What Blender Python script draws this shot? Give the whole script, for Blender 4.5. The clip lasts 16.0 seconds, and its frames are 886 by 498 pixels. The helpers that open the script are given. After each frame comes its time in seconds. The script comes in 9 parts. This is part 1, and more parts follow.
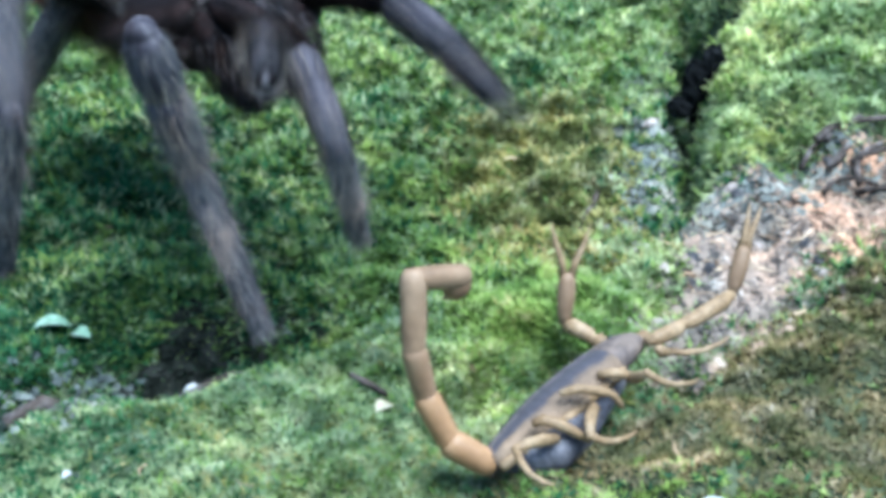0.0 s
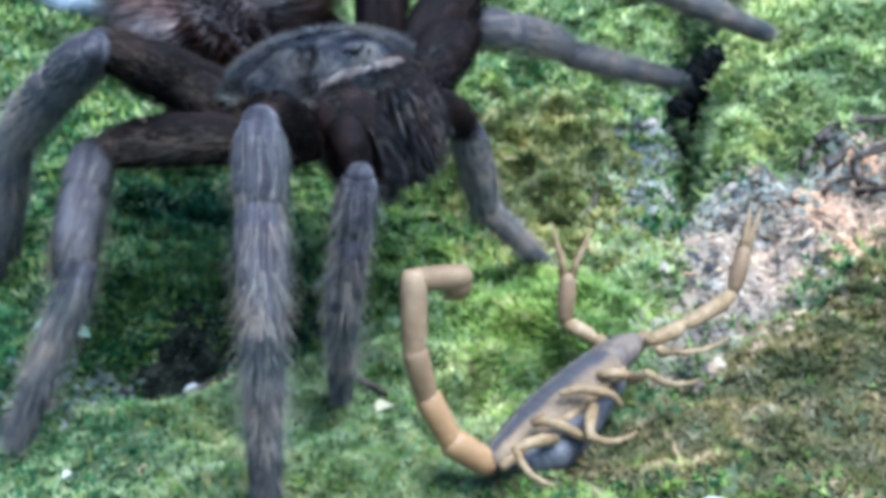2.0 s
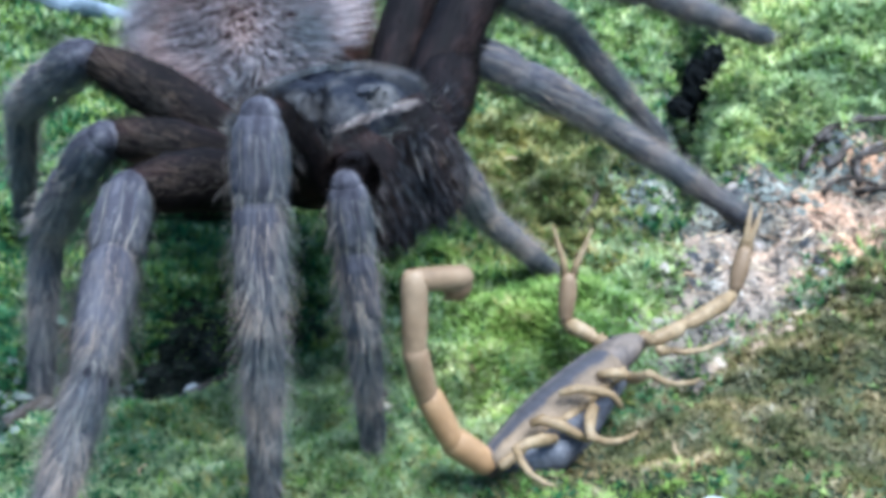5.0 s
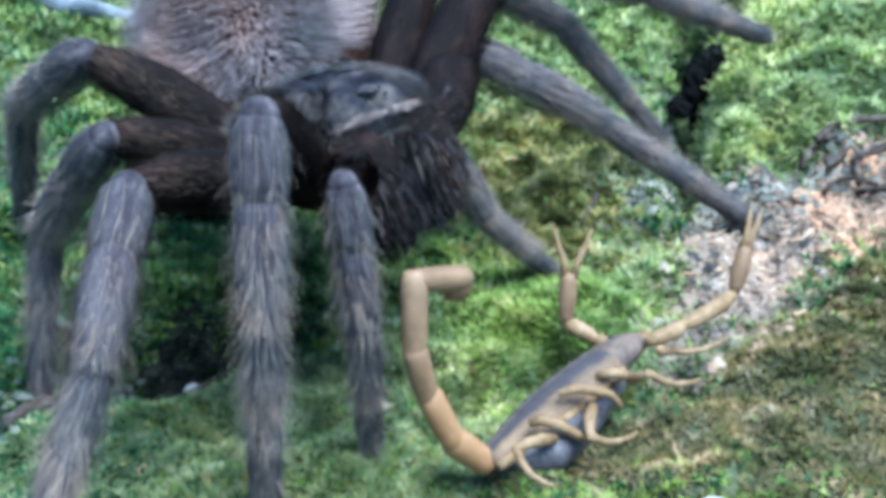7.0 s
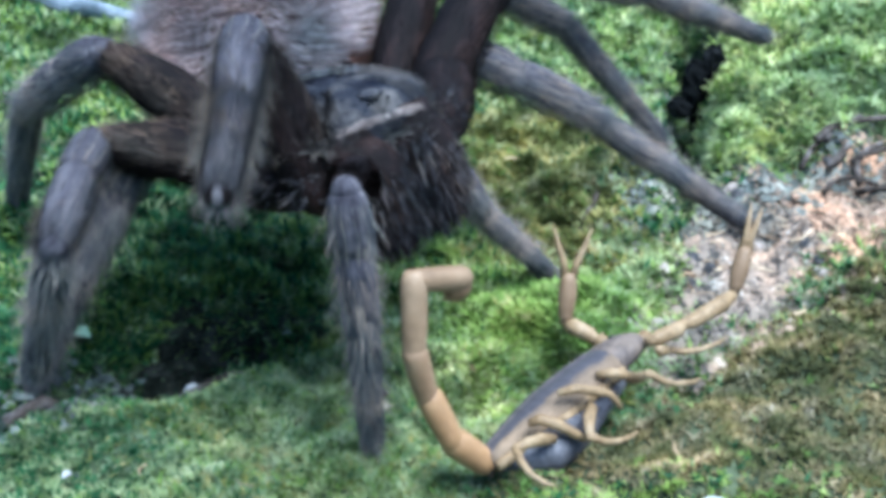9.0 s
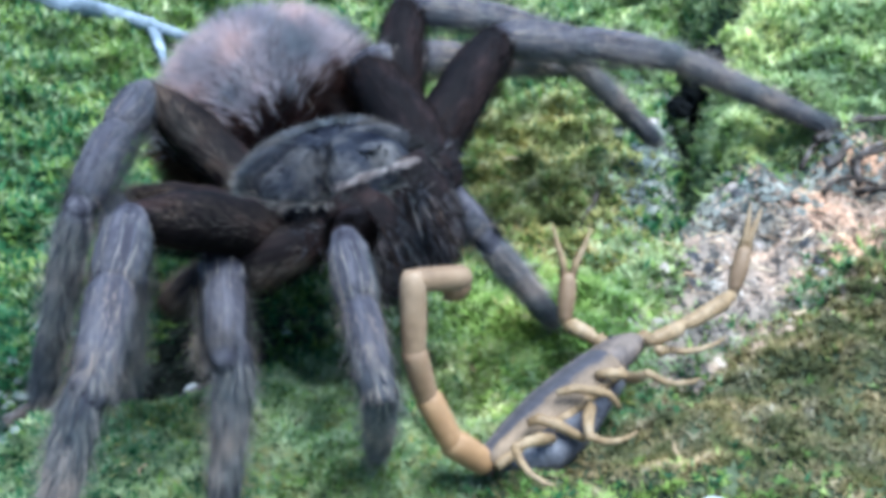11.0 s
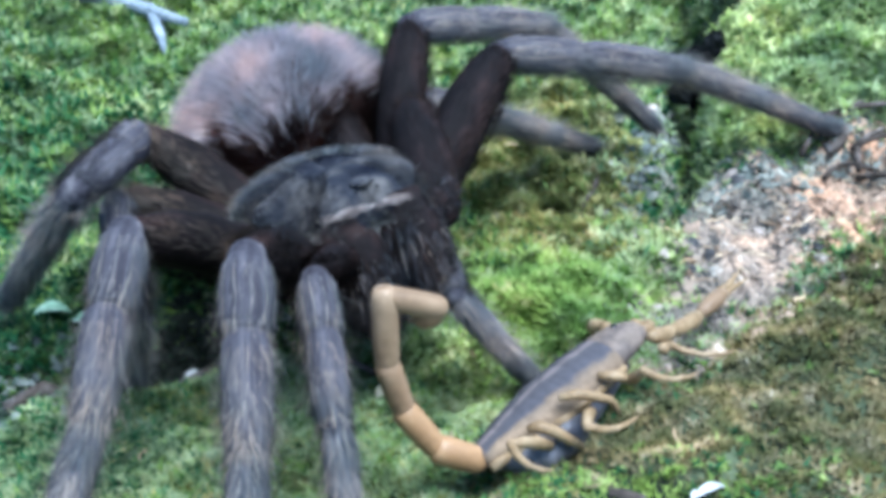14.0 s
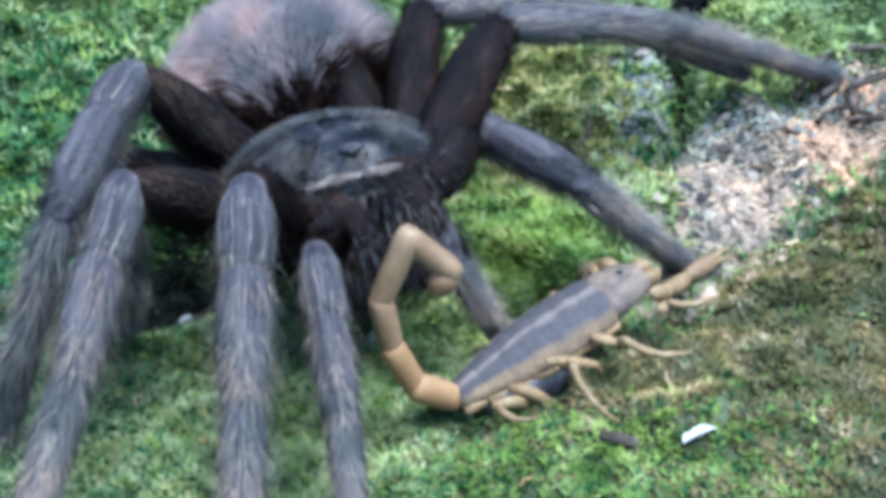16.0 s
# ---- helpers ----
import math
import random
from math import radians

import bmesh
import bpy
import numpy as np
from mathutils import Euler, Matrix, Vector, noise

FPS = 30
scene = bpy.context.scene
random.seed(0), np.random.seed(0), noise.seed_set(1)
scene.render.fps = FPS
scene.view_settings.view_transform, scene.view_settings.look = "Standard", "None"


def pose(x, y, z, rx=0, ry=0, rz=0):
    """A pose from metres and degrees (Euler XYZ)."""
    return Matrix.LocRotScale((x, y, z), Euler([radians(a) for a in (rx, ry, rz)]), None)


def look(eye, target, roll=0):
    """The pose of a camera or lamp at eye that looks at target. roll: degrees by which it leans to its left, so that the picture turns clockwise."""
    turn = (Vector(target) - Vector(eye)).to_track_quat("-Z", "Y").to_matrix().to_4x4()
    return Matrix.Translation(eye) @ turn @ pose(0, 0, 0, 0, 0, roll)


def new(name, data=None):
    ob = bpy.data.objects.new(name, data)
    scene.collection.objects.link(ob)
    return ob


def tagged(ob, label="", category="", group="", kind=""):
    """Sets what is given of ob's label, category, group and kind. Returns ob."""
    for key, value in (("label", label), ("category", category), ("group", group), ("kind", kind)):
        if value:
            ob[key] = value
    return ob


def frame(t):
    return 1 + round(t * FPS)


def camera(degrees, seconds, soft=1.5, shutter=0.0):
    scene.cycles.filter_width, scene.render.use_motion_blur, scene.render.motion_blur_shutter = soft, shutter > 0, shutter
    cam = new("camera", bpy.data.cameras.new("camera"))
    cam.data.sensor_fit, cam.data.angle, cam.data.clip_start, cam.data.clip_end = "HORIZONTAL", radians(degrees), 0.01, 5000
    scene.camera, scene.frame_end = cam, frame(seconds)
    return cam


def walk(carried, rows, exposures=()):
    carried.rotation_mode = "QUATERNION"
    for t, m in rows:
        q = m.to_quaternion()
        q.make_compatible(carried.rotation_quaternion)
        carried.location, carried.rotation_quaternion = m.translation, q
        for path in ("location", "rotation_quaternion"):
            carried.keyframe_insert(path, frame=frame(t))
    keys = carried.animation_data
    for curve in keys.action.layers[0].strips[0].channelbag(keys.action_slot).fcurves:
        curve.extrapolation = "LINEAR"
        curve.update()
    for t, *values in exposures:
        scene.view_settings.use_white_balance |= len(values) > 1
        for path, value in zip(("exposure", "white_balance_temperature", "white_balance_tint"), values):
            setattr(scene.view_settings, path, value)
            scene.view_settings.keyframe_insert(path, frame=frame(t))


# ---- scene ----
cam = camera(40, 16.0, soft=5.0, shutter=0.5)
rows = [
    (0, pose(0.00000, -0.14830, 0.07233, 64.0000, 0, 0.0000)),
    (13.3, pose(0.00000, -0.14830, 0.07233, 64.0000, 0, 0.0000)),
    (13.5, pose(0.00000, -0.14830, 0.07233, 63.9202, 0, 0.0000)),
    (13.75, pose(0.00000, -0.14830, 0.07233, 63.7074, 0, 0.0000)),
    (14, pose(0.00000, -0.14830, 0.07233, 63.3483, 0, 0.0000)),
    (14.25, pose(0.00000, -0.14830, 0.07233, 62.9893, 0, -0.0888)),
    (14.5, pose(0.00000, -0.14830, 0.07233, 62.6969, 0, -0.1776)),
    (14.75, pose(0.00000, -0.14830, 0.07233, 62.5108, 0, -0.2072)),
    (15, pose(0.00000, -0.14830, 0.07233, 62.4310, 0, -0.2368)),
    (15.25, pose(0.00000, -0.14830, 0.07233, 62.3247, 0, -0.2663)),
    (15.5, pose(0.00000, -0.14830, 0.07233, 62.1653, 0, -0.2959)),
    (15.7, pose(0.00000, -0.14830, 0.07233, 61.7668, 0, -0.3255)),
    (15.85, pose(0.00000, -0.14830, 0.07233, 61.2623, 0, -0.3551)),
    (16, pose(0.00000, -0.14830, 0.07233, 60.7583, 0, -0.3551)),
]
walk(cam, rows, exposures=((0, 0.94, 5150, 5), (16, 0.94, 5150, 5)))

# ---- light: soft bright sky with a hazy sun high on the camera's side ----
world = bpy.data.worlds.new("world")
scene.world = world
world.use_nodes = True
wn = world.node_tree.nodes
sky = wn.new("ShaderNodeTexSky")
sky.sky_type = "NISHITA"
sky.sun_disc = False
SUN_ELEV, SUN_ROT = radians(72), radians(130)
sky.sun_elevation, sky.sun_rotation = SUN_ELEV, SUN_ROT
world.node_tree.links.new(sky.outputs[0], wn["Background"].inputs[0])
wn["Background"].inputs[1].default_value = 0.12
sun = new("sun", bpy.data.lights.new("sun", "SUN"))
sun.data.energy, sun.data.angle, sun.data.color = 4.4, radians(40), (1.0, 0.97, 0.93)
sun_way = Vector((math.sin(SUN_ROT) * math.cos(SUN_ELEV), math.cos(SUN_ROT) * math.cos(SUN_ELEV), math.sin(SUN_ELEV)))
sun.matrix_basis = look(sun_way, (0, 0, 0))


# ---- materials ----
def material(name, rough=0.7, spec=0.3):
    m = bpy.data.materials.new(name)
    m.use_nodes = True
    b = m.node_tree.nodes["Principled BSDF"]
    b.inputs["Roughness"].default_value = rough
    b.inputs["Specular IOR Level"].default_value = spec
    return m, m.node_tree.nodes, m.node_tree.links, b


def ramp(nodes, links, src, stops):
    r = nodes.new("ShaderNodeValToRGB")
    e = r.color_ramp.elements
    while len(e) < len(stops):
        e.new(0.5)
    for k, (p, c) in zip(e, stops):
        k.position, k.color = p, (*c, 1)
    links.new(src, r.inputs[0])
    return r.outputs[0]


def tex(nodes, links, scale, detail=4, kind="Noise", stretch=None):
    co = nodes.new("ShaderNodeTexCoord")
    out = co.outputs["Object"]
    if stretch:
        mp = nodes.new("ShaderNodeMapping")
        mp.inputs["Scale"].default_value = stretch
        links.new(out, mp.inputs[0])
        out = mp.outputs[0]
    n = nodes.new("ShaderNodeTex" + kind)
    n.inputs["Scale"].default_value = scale
    if kind == "Noise":
        n.inputs["Detail"].default_value = detail
    links.new(out, n.inputs["Vector"])
    return n.outputs[0]


def bump(nodes, links, b, src, strength, distance):
    k = nodes.new("ShaderNodeBump")
    k.inputs["Strength"].default_value, k.inputs["Distance"].default_value = strength, distance
    links.new(src, k.inputs["Height"])
    links.new(k.outputs[0], b.inputs["Normal"])


def blend(nodes, links, a, c, fac, how="MIX"):
    x = nodes.new("ShaderNodeMix")
    x.data_type, x.blend_type = "RGBA", how
    for sock, v in ((x.inputs[6], a), (x.inputs[7], c), (x.inputs[0], fac)):
        if hasattr(v, "is_linked"):
            links.new(v, sock)
        else:
            sock.default_value = (*v, 1) if isinstance(v, tuple) else v
    return x.outputs[2]


def mottled(name, dark, mid, light, scale, rough=0.8, relief=0.0003, spec=0.25, stretch=None, fleck=0.7):
    m, n, l, b = material(name, rough, spec)
    a = tex(n, l, scale, 6, stretch=stretch)
    c = ramp(n, l, a, ((0.32, dark), (0.5, mid), (0.68, light)))
    f = tex(n, l, scale * 5, 3, stretch=stretch)
    c = blend(n, l, c, ramp(n, l, f, ((0.35, (0.55, 0.55, 0.55)), (0.65, (1.0, 1.0, 1.0)))), fleck, "MULTIPLY")
    l.new(c, b.inputs["Base Color"])
    bump(n, l, b, f, 0.7, relief)
    return m


def strands(name, stops, rough=0.7, patch=60, spec=0.12, through_light=0.0, clump=0.0):
    """Many small blades or hairs in one mesh: colour by blade and by small clump, with broad patches."""
    m, n, l, b = material(name, rough, spec)
    g = n.new("ShaderNodeNewGeometry")
    fac = g.outputs["Random Per Island"]
    if clump:
        q = tex(n, l, 330, 3)
        st = n.new("ShaderNodeMapRange")
        st.inputs[1].default_value, st.inputs[2].default_value = 0.33, 0.67
        l.new(q, st.inputs[0])
        x = n.new("ShaderNodeMix")
        x.inputs[0].default_value = clump
        l.new(fac, x.inputs[2])
        l.new(st.outputs[0], x.inputs[3])
        fac = x.outputs[0]
    c = ramp(n, l, fac, stops)
    p = tex(n, l, patch, 4)
    c = blend(n, l, c, ramp(n, l, p, ((0.34, (0.36, 0.46, 0.46)), (0.5, (0.9, 0.92, 0.86)), (0.66, (1.42, 1.24, 1.0)))), 0.85, "MULTIPLY")
    l.new(c, b.inputs["Base Color"])
    if through_light:
        tr = n.new("ShaderNodeBsdfTranslucent")
        l.new(c, tr.inputs[0])
        mx = n.new("ShaderNodeMixShader")
        mx.inputs[0].default_value = through_light
        l.new(b.outputs[0], mx.inputs[1])
        l.new(tr.outputs[0], mx.inputs[2])
        l.new(mx.outputs[0], n["Material Output"].inputs[0])
    return m


soil = mottled("soil", (0.02, 0.028, 0.014), (0.06, 0.08, 0.04), (0.12, 0.15, 0.08), 260, 0.95, 0.0006)
moss_light = strands("moss_light", ((0.0, (0.29, 0.39, 0.153)), (0.5, (0.55, 0.65, 0.3145)), (1.0, (0.78, 0.82, 0.51))), patch=75, through_light=0.35, clump=0.78)
moss_bright = strands("moss_bright", ((0.0, (0.085, 0.155, 0.03)), (0.5, (0.215, 0.335, 0.085)), (1.0, (0.40, 0.505, 0.205))), patch=90, through_light=0.3, clump=0.78)
# deep green moss; the teal of the bank's shadows is mixed into its colour
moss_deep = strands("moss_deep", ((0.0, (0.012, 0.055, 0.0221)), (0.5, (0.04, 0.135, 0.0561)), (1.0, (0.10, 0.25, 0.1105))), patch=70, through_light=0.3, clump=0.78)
moss_pale = strands("moss_pale", ((0.0, (0.14, 0.22, 0.0978)), (0.5, (0.32, 0.41, 0.2125)), (1.0, (0.56, 0.61, 0.3825))), patch=95, through_light=0.3, clump=0.78)
moss_brown = strands("moss_brown", ((0.0, (0.04, 0.045, 0.018)), (0.3, (0.115, 0.122, 0.045)), (0.6, (0.20, 0.175, 0.088)), (0.85, (0.31, 0.26, 0.155)), (1.0, (0.55, 0.47, 0.35))), patch=170, through_light=0.1, clump=0.6)
moss_ochre = strands("moss_ochre", ((0.0, (0.07, 0.09, 0.025)), (0.4, (0.23, 0.25, 0.08)), (0.75, (0.42, 0.40, 0.18)), (1.0, (0.62, 0.58, 0.38))), patch=130, through_light=0.25, clump=0.78)
grit = strands("grit", ((0.0, (0.022, 0.02, 0.02)), (0.22, (0.10, 0.09, 0.085)), (0.5, (0.33, 0.26, 0.215)), (0.85, (0.50, 0.395, 0.325)), (1.0, (0.78, 0.73, 0.67))), patch=130, rough=0.85, clump=0.3)
grit_peach = strands("grit_peach", ((0.0, (0.03, 0.024, 0.02)), (0.2, (0.13, 0.095, 0.075)), (0.5, (0.42, 0.28, 0.20)), (0.85, (0.58, 0.41, 0.31)), (1.0, (0.80, 0.72, 0.64))), patch=130, rough=0.85, clump=0.3)
grit_grey = strands("grit_grey", ((0.0, (0.04, 0.045, 0.045)), (0.5, (0.19, 0.205, 0.19)), (1.0, (0.44, 0.45, 0.41))), patch=100, rough=0.85, clump=0.4)
dry_fibre = strands("dry_fibre", ((0.0, (0.10, 0.07, 0.05)), (0.5, (0.42, 0.30, 0.20)), (1.0, (0.72, 0.58, 0.42))), patch=100)
stone_pale = mottled("stone_pale", (0.30, 0.25, 0.21), (0.48, 0.41, 0.35), (0.66, 0.60, 0.54), 600, 0.85)
stone_dark = mottled("stone_dark", (0.025, 0.025, 0.027), (0.07, 0.07, 0.072), (0.16, 0.155, 0.15), 600, 0.85)
bark = mottled("bark", (0.03, 0.025, 0.02), (0.10, 0.08, 0.065), (0.28, 0.26, 0.24), 300, 0.9, 0.0004)
# near-black crumb colour: paints the spider's shadow into the crevice
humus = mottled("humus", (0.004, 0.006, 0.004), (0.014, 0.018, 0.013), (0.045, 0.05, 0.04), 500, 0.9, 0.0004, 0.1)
# near-black colour for the blobs that imitate the bank's shadowed hole
hole_black = mottled("hole_black", (0.002, 0.0025, 0.003), (0.005, 0.006, 0.006), (0.02, 0.022, 0.022), 300, 0.9, 0.0005, 0.05)
pale_bark = mottled("pale_bark", (0.16, 0.20, 0.23), (0.29, 0.345, 0.39), (0.46, 0.51, 0.55), 300, 0.85, 0.0005)
pale_leaf = mottled("pale_leaf", (0.16, 0.30, 0.20), (0.27, 0.42, 0.29), (0.40, 0.54, 0.42), 400, 0.6)
straw_leaf = mottled("straw_leaf", (0.36, 0.33, 0.20), (0.52, 0.48, 0.32), (0.66, 0.62, 0.46), 500, 0.6)
white_scrap = mottled("white_scrap", (0.45, 0.46, 0.43), (0.60, 0.61, 0.59), (0.72, 0.73, 0.71), 500, 0.6)
# spider
cuticle_dark = mottled("cuticle_dark", (0.004, 0.003, 0.003), (0.010, 0.007, 0.007), (0.030, 0.017, 0.015), 400, 0.75, 0.0002, 0.12, stretch=(0.3, 1, 1))
leg_skin = mottled("leg_skin", (0.035, 0.033, 0.042), (0.08, 0.076, 0.09), (0.16, 0.15, 0.16), 1000, 0.75, 0.0003, 0.12, stretch=(0.05, 1, 1))
foot_skin = mottled("foot_skin", (0.04, 0.038, 0.042), (0.09, 0.086, 0.094), (0.165, 0.155, 0.16), 900, 0.8, 0.0003, 0.1, stretch=(0.08, 1, 1))
foot_hair = strands("foot_hair", ((0.0, (0.048, 0.046, 0.053)), (0.6, (0.125, 0.12, 0.132)), (1.0, (0.25, 0.235, 0.24))), 0.7, patch=200, spec=0.1)
leg_hair = strands("leg_hair", ((0.0, (0.052, 0.053, 0.0653)), (0.5, (0.118, 0.12, 0.1412)), (0.9, (0.195, 0.192, 0.214)), (1.0, (0.30, 0.288, 0.2943))), 0.65, patch=170, spec=0.1, clump=0.35)
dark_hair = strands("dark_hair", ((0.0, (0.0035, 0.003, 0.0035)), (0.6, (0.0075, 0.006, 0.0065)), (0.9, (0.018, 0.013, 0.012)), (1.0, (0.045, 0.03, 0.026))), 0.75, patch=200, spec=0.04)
rust_hair = strands("rust_hair", ((0.0, (0.022, 0.012, 0.010)), (0.5, (0.085, 0.042, 0.032)), (0.85, (0.17, 0.09, 0.07)), (1.0, (0.28, 0.18, 0.145))), 0.6, patch=160, spec=0.12, clump=0.5)
jaw_hair = strands("jaw_hair", ((0.0, (0.014, 0.014, 0.019)), (0.5, (0.048, 0.047, 0.057)), (0.9, (0.115, 0.108, 0.118)), (1.0, (0.25, 0.21, 0.185))), 0.65, patch=200, spec=0.08)
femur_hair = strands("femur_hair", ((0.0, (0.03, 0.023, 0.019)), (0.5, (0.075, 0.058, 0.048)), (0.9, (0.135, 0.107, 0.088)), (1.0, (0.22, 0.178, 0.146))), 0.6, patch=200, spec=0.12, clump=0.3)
# pinkish grey hair, made paler to carry the light on the abdomen's top
back_hair = strands("back_hair", ((0.0, (0.42, 0.35, 0.36)), (0.4, (0.66, 0.58, 0.63)), (0.8, (0.82, 0.74, 0.79)), (1.0, (0.90, 0.80, 0.74))), 0.6, patch=110, spec=0.15, clump=0.5, through_light=0.25)
shield = mottled("shield", (0.006, 0.007, 0.013), (0.030, 0.033, 0.042), (0.115, 0.108, 0.102), 210, 0.7, 0.0006, 0.08)
brow = mottled("brow", (0.12, 0.095, 0.085), (0.26, 0.21, 0.185), (0.52, 0.46, 0.42), 700, 0.5, 0.0002)
shield_hair = strands("shield_hair", ((0.0, (0.014, 0.015, 0.019)), (0.6, (0.044, 0.045, 0.051)), (0.88, (0.10, 0.097, 0.093)), (1.0, (0.23, 0.205, 0.18))), 0.7, patch=200, spec=0.05)
sac_skin = mottled("sac_skin", (0.02, 0.008, 0.006), (0.05, 0.022, 0.018), (0.09, 0.045, 0.038), 300, 0.6, 0.0002)
fringe_hair = strands("fringe_hair", ((0.0, (0.13, 0.12, 0.12)), (0.6, (0.235, 0.21, 0.20)), (1.0, (0.36, 0.32, 0.285))), 0.5, patch=200)
eye_black, _n, _l, _b = material("eye_black", 0.08, 0.6)
_b.inputs["Base Color"].default_value = (0.006, 0.006, 0.008, 1)
# scorpion
amber = mottled("amber", (0.25, 0.14, 0.06), (0.33, 0.19, 0.085), (0.42, 0.26, 0.13), 220, 0.45, 0.0001, 0.4, fleck=0.3)
amber_dull = mottled("amber_dull", (0.215, 0.128, 0.068), (0.285, 0.178, 0.098), (0.36, 0.24, 0.14), 220, 0.45, 0.0001, 0.4, fleck=0.3)
horn = mottled("horn", (0.20, 0.128, 0.07), (0.27, 0.18, 0.102), (0.345, 0.24, 0.145), 220, 0.5, 0.0001, 0.3, fleck=0.3)
straw = mottled("straw", (0.25, 0.165, 0.08), (0.34, 0.235, 0.122), (0.43, 0.315, 0.18), 420, 0.5, 0.0001, 0.3)
head_tan = mottled("head_tan", (0.09, 0.075, 0.068), (0.155, 0.125, 0.106), (0.25, 0.195, 0.15), 300, 0.6, 0.0001, 0.15)
plate = mottled("plate", (0.035, 0.036, 0.044), (0.08, 0.081, 0.096), (0.165, 0.16, 0.17), 420, 0.42, 0.0002, 0.4)


def banded_back():
    """Grey back with a pale stripe along the middle and tan flanks."""
    m, n, l, b = material("back", 0.6, 0.12)
    co = n.new("ShaderNodeTexCoord")
    sep = n.new("ShaderNodeSeparateXYZ")
    l.new(co.outputs["Object"], sep.inputs[0])
    ab = n.new("ShaderNodeMath")
    ab.operation = "ABSOLUTE"
    l.new(sep.outputs[1], ab.inputs[0])
    wob = n.new("ShaderNodeMath")
    wob.operation = "MULTIPLY_ADD"
    wob.inputs[1].default_value, wob.inputs[2].default_value = 0.0014, -0.0007
    l.new(tex(n, l, 500, 4), wob.inputs[0])
    ad = n.new("ShaderNodeMath")
    l.new(ab.outputs[0], ad.inputs[0])
    l.new(wob.outputs[0], ad.inputs[1])
    half_width = n.new("ShaderNodeMapRange")
    for k, v in enumerate((-0.0113, 0.0, 0.0015, 0.0037)):
        half_width.inputs[k + 1].default_value = v
    l.new(sep.outputs[0], half_width.inputs[0])
    sc = n.new("ShaderNodeMath")
    sc.operation = "DIVIDE"
    l.new(ad.outputs[0], sc.inputs[0])
    l.new(half_width.outputs[0], sc.inputs[1])
    c = ramp(n, l, sc.outputs[0], ((0.0, (0.20, 0.168, 0.16)), (0.06, (0.18, 0.152, 0.146)), (0.15, (0.085, 0.08, 0.084)), (0.66, (0.078, 0.075, 0.084)), (0.82, (0.19, 0.142, 0.098)), (1.0, (0.27, 0.195, 0.125))))
    f = tex(n, l, 1400, 3)
    c = blend(n, l, c, ramp(n, l, f, ((0.35, (0.7, 0.7, 0.7)), (0.65, (1.0, 1.0, 1.0)))), 0.7, "MULTIPLY")
    l.new(c, b.inputs["Base Color"])
    bump(n, l, b, f, 0.5, 0.0002)
    return m


back = banded_back()


# ---- mesh helpers ----
def link_mesh(name, verts, faces, mats, parent=None, label="", mat_ids=None, smooth=True):
    me = bpy.data.meshes.new(name)
    me.from_pydata([tuple(v) for v in verts], [], [tuple(int(i) for i in f) for f in faces])
    for k in (mats if isinstance(mats, (list, tuple)) else [mats]):
        me.materials.append(k)
    if mat_ids is not None:
        me.polygons.foreach_set("material_index", np.asarray(mat_ids, dtype=np.int32))
    me.polygons.foreach_set("use_smooth", np.full(len(me.polygons), smooth))
    me.update()
    ob = new(name, me)
    if parent:
        ob.parent = parent
    if label:
        tagged(ob, label)
    return ob


def unit(a):
    return a / np.maximum(np.linalg.norm(a, axis=1, keepdims=True), 1e-9)


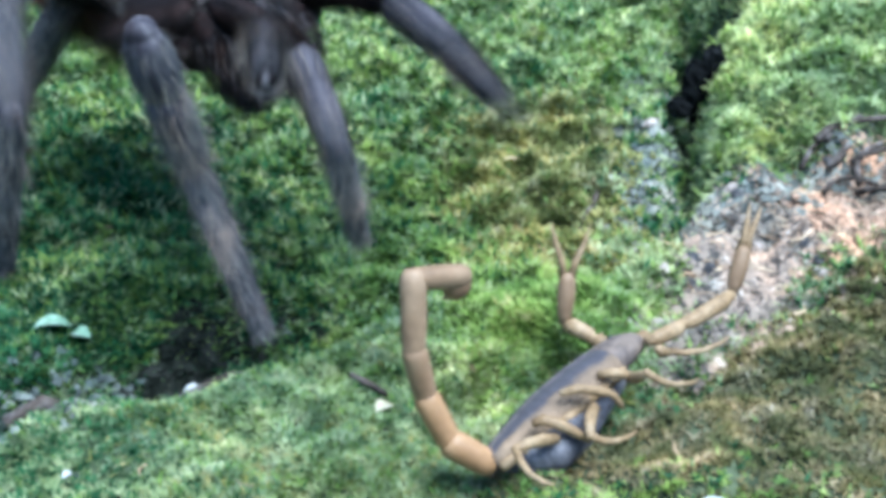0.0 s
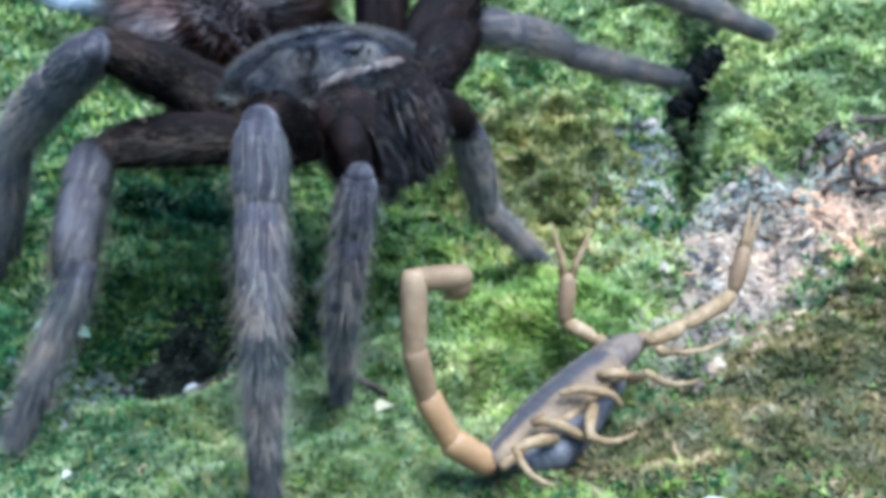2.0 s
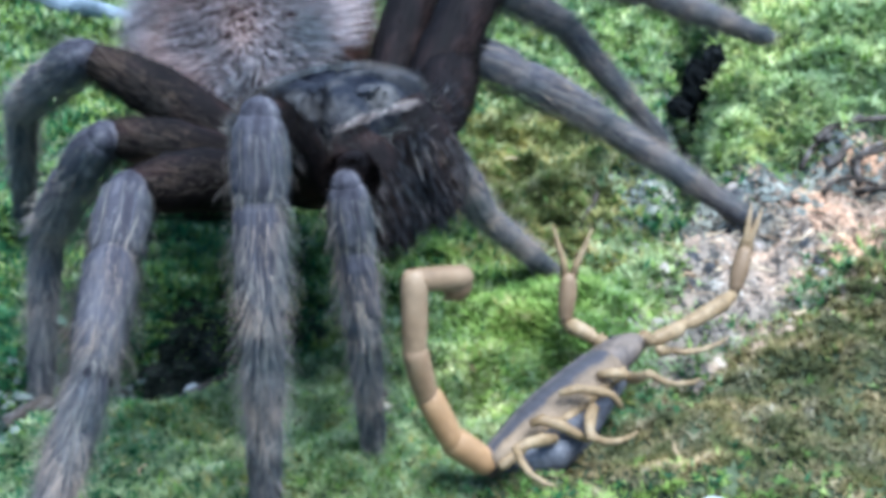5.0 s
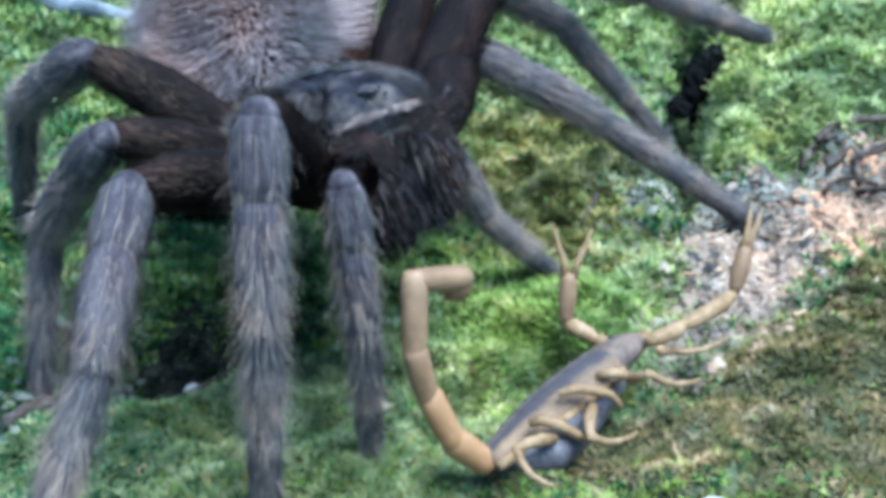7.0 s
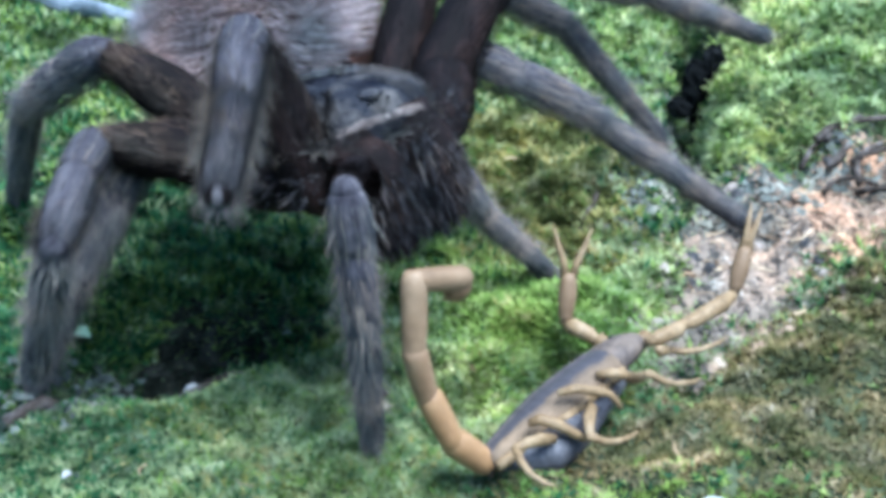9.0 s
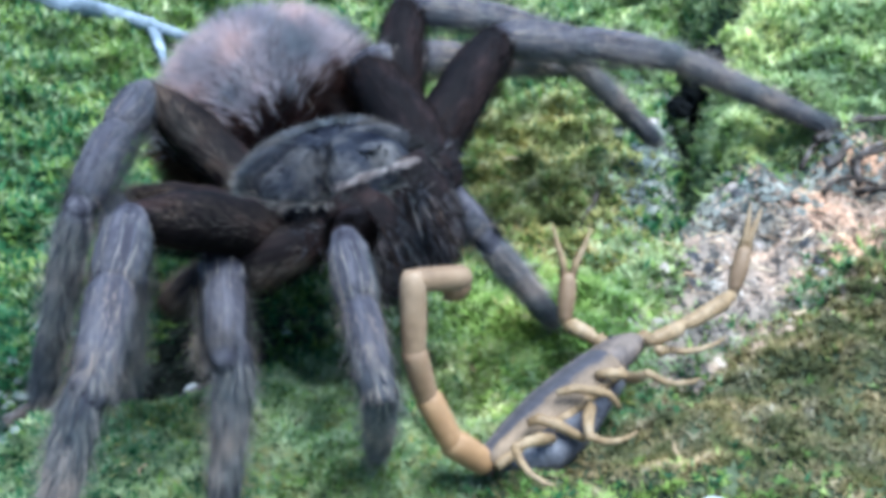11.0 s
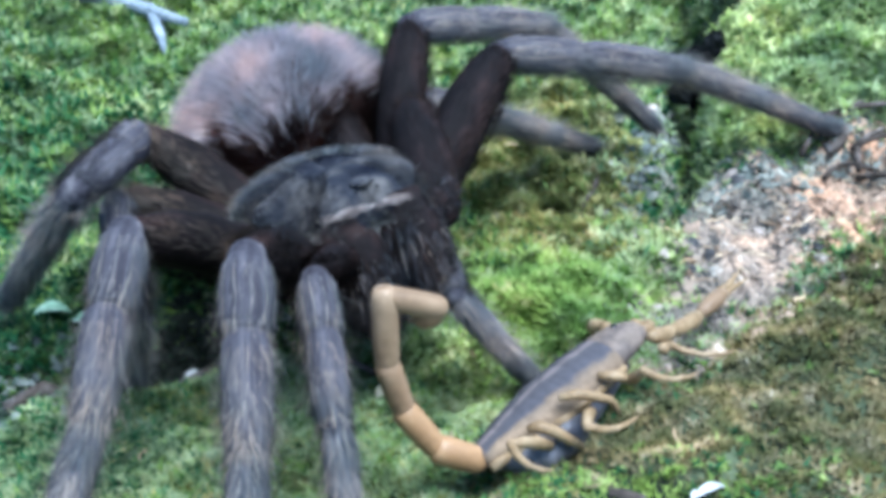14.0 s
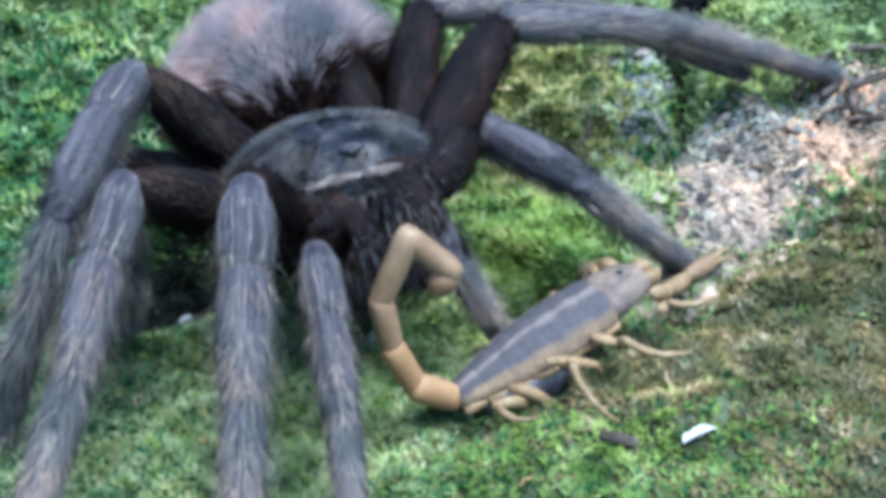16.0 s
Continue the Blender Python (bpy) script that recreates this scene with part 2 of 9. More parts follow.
class Shape:
    """Collects vertices and faces, with a material index for each face."""

    def __init__(self):
        self.v, self.f, self.m, self.tufts = [], [], [], []

    def add(self, verts, faces, mid=0):
        o = len(self.v)
        self.v += [Vector(p) for p in verts]
        self.f += [[i + o for i in q] for q in faces]
        self.m += [mid] * len(faces)
        return self

    def tube(self, pts, radii, n=14, mid=0, flat=1.0, wob=0.0, seed=0.0, caps=True):
        """A closed skin round a line of points; flat squashes it along its own up."""
        rings, k = [], len(pts)
        for i, p in enumerate(pts):
            p = Vector(p)
            d = (Vector(pts[min(i + 1, k - 1)]) - Vector(pts[max(i - 1, 0)])).normalized()
            s = d.cross(Vector((0, 0, 1)))
            if s.length < 0.15:
                s = d.cross(Vector((0, 1, 0)))
            s.normalize()
            u = s.cross(d)
            for j in range(n):
                a = 2 * math.pi * j / n
                r = radii[i] * (1 + wob * noise.noise(Vector((i * 0.7 + seed, math.cos(a) * 1.5, math.sin(a) * 1.5))))
                rings.append(p + s * (math.cos(a) * r) + u * (math.sin(a) * r * flat))
        faces = []
        for i in range(k - 1):
            for j in range(n):
                a, b = i * n + j, i * n + (j + 1) % n
                faces.append((a, b, b + n, a + n))
        if caps:
            faces.append(tuple(range(n - 1, -1, -1)))
            faces.append(tuple((k - 1) * n + j for j in range(n)))
        return self.add(rings, faces, mid)

    def ball(self, c, r, mid=0, nu=14, nv=9, shape=None):
        c, r = Vector(c), Vector(r if isinstance(r, (tuple, list)) else (r, r, r))
        vs = []
        for i in range(nv + 1):
            th = math.pi * i / nv
            for j in range(nu):
                a = 2 * math.pi * j / nu
                q = Vector((math.sin(th) * math.cos(a), math.sin(th) * math.sin(a), math.cos(th)))
                k = shape(q) if shape else 1.0
                vs.append(c + Vector((q.x * r.x, q.y * r.y, q.z * r.z)) * k)
        fs = [(i * nu + j, (i + 1) * nu + j, (i + 1) * nu + (j + 1) % nu, i * nu + (j + 1) % nu) for i in range(nv) for j in range(nu)]
        return self.add(vs, fs, mid)

    def hairs(self, roots, lean, length, width, mid, rng, curl=0.35):
        """Fine hairs: slim bent blades from (point, normal) roots, laid over along lean (one way, or one for each root)."""
        n = len(roots)
        if not n:
            return self
        g = np.random.default_rng(rng.randrange(1 << 30))
        P, N = np.array([tuple(r[0]) for r in roots]), unit(np.array([tuple(r[1]) for r in roots]))
        lean = np.broadcast_to(np.asarray(lean, float), (n, 3))
        l = length * g.uniform(0.5, 1.25, (n, 1))
        d = unit(N + lean + g.normal(0, curl, (n, 3)))
        side = unit(np.cross(d, N) + 1e-6) * width * g.uniform(0.6, 1.3, (n, 1))
        half = P + d * l * 0.55
        tip = half + unit(d * 0.8 + lean * 0.35 + np.array([0, 0, -0.1])) * l * 0.45
        self.tufts.append((np.stack([P - side, P + side, half + side * 0.7, half - side * 0.7, tip], 1).reshape(-1, 3), n, mid))
        return self

    def put(self, name, mats, parent=None, label="", smooth=True):
        verts = [np.array([tuple(p) for p in self.v]).reshape(-1, 3)]
        corners, starts, ids, at_vert, at_corner = [np.array([i for q in self.f for i in q], int)], [], [np.array(self.m, int)], len(self.v), 0
        sizes = np.array([len(q) for q in self.f], int)
        starts.append(np.cumsum(sizes) - sizes)
        at_corner = int(sizes.sum())
        for V, n, mid in self.tufts:
            verts.append(V)
            corners.append((at_vert + np.arange(n)[:, np.newaxis] * 5 + np.array([0, 1, 2, 3, 3, 2, 4])).ravel())
            starts.append((at_corner + np.arange(n)[:, np.newaxis] * 7 + np.array([0, 4])).ravel())
            ids.append(np.full(2 * n, mid))
            at_vert, at_corner = at_vert + 5 * n, at_corner + 7 * n
        verts, corners, starts, ids = (np.concatenate(k) for k in (verts, corners, starts, ids))
        me = bpy.data.meshes.new(name)
        me.vertices.add(len(verts))
        me.vertices.foreach_set("co", verts.ravel())
        me.loops.add(len(corners))
        me.loops.foreach_set("vertex_index", corners)
        me.polygons.add(len(starts))
        me.polygons.foreach_set("loop_start", starts)
        for k in (mats if isinstance(mats, (list, tuple)) else [mats]):
            me.materials.append(k)
        me.polygons.foreach_set("material_index", ids)
        me.polygons.foreach_set("use_smooth", np.full(len(starts), smooth))
        me.update(calc_edges=True)
        ob = new(name, me)
        if parent:
            ob.parent = parent
        if label:
            tagged(ob, label)
        return ob


# ---- ground ----
def sg(v):
    return 1 / (1 + np.exp(-np.clip(v, -40, 40)))


def shaded_dip(x, y):
    """Where the crevice's painted shadow lies: 1 inside, 0 outside."""
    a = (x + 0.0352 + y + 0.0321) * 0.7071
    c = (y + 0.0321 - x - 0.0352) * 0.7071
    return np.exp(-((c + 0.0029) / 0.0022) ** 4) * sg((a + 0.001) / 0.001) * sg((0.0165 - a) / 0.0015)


def hill(x, y):
    """Height of the bank: it climbs to the east, with a gully, a crevice and moss cushions."""
    z = 0.10 * 0.012 * np.log1p(np.exp(np.clip(x / 0.012, -30, 30)))
    b = y - 0.0062 - 0.30 * (x - 0.0353)
    z = z + (0.0065 * sg(b / 0.003) + 0.0055 * sg((b - 0.014) / 0.009)) * sg((x - 0.0368 - 0.16 * (y - 0.008)) / 0.0018)
    s = (0.83 * (x - 0.0148) - (y + 0.0526)) / 1.3
    z = z + 0.0035 * sg((s + 0.002) / 0.0025) * sg((x + 0.003) / 0.006)
    z = z + 0.0035 * np.exp(-((x - 0.012) ** 2 + (y + 0.026) ** 2) / 0.009 ** 2)
    u = (x + 0.046) * 0.857 + (y + 0.044) * 0.514
    d = -(x + 0.046) * 0.514 + (y + 0.044) * 0.857
    z = z - 0.0055 * np.exp(-((d - 0.0015) / 0.0042) ** 2) * sg((0.05 - u) / 0.004)
    z = z + 0.006 * np.exp(-((u - 0.022) / 0.018) ** 2 - ((d - 0.014) / 0.009) ** 2)
    q = x - 0.0345 - 0.17 * (y - 0.008)
    z = z - 0.008 * np.exp(-(q / 0.0026) ** 2) * sg((y - 0.005) / 0.003) * sg((0.09 - y) / 0.01)
    z = z - 0.032 * np.exp(-(((x - 0.0462) / 0.0050) ** 2 + ((y - 0.060) / 0.011) ** 2) ** 2)
    return z - 0.002 * shaded_dip(x, y) + 0.02 * sg((y - 0.16) / 0.03) + 0.02 * sg((-x - 0.09) / 0.02) + 0.02 * sg((x - 0.11) / 0.02)


def lumps(x, y, s):
    return np.sin(x * s + 1.3 * np.sin(y * s * 0.7)) * np.sin(y * s * 1.1 + 1.7 * np.sin(x * s * 0.6 + 1))


def height(x, y):
    rear = sg((y + 0.012) / 0.006)
    return hill(x, y) + rear * (0.0011 * lumps(x + 0.15, y - 0.2, 270) + 0.0007 * lumps(x, y + 0.4, 480)) + 0.0008 * lumps(x, y, 620) + 0.0013 * lumps(x + 0.3, y, 330) + 0.0013 * lumps(x - 0.2, y + 0.1, 150)


def build_ground():
    fine = np.concatenate([-np.geomspace(0.1, 60, 26)[::-1], np.linspace(-0.098, 0.118, 250), np.geomspace(0.12, 60, 26)])
    deep = np.concatenate([-np.geomspace(0.14, 60, 24)[::-1], np.linspace(-0.138, 0.20, 320), np.geomspace(0.21, 60, 26)])
    X, Y = np.meshgrid(fine, deep)
    far = np.clip((np.hypot(X, Y) - 0.25) / 5, 0, 1)
    Z = height(np.clip(X, -0.3, 0.3), np.clip(Y, -0.3, 0.4)) * (1 - far)
    V = np.stack([X.ravel(), Y.ravel(), Z.ravel()], 1)
    w = len(fine)
    i = np.arange(len(V)).reshape(len(deep), w)
    Fc = np.stack([i[:-1, :-1].ravel(), i[:-1, 1:].ravel(), i[1:, 1:].ravel(), i[1:, :-1].ravel()], 1)
    return tagged(link_mesh("ground", V.tolist(), Fc.tolist(), soil), "dark damp soil bank under the moss cushions", "ground", kind="structure")


ground = build_ground()


def zone(x, y):
    """Shares of bright, deep, pale and brown moss, pinkish grit, grey grit at a place."""
    s = (0.83 * (x - 0.0148) - (y + 0.0526)) / 1.3 + 0.0034 + 0.0012 * lumps(x, y, 300)
    front = sg(s / 0.001) * sg((x + 0.002) / 0.002)
    gx = x + 0.0016 * lumps(x, y, 260)
    b = y - 0.0062 - 0.30 * (x - 0.0353)
    q = x - 0.0345 - 0.17 * (y - 0.008)
    back_hill = sg((b + 0.0008) / 0.0012) * sg((q - 0.0018) / 0.001)
    path = sg((gx - 0.0245 - 0.19 * (y + 0.0194)) / 0.0016) * (1 - sg((b + 0.0008) / 0.001)) * (1 - front)
    grey = np.exp(-((x - 0.0262 - 0.16 * y) / 0.0092) ** 2) * sg((y + 0.008) / 0.004) * sg((0.075 - y) / 0.02) * (1 - path) * (1 - back_hill)
    clump = np.exp(-(((x - 0.012) / 0.0115) ** 2 + ((y + 0.026) / 0.015) ** 2) ** 2)
    u = (x + 0.046) * 0.857 + (y + 0.044) * 0.514
    d = -(x + 0.046) * 0.514 + (y + 0.044) * 0.857
    apron = sg((-d - 0.002) / 0.002) * (1 - front)
    near_moss = apron * sg((x + 0.030) / 0.005)
    bare = np.exp(-((d - 0.0012) / 0.0050) ** 4) * sg((0.048 - u) / 0.003)
    gully = np.exp(-(q / 0.0024) ** 2) * sg((y - 0.005) / 0.003) * sg((0.09 - y) / 0.01)
    pit = np.exp(-(((x - 0.0462) / 0.0054) ** 2 + ((y - 0.060) / 0.012) ** 2) ** 2)
    # share of the near-black crumbs that stand in for shadow
    shadow_share = shaded_dip(x + 0.0006 * lumps(x, y, 900), y)
    keep = (1 - 0.24 * shadow_share) * (1 - 0.6 * bare) * (1 - 0.9 * gully) * (1 - 0.97 * np.minimum(1, 1.6 * pit))
    keep = keep * (0.5 + 0.5 * sg(6 * (lumps(x + 0.05, y, 410) + 0.55 * lumps(x, y + 0.2, 170) + 0.25)))
    patch = 0.5 + 0.5 * lumps(x + 0.11, y - 0.07, 95)
    ochre = np.exp(-(((x - 0.0145) / 0.0125) ** 2 + ((y - 0.022) / 0.026) ** 2) ** 2) * (1 - clump) * (0.55 + 0.45 * sg(6 * lumps(x + 0.7, y, 260)))
    rest = (1 - front) * (1 - path) * (1 - 0.93 * grey)
    rear = sg((y - 0.045) / 0.012) * (1 - back_hill)
    bright = rest * (clump + 0.15 * back_hill + (1 - apron) * (0.5 * patch + 0.5 * rear) * (1 - ochre) + 0.05 * apron * (1 - patch) + 0.25 * near_moss)
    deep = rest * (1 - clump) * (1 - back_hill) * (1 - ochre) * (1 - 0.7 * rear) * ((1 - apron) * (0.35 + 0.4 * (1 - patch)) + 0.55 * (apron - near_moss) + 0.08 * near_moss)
    pale = rest * (1 - clump) * (0.45 * (apron - near_moss) * (0.4 + patch) + 0.95 * near_moss + 0.2 * back_hill + 0.2 * (1 - 0.8 * (apron - near_moss)) + 0.1 * ochre + 0.6 * rear)
    brown = front * 0.8 + 0.9 * ochre * rest
    middle = np.exp(-(((x + 0.004) / 0.016) ** 2 + ((y - 0.002) / 0.034) ** 2) ** 2) * (1 - apron)
    verge = front * sg((-0.0612 - y - 0.0015 * lumps(x, y, 330)) / 0.0012) * sg((0.026 - x) / 0.004)
    bright = bright + front * 0.02 * patch + 0.35 * verge + 0.55 * middle * rest
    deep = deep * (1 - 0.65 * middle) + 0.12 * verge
    stony = sg((b + 0.011 + 0.003 * lumps(x, y, 200)) / 0.002) * sg((0.062 - x) / 0.006)
    light = back_hill * (1 - path) * (0.75 + 0.25 * patch) + 0.4 * rear * (1 - path) * (0.3 + 0.7 * patch)
    grey = np.maximum(grey, 0.8 * path * stony)
    grey = grey * (1 - 0.95 * gully)
    tan = keep * (1 - front) * (1 - path) * (1 - back_hill) * np.clip(1.25 * ochre * (1 - 0.8 * grey) + 0.40 * near_moss * sg(5 * lumps(x - 0.3, y + 0.6, 240)), 0, 1)
    brown = brown * (1 - 0.75 * verge)
    return [keep * k for k in (bright, deep, pale, brown)] + [path * (1 - bare) * (1 - 0.8 * stony), np.maximum(grey * keep, bare * (0.5 * sg((0.014 - u) / 0.002) + 0.04) * (1 - shadow_share)), keep * light, 0.42 * shadow_share, tan]


def scatter(rng, count, x0, x1, y0, y1, slot):
    x, y = rng.uniform(x0, x1, count), rng.uniform(y0, y1, count)
    k = (rng.uniform(0, 1, count) < zone(x, y)[slot]) & (np.abs(x) < 0.064 + 0.45 * (y + 0.085))
    return x[k], y[k]


def sprigs(name, mats, x, y, rng, size, leaves, label, upright=0.6, width=0.22):
    """Moss shoots: each a few pointed leaves that spread from one foot."""
    n = len(x)
    z = height(x, y)
    far = (1 + 0.6 * np.clip((y - 0.02) / 0.08, 0, 1.5)) * np.clip(1 + (y + 0.01) / 0.07, 0.5, 1)
    L = (size * rng.uniform(0.55, 1.3, n) * far)[:, None]
    ph = rng.uniform(0, 6.28, (n, 1)) + np.arange(leaves)[None] * 2.4 + rng.normal(0, 0.3, (n, leaves))
    el = np.clip(rng.normal(upright, 0.35, (n, leaves)), 0.05, 1.45)
    up0 = L * rng.uniform(0.0, 0.5, (n, leaves))
    d = np.stack([np.cos(ph) * np.cos(el), np.sin(ph) * np.cos(el), np.sin(el)], -1)
    s = np.stack([-np.sin(ph), np.cos(ph), np.zeros_like(ph)], -1)
    base = np.stack([x, y, z - 0.0002], -1)[:, None] + np.stack([0 * up0, 0 * up0, up0], -1)
    l = (L * rng.uniform(0.6, 1.1, (n, leaves)))[..., None]
    p0 = base
    pt = base + d * l + np.array([0, 0, -1.0]) * l * rng.uniform(0.0, 0.35, (n, leaves))[..., None]
    V = np.stack([p0 + s * l * width, pt, p0 - s * l * width], 2).reshape(-1, 3)
    Fc = np.arange(n * leaves * 3).reshape(-1, 3)
    ob = link_mesh(name, V.tolist(), Fc.tolist(), mats, smooth=False)
    return tagged(ob, label, "moss", kind="stuff")


def stones(name, mat, x, y, rng, size, label):
    n = len(x)
    z = height(x, y)
    cube = np.array([[1, 0, 0], [-1, 0, 0], [0, 1, 0], [0, -1, 0], [0, 0, 1], [0, 0, -1]], float)
    tri = np.array([[0, 2, 4], [2, 1, 4], [1, 3, 4], [3, 0, 4], [2, 0, 5], [1, 2, 5], [3, 1, 5], [0, 3, 5]])
    r = size * rng.uniform(0.35, 1.0, (n, 1, 1)) ** 1.5 * rng.uniform(0.6, 1.3, (n, 6, 1)) * np.array([1, 1, 0.7])
    a = rng.uniform(0, 6.28, n)
    c, s = np.cos(a)[:, np.newaxis], np.sin(a)[:, np.newaxis]
    P = cube[np.newaxis] * r
    P = np.stack([P[..., 0] * c - P[..., 1] * s, P[..., 0] * s + P[..., 1] * c, P[..., 2] + P[..., 0] * 0.3 * s], -1)
    V = (P + np.stack([x, y, z + size * 0.15], -1)[:, np.newaxis]).reshape(-1, 3)
    Fc = ((np.arange(n) * 6).reshape(n, 1, 1) + tri.reshape(1, 8, 3)).reshape(-1, 3)
    return tagged(link_mesh(name, V.tolist(), Fc.tolist(), mat, smooth=False), label, "gravel", kind="stuff")


rng = np.random.default_rng(5)
NEAR = (-0.062, 0.075, -0.085, -0.012)
FAR = (-0.11, 0.105, -0.012, 0.16)
for area, count in ((NEAR, 120000), (FAR, 124000)):
    sprigs("moss", moss_bright, *scatter(rng, count, *area, 0), rng, 0.0020, 6, "bright yellow-green moss cushions on the bank", 0.7, 0.18)
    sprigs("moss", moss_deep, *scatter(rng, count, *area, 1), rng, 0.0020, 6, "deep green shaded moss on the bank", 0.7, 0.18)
    sprigs("moss", moss_pale, *scatter(rng, count, *area, 2), rng, 0.0019, 6, "pale grey-green moss on the bank", 0.7, 0.18)
sprigs("moss", moss_ochre, *scatter(rng, 60000, -0.006, 0.036, -0.012, 0.056, 8), rng, 0.0019, 6, "ochre and olive moss lumps on the bank", 0.7, 0.2)
sprigs("moss", moss_ochre, *scatter(rng, 60000, -0.062, 0.02, -0.085, -0.025, 8), rng, 0.0019, 6, "straw-coloured moss tips on the near bank", 0.7, 0.18)
sprigs("moss", moss_light, *scatter(rng, 150000, -0.03, 0.105, 0.0, 0.15, 6), rng, 0.0018, 6, "light yellow-green moss on the upper bank", 0.6, 0.19)
sprigs("moss", moss_brown, *scatter(rng, 150000, -0.02, 0.09, -0.085, 0.02, 3), rng, 0.0015, 5, "short olive-brown moss in the foreground", 0.8, 0.22)
stones("gravel", grit, *scatter(rng, 40000, 0.015, 0.046, -0.04, 0.04, 4), rng, 0.0009, "greyish tan grit and crumbs beside the moss")
stones("gravel", grit_peach, *scatter(rng, 60000, 0.042, 0.10, -0.04, 0.04, 4), rng, 0.0009, "peach-coloured grit and crumbs beside the moss")
stones("gravel", grit_grey, *scatter(rng, 110000, -0.05, 0.07, -0.05, 0.10, 5), rng, 0.0011, "grey-green grit between moss cushions")

# crumbs put the crevice's shadow into colour
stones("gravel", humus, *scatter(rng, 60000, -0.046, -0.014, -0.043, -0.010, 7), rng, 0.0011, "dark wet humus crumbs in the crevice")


def fibres():
    """Dry rootlets and chaff over the grit and the edges of the moss."""
    r = random.Random(9)
    sh = Shape()
    for k in range(1000):
        if k < 930:
            x, y = r.uniform(0.022, 0.09), r.uniform(-0.022, 0.03)
            if zone(np.array([x]), np.array([y]))[4][0] < 0.4:
                continue
        else:
            x, y = r.uniform(-0.05, 0.08), r.uniform(-0.075, 0.05)
        z = float(height(np.array([x]), np.array([y]))[0]) + r.uniform(0.0003, 0.0012)
        a, l = r.uniform(0, 6.28), r.uniform(0.0009, 0.0028)
        w = r.uniform(0.00007, 0.00018)
        d = Vector((math.cos(a), math.sin(a), r.uniform(-0.1, 0.25)))
        b = Vector((-math.sin(a), math.cos(a), 0)) * r.uniform(-0.6, 0.6)
        p = Vector((x, y, z))
        sh.tube([p, p + d * l * 0.5 + b * l * 0.5, p + d * l], [w, w, w * 0.5], 4)
    tagged(sh.put("plant_litter", dry_fibre, smooth=False), "thin dry tan fibres and chaff lying on the grit", "plant litter", kind="stuff")


fibres()


def at(x, y, up=0.0):
    return Vector((x, y, float(height(np.array([x]), np.array([y]))[0]) + up))


def twig(pts, r0, r1, label, mat=bark):
    k = len(pts)
    sh = Shape().tube(pts, [r0 + (r1 - r0) * i / (k - 1) for i in range(k)], 8, 0, 1.0, 0.5, r0 * 9000)
    return tagged(sh.put("twig", mat), label, "twig")


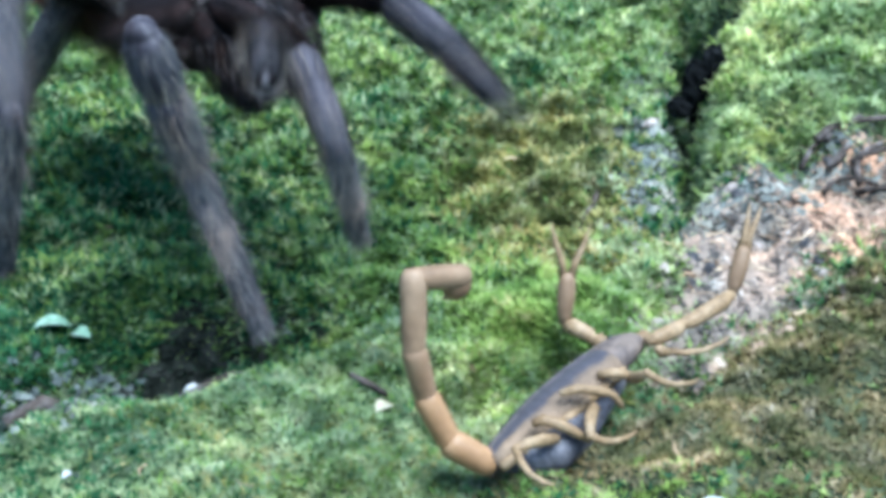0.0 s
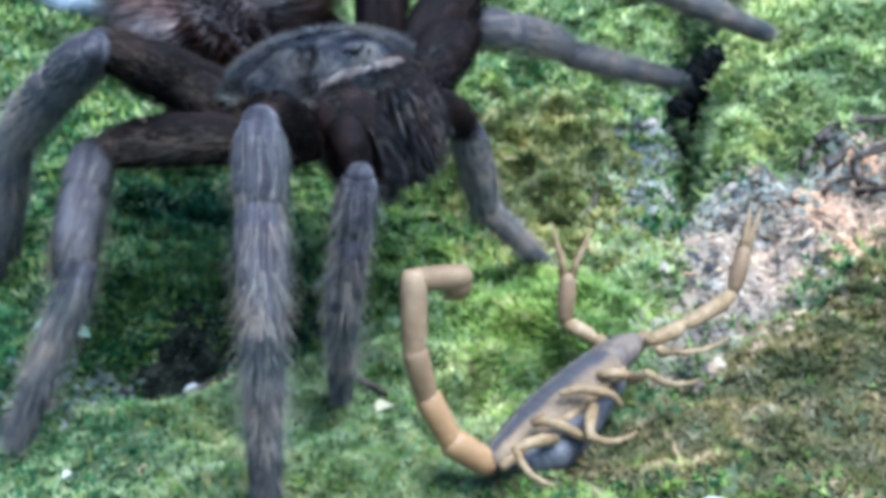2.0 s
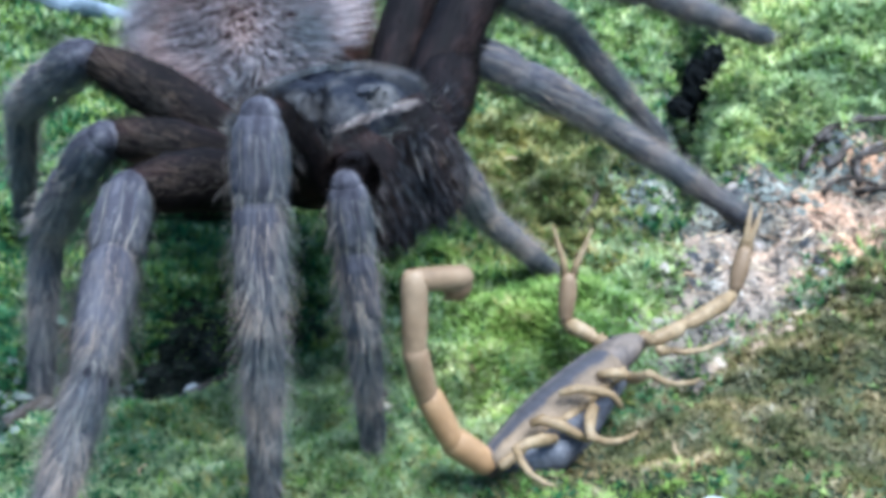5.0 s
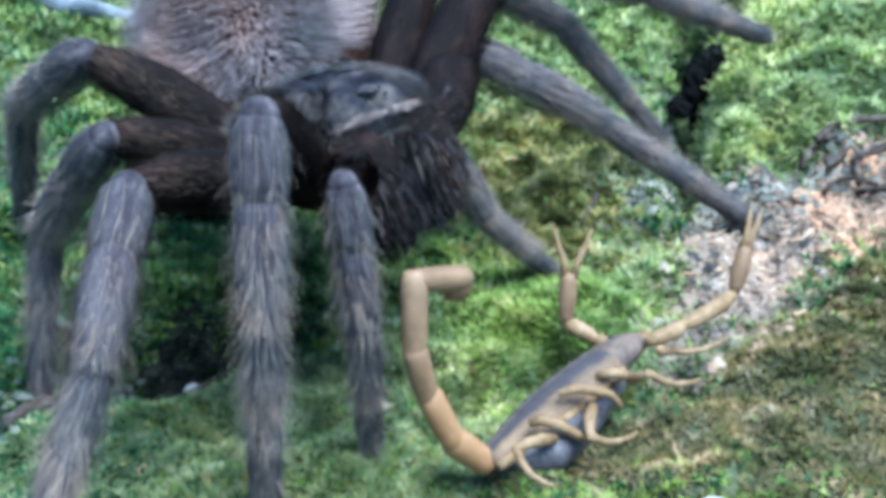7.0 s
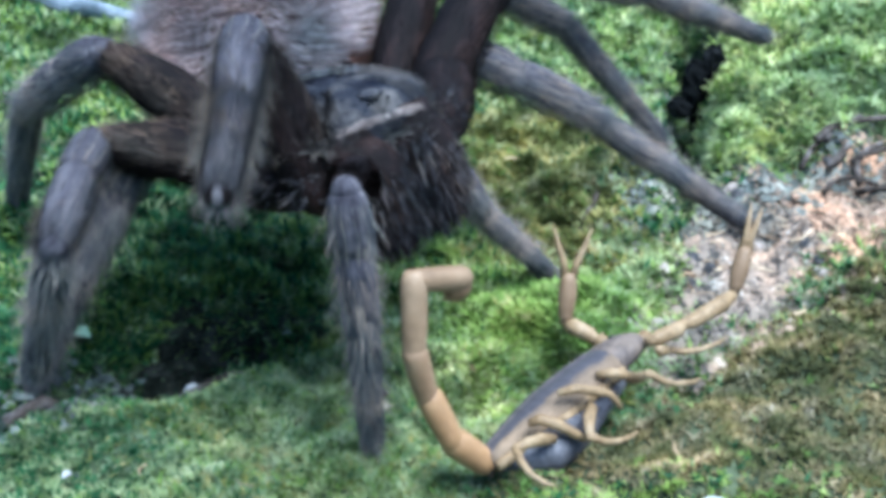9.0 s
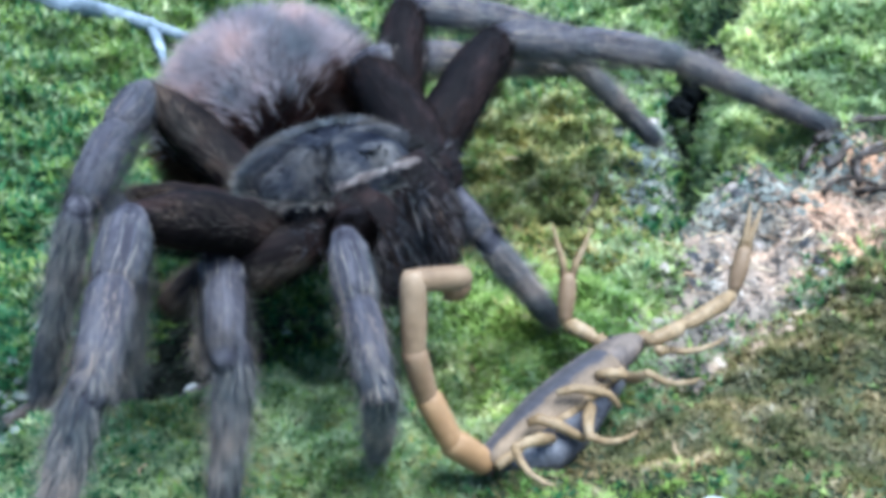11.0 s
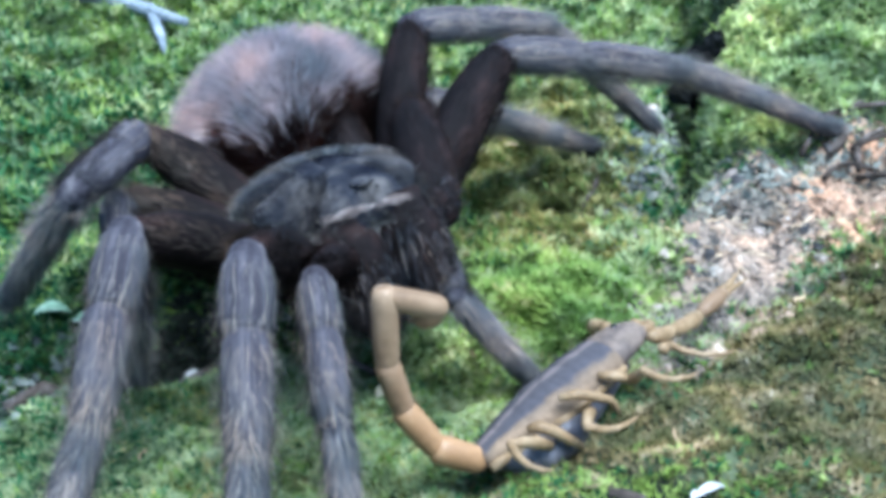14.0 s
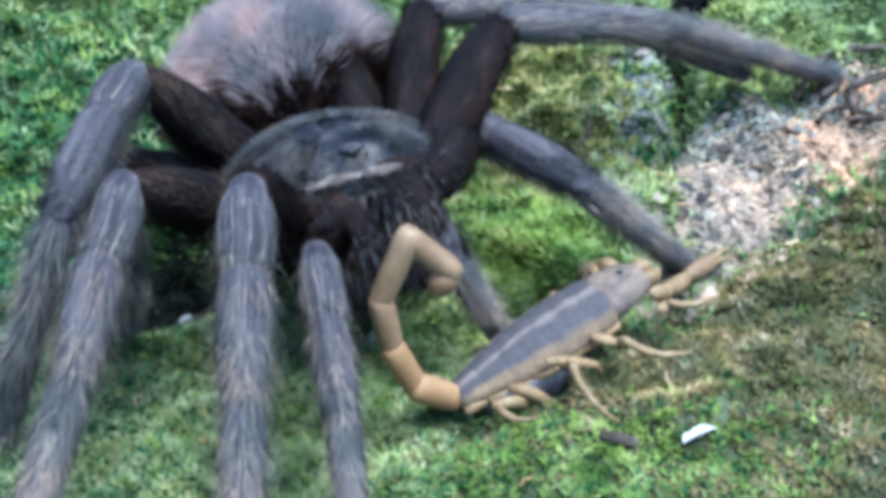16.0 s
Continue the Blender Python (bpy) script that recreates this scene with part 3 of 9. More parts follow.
def twigs():
    r = random.Random(4)
    for k in range(9):
        x, y = 0.0525 + r.uniform(-0.006, 0.012), 0.005 + r.uniform(-0.005, 0.005)
        a = r.uniform(-0.5, 1.2)
        l = r.uniform(0.006, 0.014)
        p = at(x, y, 0.0008 + 0.0004 * k)
        q = [p + Vector((math.cos(a), math.sin(a), 0.12)) * l * t + Vector((0, 0, 1)) * math.sin(t * 3) * 0.0012 + Vector((-math.sin(a), math.cos(a), 0)) * math.sin(t * 5 + k) * 0.001 for t in (0, 0.2, 0.4, 0.6, 0.8, 1)]
        twig(q, r.uniform(0.0004, 0.0007), 0.00025, "dark crooked twig tangled with dry roots on the grit")
    twig([at(0.0178 + 0.004 * t, -0.001 + 0.010 * t, 0.0012) for t in (0, 0.3, 0.6, 1)], 0.0006, 0.0004, "dark slanting twig between the moss cushions")
    twig([at(-0.010 + 0.004 * t, -0.035 - 0.003 * t, 0.0012) for t in (0, 0.5, 1)], 0.0004, 0.0003, "short dark twig on pale moss")
    twig([at(-0.046 + 0.013 * t, -0.041 + 0.006 * t + 0.001 * math.sin(6 * t), 0.0016) for t in (0, 0.25, 0.5, 0.75, 1)], 0.0011, 0.0007, "grey weathered stick lying in the crevice")
    twig([at(-0.030 + 0.012 * t, -0.034 + 0.004 * t, 0.001) for t in (0, 0.5, 1)], 0.0009, 0.0006, "dark wet stick lying in the crevice")
    twig([at(0.0142, -0.0644, 0.0009), at(0.0156, -0.0645, 0.001), at(0.0172, -0.0646, 0.0009)], 0.0006, 0.0005, "short grey broken twig end on the moss", bark)
    sh = Shape().tube([at(-0.094 + 0.046 * t, 0.089 - 0.012 * t + 0.002 * math.sin(5 * t), 0.0050 - 0.001 * t) for t in (0, 0.15, 0.3, 0.45, 0.6, 0.8, 1)], [0.0026, 0.0024, 0.0019, 0.0021, 0.0016, 0.0014, 0.0008], 10, 0, 1.0, 0.5, 2.0)
    branch = tagged(sh.put("branch", pale_bark), "pale blue-white weathered branch lying on the moss", "branch")
    Shape().tube([at(-0.056, 0.0795, 0.0045), at(-0.053, 0.0725, 0.004), at(-0.0505, 0.066, 0.003)], [0.0013, 0.0011, 0.0006], 8, 0, 1.0, 0.4, 5.0).put("side_shoot", [pale_bark], branch)
    sh = Shape().ball((0, 0, 0), (0.010, 0.006, 0.0042), 0, 20, 12, lambda q: 1 + 0.3 * noise.noise(q * 1.8) + 0.12 * noise.noise(q * 5))
    rock = tagged(sh.put("rock", pale_bark, smooth=False), "pale bluish rock half sunk in the moss", "rock")
    rock.matrix_basis = Matrix.Translation(at(-0.082, 0.095, 0.003))
    # black blobs added in the cleft in place of the hole's shadow
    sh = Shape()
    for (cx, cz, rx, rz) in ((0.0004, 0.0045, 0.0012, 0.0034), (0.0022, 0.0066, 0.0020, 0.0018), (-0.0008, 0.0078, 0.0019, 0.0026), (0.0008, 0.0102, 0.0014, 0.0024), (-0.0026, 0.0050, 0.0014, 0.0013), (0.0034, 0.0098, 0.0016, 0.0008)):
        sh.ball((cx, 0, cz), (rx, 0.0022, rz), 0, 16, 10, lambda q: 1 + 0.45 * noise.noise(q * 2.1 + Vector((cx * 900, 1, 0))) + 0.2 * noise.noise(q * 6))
    wood = tagged(sh.put("hole_blobs", hole_black, smooth=False), "black blobs standing in for the shadowed hole in the cleft", "wood")
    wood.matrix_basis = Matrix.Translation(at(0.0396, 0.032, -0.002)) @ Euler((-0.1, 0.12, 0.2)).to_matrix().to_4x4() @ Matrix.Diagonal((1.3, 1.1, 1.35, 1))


twigs()


def pebbles():
    """Single larger crumbs of stone and bark on the grit."""
    r = random.Random(31)
    made = 0
    while made < 34:
        x, y = r.uniform(0.012, 0.07), r.uniform(-0.03, 0.04)
        z = zone(np.array([x]), np.array([y]))
        if z[4][0] + z[5][0] < 0.5:
            continue
        s = r.uniform(0.0007, 0.0014)
        pale = r.random() < 0.45
        sh = Shape().ball((0, 0, 0), (s, s * r.uniform(0.6, 0.9), s * r.uniform(0.45, 0.7)), 0, 10, 7, lambda q: 1 + 0.35 * noise.noise(q * 2.2 + Vector((made * 3.1, 0, 0))))
        ob = sh.put("pebble", [stone_pale if pale else stone_dark], smooth=False)
        tagged(ob, "small pale tan stone chip lying on the grit" if pale else "small dark grey stone chip lying on the grit", "stone", "loose stones on the grit")
        ob.matrix_basis = Matrix.Translation(at(x, y, s * 0.3)) @ Euler((r.uniform(-0.4, 0.4), r.uniform(-0.4, 0.4), r.uniform(0, 6))).to_matrix().to_4x4()
        made += 1


pebbles()


def leaf(p, l, w, turn, tilt, mat, label):
    sh = Shape()
    vs, fs = [], []
    for i in range(7):
        t = i / 6
        h = math.sin(math.pi * t) ** 0.8 * w
        for j in (-1, 0, 1):
            for side in (0, 1):
                vs.append((t * l - l / 2, j * h, abs(j) * h * 0.35 - 0.6 * l * (t - 0.5) ** 2 - side * 0.00012))
    for i in range(6):
        for j in range(2):
            a = i * 6 + j * 2
            fs += [(a, a + 2, a + 8, a + 6), (a + 1, a + 7, a + 9, a + 3)]
    sh.add(vs, fs)
    ob = tagged(sh.put("leaf", mat), label, "leaf")
    ob.matrix_basis = Matrix.Translation(p) @ Euler((0, tilt, turn)).to_matrix().to_4x4()
    return ob


leaf(at(-0.0432, -0.0309, 0.0018), 0.0042, 0.0012, 0.3, 0.1, pale_leaf, "small pale green leaf among deep moss")
leaf(at(-0.0405, -0.0312, 0.0016), 0.0034, 0.0011, -0.4, -0.2, pale_leaf, "small pale green leaf among deep moss")
leaf(at(0.0226, -0.0652, 0.0012), 0.0036, 0.0005, 0.5, -0.05, white_scrap, "white curled leaf scrap lying on the moss")
leaf(at(0.0214, -0.0658, 0.0011), 0.0018, 0.0004, 0.9, 0.1, white_scrap, "white curled leaf scrap lying on the moss")
leaf(at(-0.0352, -0.0540, 0.0022), 0.0030, 0.0006, 1.3, 0.6, white_scrap, "small white dry leaf standing in moss")
leaf(at(-0.0061, -0.0405, 0.0020), 0.0026, 0.0010, 0.9, 0.2, straw_leaf, "small pale yellow dry leaf on the moss")
leaf(at(-0.0280, -0.0325, 0.0022), 0.0022, 0.0007, 0.2, 0.1, white_scrap, "white chip lying at the edge of the crevice")


# ---- spider ----
def ring_roots(rg, length, radius_of, count, x0=0.02, x1=0.98):
    out = []
    for _ in range(count):
        t, a = rg.uniform(x0, x1), rg.uniform(0, 2 * math.pi)
        r = radius_of(t)
        out.append(((t * length, math.cos(a) * r, math.sin(a) * r), (0, math.cos(a), math.sin(a))))
    return out


def curve_of(stops):
    xs, ys = [s[0] for s in stops], [s[1] for s in stops]
    return lambda t: float(np.interp(t, xs, ys))


LIMB_SIZES = {"one": (0.0165, 0.0170, 0.0200, 1.0), "left_one": (0.0195, 0.0245, 0.0240, 1.0), "two": (0.0185, 0.0175, 0.0200, 1.0), "three": (0.0165, 0.0200, 0.0200, 0.92),
              "four": (0.0190, 0.0240, 0.0245, 1.0), "palp": (0.0118, 0.0150, 0.0150, 0.80), "right_palp": (0.0105, 0.0140, 0.0150, 0.80),
              "left_two": (0.0255, 0.0265, 0.0270, 1.0), "left_three": (0.0235, 0.0235, 0.0250, 0.95)}


def build_limb(name, sizes, parent, seed, top_hair=2, stout=1.2):
    fem, tib, tar, k = sizes
    k *= 0.80
    rg = random.Random(seed)
    parts = {}
    # femur, dark and stout; the right legs' lit top is put into hair colour
    f = k * stout
    rad = curve_of(((0, 0.0022 * f), (0.2, 0.0028 * f), (0.55, 0.0029 * f), (0.82, 0.0025 * f), (0.95, 0.0021 * k), (1, 0.0017 * k)))
    ts = [i / 12 for i in range(13)]
    sh = Shape().tube([(t * fem, 0, 0.0006 * math.sin(t * 3)) for t in ts], [rad(t) for t in ts], 16, 0, 1.08, 0.12, seed)
    sh.ball((0, 0, 0), 0.0022 * f, 0).ball((fem, 0, 0), 0.0019 * k, 0)
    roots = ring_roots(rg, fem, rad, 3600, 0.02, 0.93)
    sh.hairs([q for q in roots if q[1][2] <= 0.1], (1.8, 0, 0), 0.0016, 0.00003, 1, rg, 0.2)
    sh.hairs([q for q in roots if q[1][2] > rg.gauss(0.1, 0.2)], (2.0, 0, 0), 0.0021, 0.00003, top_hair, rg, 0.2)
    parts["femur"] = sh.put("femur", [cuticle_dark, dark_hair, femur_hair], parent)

    def furred(label, length, x0, x1, radii, count, fringe, shift, skin, fur, own, bald=0):
        """One stretch of the shank, with close fur, a loose fringe and pale bald streaks."""
        rad = curve_of(radii)
        ts = [x0 + (x1 - x0) * i / 14 for i in range(15)]
        sh = Shape().tube([(t * length, 0, shift(t)) for t in ts], [rad(t) for t in ts], 18, 0, 1.0, 0.10, seed + x0 * 9)
        sh.ball((x0 * length, 0, shift(x0)), rad(x0) * 1.03, 0).ball((x1 * length, 0, shift(x1)), rad(x1), 0)
        roots = ring_roots(rg, length, rad, count, x0, x1)
        sh.hairs(roots, (3.4, 0, 0), 0.0016, 0.000028, 1, rg, 0.10)
        sh.hairs(roots[: fringe], (1.5, 0, 0), 0.0032, 0.000024, 2, rg, 0.25)
        sh.hairs(ring_roots(rg, length, rad, 90, x1 - 0.03, x1), (1.3, 0, 0), 0.0019, 0.000026, 2, rg, 0.2)
        for j in range(bald):
            a = j * 6.283 / bald + 0.2
            line = [((t * length, math.cos(a + 0.05 * math.sin(t * 20)) * rad(t) * 1.06, math.sin(a + 0.05 * math.sin(t * 20)) * rad(t) * 1.06 + shift(t)), (0, math.cos(a), math.sin(a)))
                    for t in [rg.uniform(x0 + 0.02, x1 - 0.02) for _ in range(46)]]
            sh.hairs(line, (9.0, 0, 0), 0.0012, 0.000028, 2, rg, 0.08)
        return sh.put(label, [skin, fur, fringe_hair], own)

    def arch(t):
        return 0.0007 * math.sin(t * 3.1)

    shank = ((0, 0.0021 * k), (0.06, 0.0027 * k), (0.20, 0.0029 * k), (0.34, 0.0027 * k), (0.41, 0.0020 * k), (0.47, 0.0026 * k), (0.8, 0.0025 * k), (0.93, 0.0022 * k), (1, 0.0018 * k))
    loose = 1 if name == "palp" else 2
    parts["tibia"] = furred("tibia", tib, 0.41, 1.0, shank, 3000, 420 * loose, arch, leg_skin, leg_hair, parent)
    furred("patella", tib, 0.0, 0.41, shank, 2400, 160, arch, leg_skin, leg_hair, parts["tibia"], 11)
    foot = ((0, 0.0017 * k), (0.07, 0.0021 * k), (0.3, 0.0020 * k), (0.52, 0.0017 * k), (0.58, 0.0017 * k), (0.65, 0.0018 * k), (0.93, 0.0016 * k), (1, 0.0010 * k))
    parts["tarsus"] = furred("metatarsus", tar, 0.0, 0.58, foot, 2900, 420 * loose, lambda t: 0, leg_skin, leg_hair, parent)
    furred("tarsus", tar, 0.59, 0.99, foot, 1700, 60, lambda t: -0.0005 * (t - 0.57), foot_skin, foot_hair, parts["tarsus"])
    tuft = Shape().ball((tar * 0.985, 0, -0.0002), (0.0012 * k, 0.0012 * k, 0.0011 * k))
    for s in (-1, 1):
        tuft.tube([(tar * 0.99, s * 0.0004, 0), (tar * 0.99 + 0.0009, s * 0.0005, 0.0003), (tar * 0.99 + 0.0014, s * 0.0005, -0.0002)], [0.0002, 0.00015, 0.00003], 6)
    tuft.put("claw_tuft", [cuticle_dark], parts["tarsus"], "black claw tuft at the foot")
    return parts


def build_spider():
    root = tagged(new("tarantula"), "large hairy grey-brown tarantula walking over the moss", "spider")
    rg = random.Random(21)

    def dome(q):
        a = math.atan2(q.y, q.x)
        flat = math.hypot(q.x, q.y)
        groove = 0.32 * max(0, math.cos(a * 8)) ** 5 * flat * (0.4 if abs(a) < 0.55 else 1)
        neck = 0.38 * math.exp(-((abs(a) - 0.72) / 0.13) ** 2) * min(1, flat * 1.6)
        head = 0.16 * math.exp(-((q.x - 0.5) / 0.35) ** 2 - (q.y / 0.33) ** 2) if q.z > 0 else 0
        dip = 0.28 * math.exp(-((q.x + 0.15) ** 2 + q.y ** 2) * 16) if q.z > 0 else 0
        return 1 - groove - neck - dip + head + 0.10 * noise.noise(q * 3.6)

    sh = Shape().ball((0, 0, 0), (0.0110, 0.0108, 0.0042), 0, 72, 30, dome)
    # hair over the shield, lying back from the middle
    roots, crest, lie = [], [], ([], [])
    for _ in range(9000):
        a, e = rg.uniform(0, 6.283), rg.uniform(0.0, 1.2)
        n = Vector((math.cos(a) * math.cos(e), math.sin(a) * math.cos(e), math.sin(e)))
        p = (n.x * 0.0108, n.y * 0.0106, n.z * 0.0041)
        pale = math.cos(8 * a) < -0.2 and rg.random() < 0.5
        (crest if pale else roots).append((p, (n.x * 0.5, n.y * 0.5, n.z + 0.2)))
        lie[pale].append((p[0] * 240, p[1] * 240, 0))
    sh.hairs(roots, lie[0], 0.0013, 0.00003, 1, rg, 0.2)
    sh.hairs(crest, lie[1], 0.0013, 0.00003, 2, rg, 0.2)
    rim = [(math.cos(i * 0.01257) * 0.0108, math.sin(i * 0.01257) * 0.0106) for i in range(500)] * 5
    sh.hairs([((x, y, -0.0002), (x, y, 0.002)) for x, y in rim], (0, 0, 0.15), 0.0021, 0.000026, 3, rg, 0.5)
    carapace = sh.put("carapace", [shield, shield_hair, leg_hair, fringe_hair], root, "dark blue-grey domed carapace with radiating grooves")
    carapace.matrix_basis = Matrix.Rotation(radians(-9), 4, "X") @ Matrix.Scale(0.93, 4)
    # pale brow along the front edge: two uneven hair tufts, highlight painted in
    sh = Shape()
    for s in (-1, 1):
        tuft = []
        for _ in range(240):
            t = min(1.0, max(-0.1, rg.gauss(0.36, 0.22)))
            tuft.append(((0.0113 - 0.0032 * t * t + rg.gauss(0, 0.00016), s * (0.0006 + 0.0058 * t), 0.0020 - 0.0016 * t * t + rg.gauss(0, 0.00022)), (0.8, s * 0.3, 0.6)))
        sh.hairs(tuft, (0.2, s * 1.8, -0.5), 0.0010, 0.000028, 0, rg, 0.25)
    sh.put("brow", [brow], carapace, "pale tan brow hair above the fangs, edge highlight in its colour")
    sh = Shape().ball((0.0078, 0, 0.0036), (0.0012, 0.0014, 0.0006), 0, 16, 10)
    sh.put("eye_mound", [shield], carapace)
    for ex, ey, ez in ((0.0092, 0.0006, 0.0038), (0.0092, -0.0006, 0.0038), (0.0095, 0.0012, 0.0033), (0.0095, -0.0012, 0.0033), (0.0084, 0.0012, 0.0037), (0.0084, -0.0012, 0.0037)):
        Shape().ball((ex, ey, ez), 0.0002, 0, 12, 8).put("eye", [eye_black], carapace, "glossy black eye")
    # jaws
    for s in (-1, 1):
        pts = [(0.0070 + 0.0026 * math.sin(t * 2.3), s * (0.0032 - 0.0008 * t), 0.0004 - 0.0108 * t) for t in (0, 0.15, 0.3, 0.5, 0.7, 0.85, 1)]
        sh = Shape().tube(pts, [0.0028, 0.0034, 0.0037, 0.0036, 0.0032, 0.0025, 0.0012], 18, 0, 1.0, 0.25, s)
        hr = []
        for _ in range(3400):
            t, a = rg.uniform(0, 1), rg.uniform(-2.0, 2.0)
            r = 1.07 * float(np.interp(t, (0, 0.15, 0.3, 0.5, 0.7, 0.85, 1), (0.0028, 0.0034, 0.0037, 0.0036, 0.0032, 0.0025, 0.0012)))
            hr.append(((0.0070 + 0.0026 * math.sin(t * 2.3) + r * math.cos(a), s * (0.0032 - 0.0008 * t) + r * math.sin(a), 0.0004 - 0.0108 * t), (math.cos(a), math.sin(a), 0)))
        sh.hairs(hr[:2300], (0.1, 0, -2.2), 0.0022, 0.00005, 1, rg, 0.2)
        sh.hairs(hr[2300:], (0.1, 0, -2.2), 0.0024, 0.00004, 2, rg, 0.2)
        jaw = sh.put("chelicera", [cuticle_dark, dark_hair, jaw_hair], root, "dark grey-brown hairy jaw")
        Shape().tube([(0.0096, s * 0.0022, -0.0088), (0.0090, s * 0.0022, -0.0108), (0.0076, s * 0.0020, -0.0122), (0.0060, s * 0.0018, -0.0126)], [0.0009, 0.0008, 0.0005, 0.0001], 10).put("fang", [eye_black], jaw, "glossy black fang")
    # underside plate and coxae
    Shape().ball((0, 0, -0.0042), (0.0100, 0.0070, 0.0030), 0, 24, 12).put("sternum", [cuticle_dark], root, "black underside plate")
    for (hx, hy) in ((0.0095, 0.0040), (0.0070, 0.0078), (0.0018, 0.0095), (-0.004, 0.0088), (-0.0085, 0.0062)):
        for s in (-1, 1):
            sh = Shape().tube([(hx * 0.45, s * hy * 0.45, -0.0042), (hx * 0.75, s * hy * 0.75, -0.0040), (hx, s * hy, -0.003)], [0.0022, 0.0025, 0.0022], 12)
            big = 0.0021 if hx < 0.009 else 0.0015
            sh.ball((hx, s * hy, -0.0024), (big, big, big), 0, 14, 9)
            knob = []
            for _ in range(260):
                n = Vector((rg.gauss(0, 1), rg.gauss(0, 1), rg.gauss(0.4, 1))).normalized()
                knob.append((Vector((hx, s * hy, -0.0024)) + n * big * 0.96, n))
            sh.hairs(knob, (hx * 60, s * hy * 60, 0), 0.0019, 0.00005, 3, rg, 0.4)
            sh.hairs([((hx * 0.85, s * hy * 0.85, -0.003 + rg.uniform(-0.002, 0.002)), (hx * rg.uniform(-1, 1), s * hy * rg.uniform(-1, 1), 0.006)) for _ in range(70)], (hx * 60, s * hy * 60, 0.2), 0.0018, 0.00006, 1, rg)
            sh.put("coxa", [cuticle_dark, dark_hair, leg_skin, jaw_hair], root)
    # abdomen: local +x runs back to front, so the sac lies along -x
    sh = Shape()
    R, C = (0.0138, 0.0124, 0.0113), (-0.0184, 0, -0.0002)
    sh.ball(C, R, 0, 40, 24, lambda q: 1 + 0.05 * noise.noise(q * 2.5) + 0.03 * noise.noise(q * 6))
    apex = Vector((-0.50, 0, 0.866))
    east, north = Vector((0, 1, 0)), Vector((0.866, 0, 0.50))
    coat = {1: ([], []), 2: ([], [])}
    for _ in range(46000):
        u, a = rg.uniform(-1, 1), rg.uniform(0, 6.283)
        w = math.sqrt(1 - u * u)
        n = Vector((u, w * math.cos(a), w * math.sin(a)))
        p = Vector((C[0] + n.x * R[0], n.y * R[1], C[2] + n.z * R[2]))
        ring = math.atan2(n.dot(east), n.dot(north))
        streak = noise.noise(Vector((math.cos(ring) * 7, math.sin(ring) * 7, n.z * 0.8))) + 0.5 * noise.noise(Vector((math.cos(ring) * 17, math.sin(ring) * 17, n.z * 1.5)))
        # pale hair above, rust below; the slant by n.y paints the lit side
        mid = 1 if n.z > rg.gauss(0.29, 0.07) + 0.06 * n.y + 0.36 * streak else 2
        coat[mid][0].append((p, n))
        coat[mid][1].append((n - apex * n.dot(apex)) * 3.4)
    for mid in (1, 2):
        sh.hairs(coat[mid][0], coat[mid][1], 0.0038, 0.00005, mid, rg, 0.12)
    sh.hairs(coat[1][0][::5] + coat[2][0][::14], (0, 0, 0), 0.0034, 0.000022, 3, rg, 0.5)
    abdomen = sh.put("abdomen", [sac_skin, back_hair, rust_hair, fringe_hair], root, "round abdomen, pinkish grey hair over dark red-brown, lit top partly in colour")
    for s in (-1, 1):
        Shape().tube([(-0.0328, s * 0.0018, -0.004), (-0.0343, s * 0.0022, -0.0046), (-0.0355, s * 0.0026, -0.0042)], [0.0008, 0.0007, 0.0002], 8).put("spinneret", [leg_skin], abdomen)
    limbs = {}
    k = 100
    for side in ("right", "left"):
        for key in ("one", "two", "three", "four"):
            # left femurs keep dark hair on top: their shade put into colour
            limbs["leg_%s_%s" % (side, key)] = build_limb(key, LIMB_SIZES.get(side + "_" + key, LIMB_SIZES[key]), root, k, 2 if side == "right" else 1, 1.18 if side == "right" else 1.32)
            k += 7
        limbs["palp_" + side] = build_limb("palp", LIMB_SIZES.get(side + "_palp", LIMB_SIZES["palp"]), root, k, 1, 1.0)
        k += 7
    return root, abdomen, limbs


spider, abdomen, limbs = build_spider()


# ---- scorpion ----
TAIL_LENGTHS = (0.00415, 0.00480, 0.00500, 0.00650, 0.00510, 0.00270)
BODY_LENGTH = 0.02266
CLAW_RIGHT, CLAW_LEFT = (0.01250, 0.00925), (0.00574, 0.00988)
LEG_LENGTHS = [(0.00400, 0.00680), (0.00420, 0.00640), (0.00450, 0.00740), (0.00560, 0.00520)]


def bead(l, r0, r1, r2, flat=1.0):
    """A smooth horny tail joint: swollen, with a waist at each end."""
    sh = Shape()
    st = [(-0.14, 0.62), (-0.07, 0.86), (0.03, 0.95), (0.2, 0.99), (0.5, 1.0), (0.8, 1.02), (0.95, 1.01), (1.05, 0.92), (1.13, 0.66)]
    sh.tube([(t * l, 0, 0) for t, _ in st], [float(np.interp(t, (0, 0.5, 1), (r0, r1, r2))) * k for t, k in st], 14, 0, flat)
    return sh


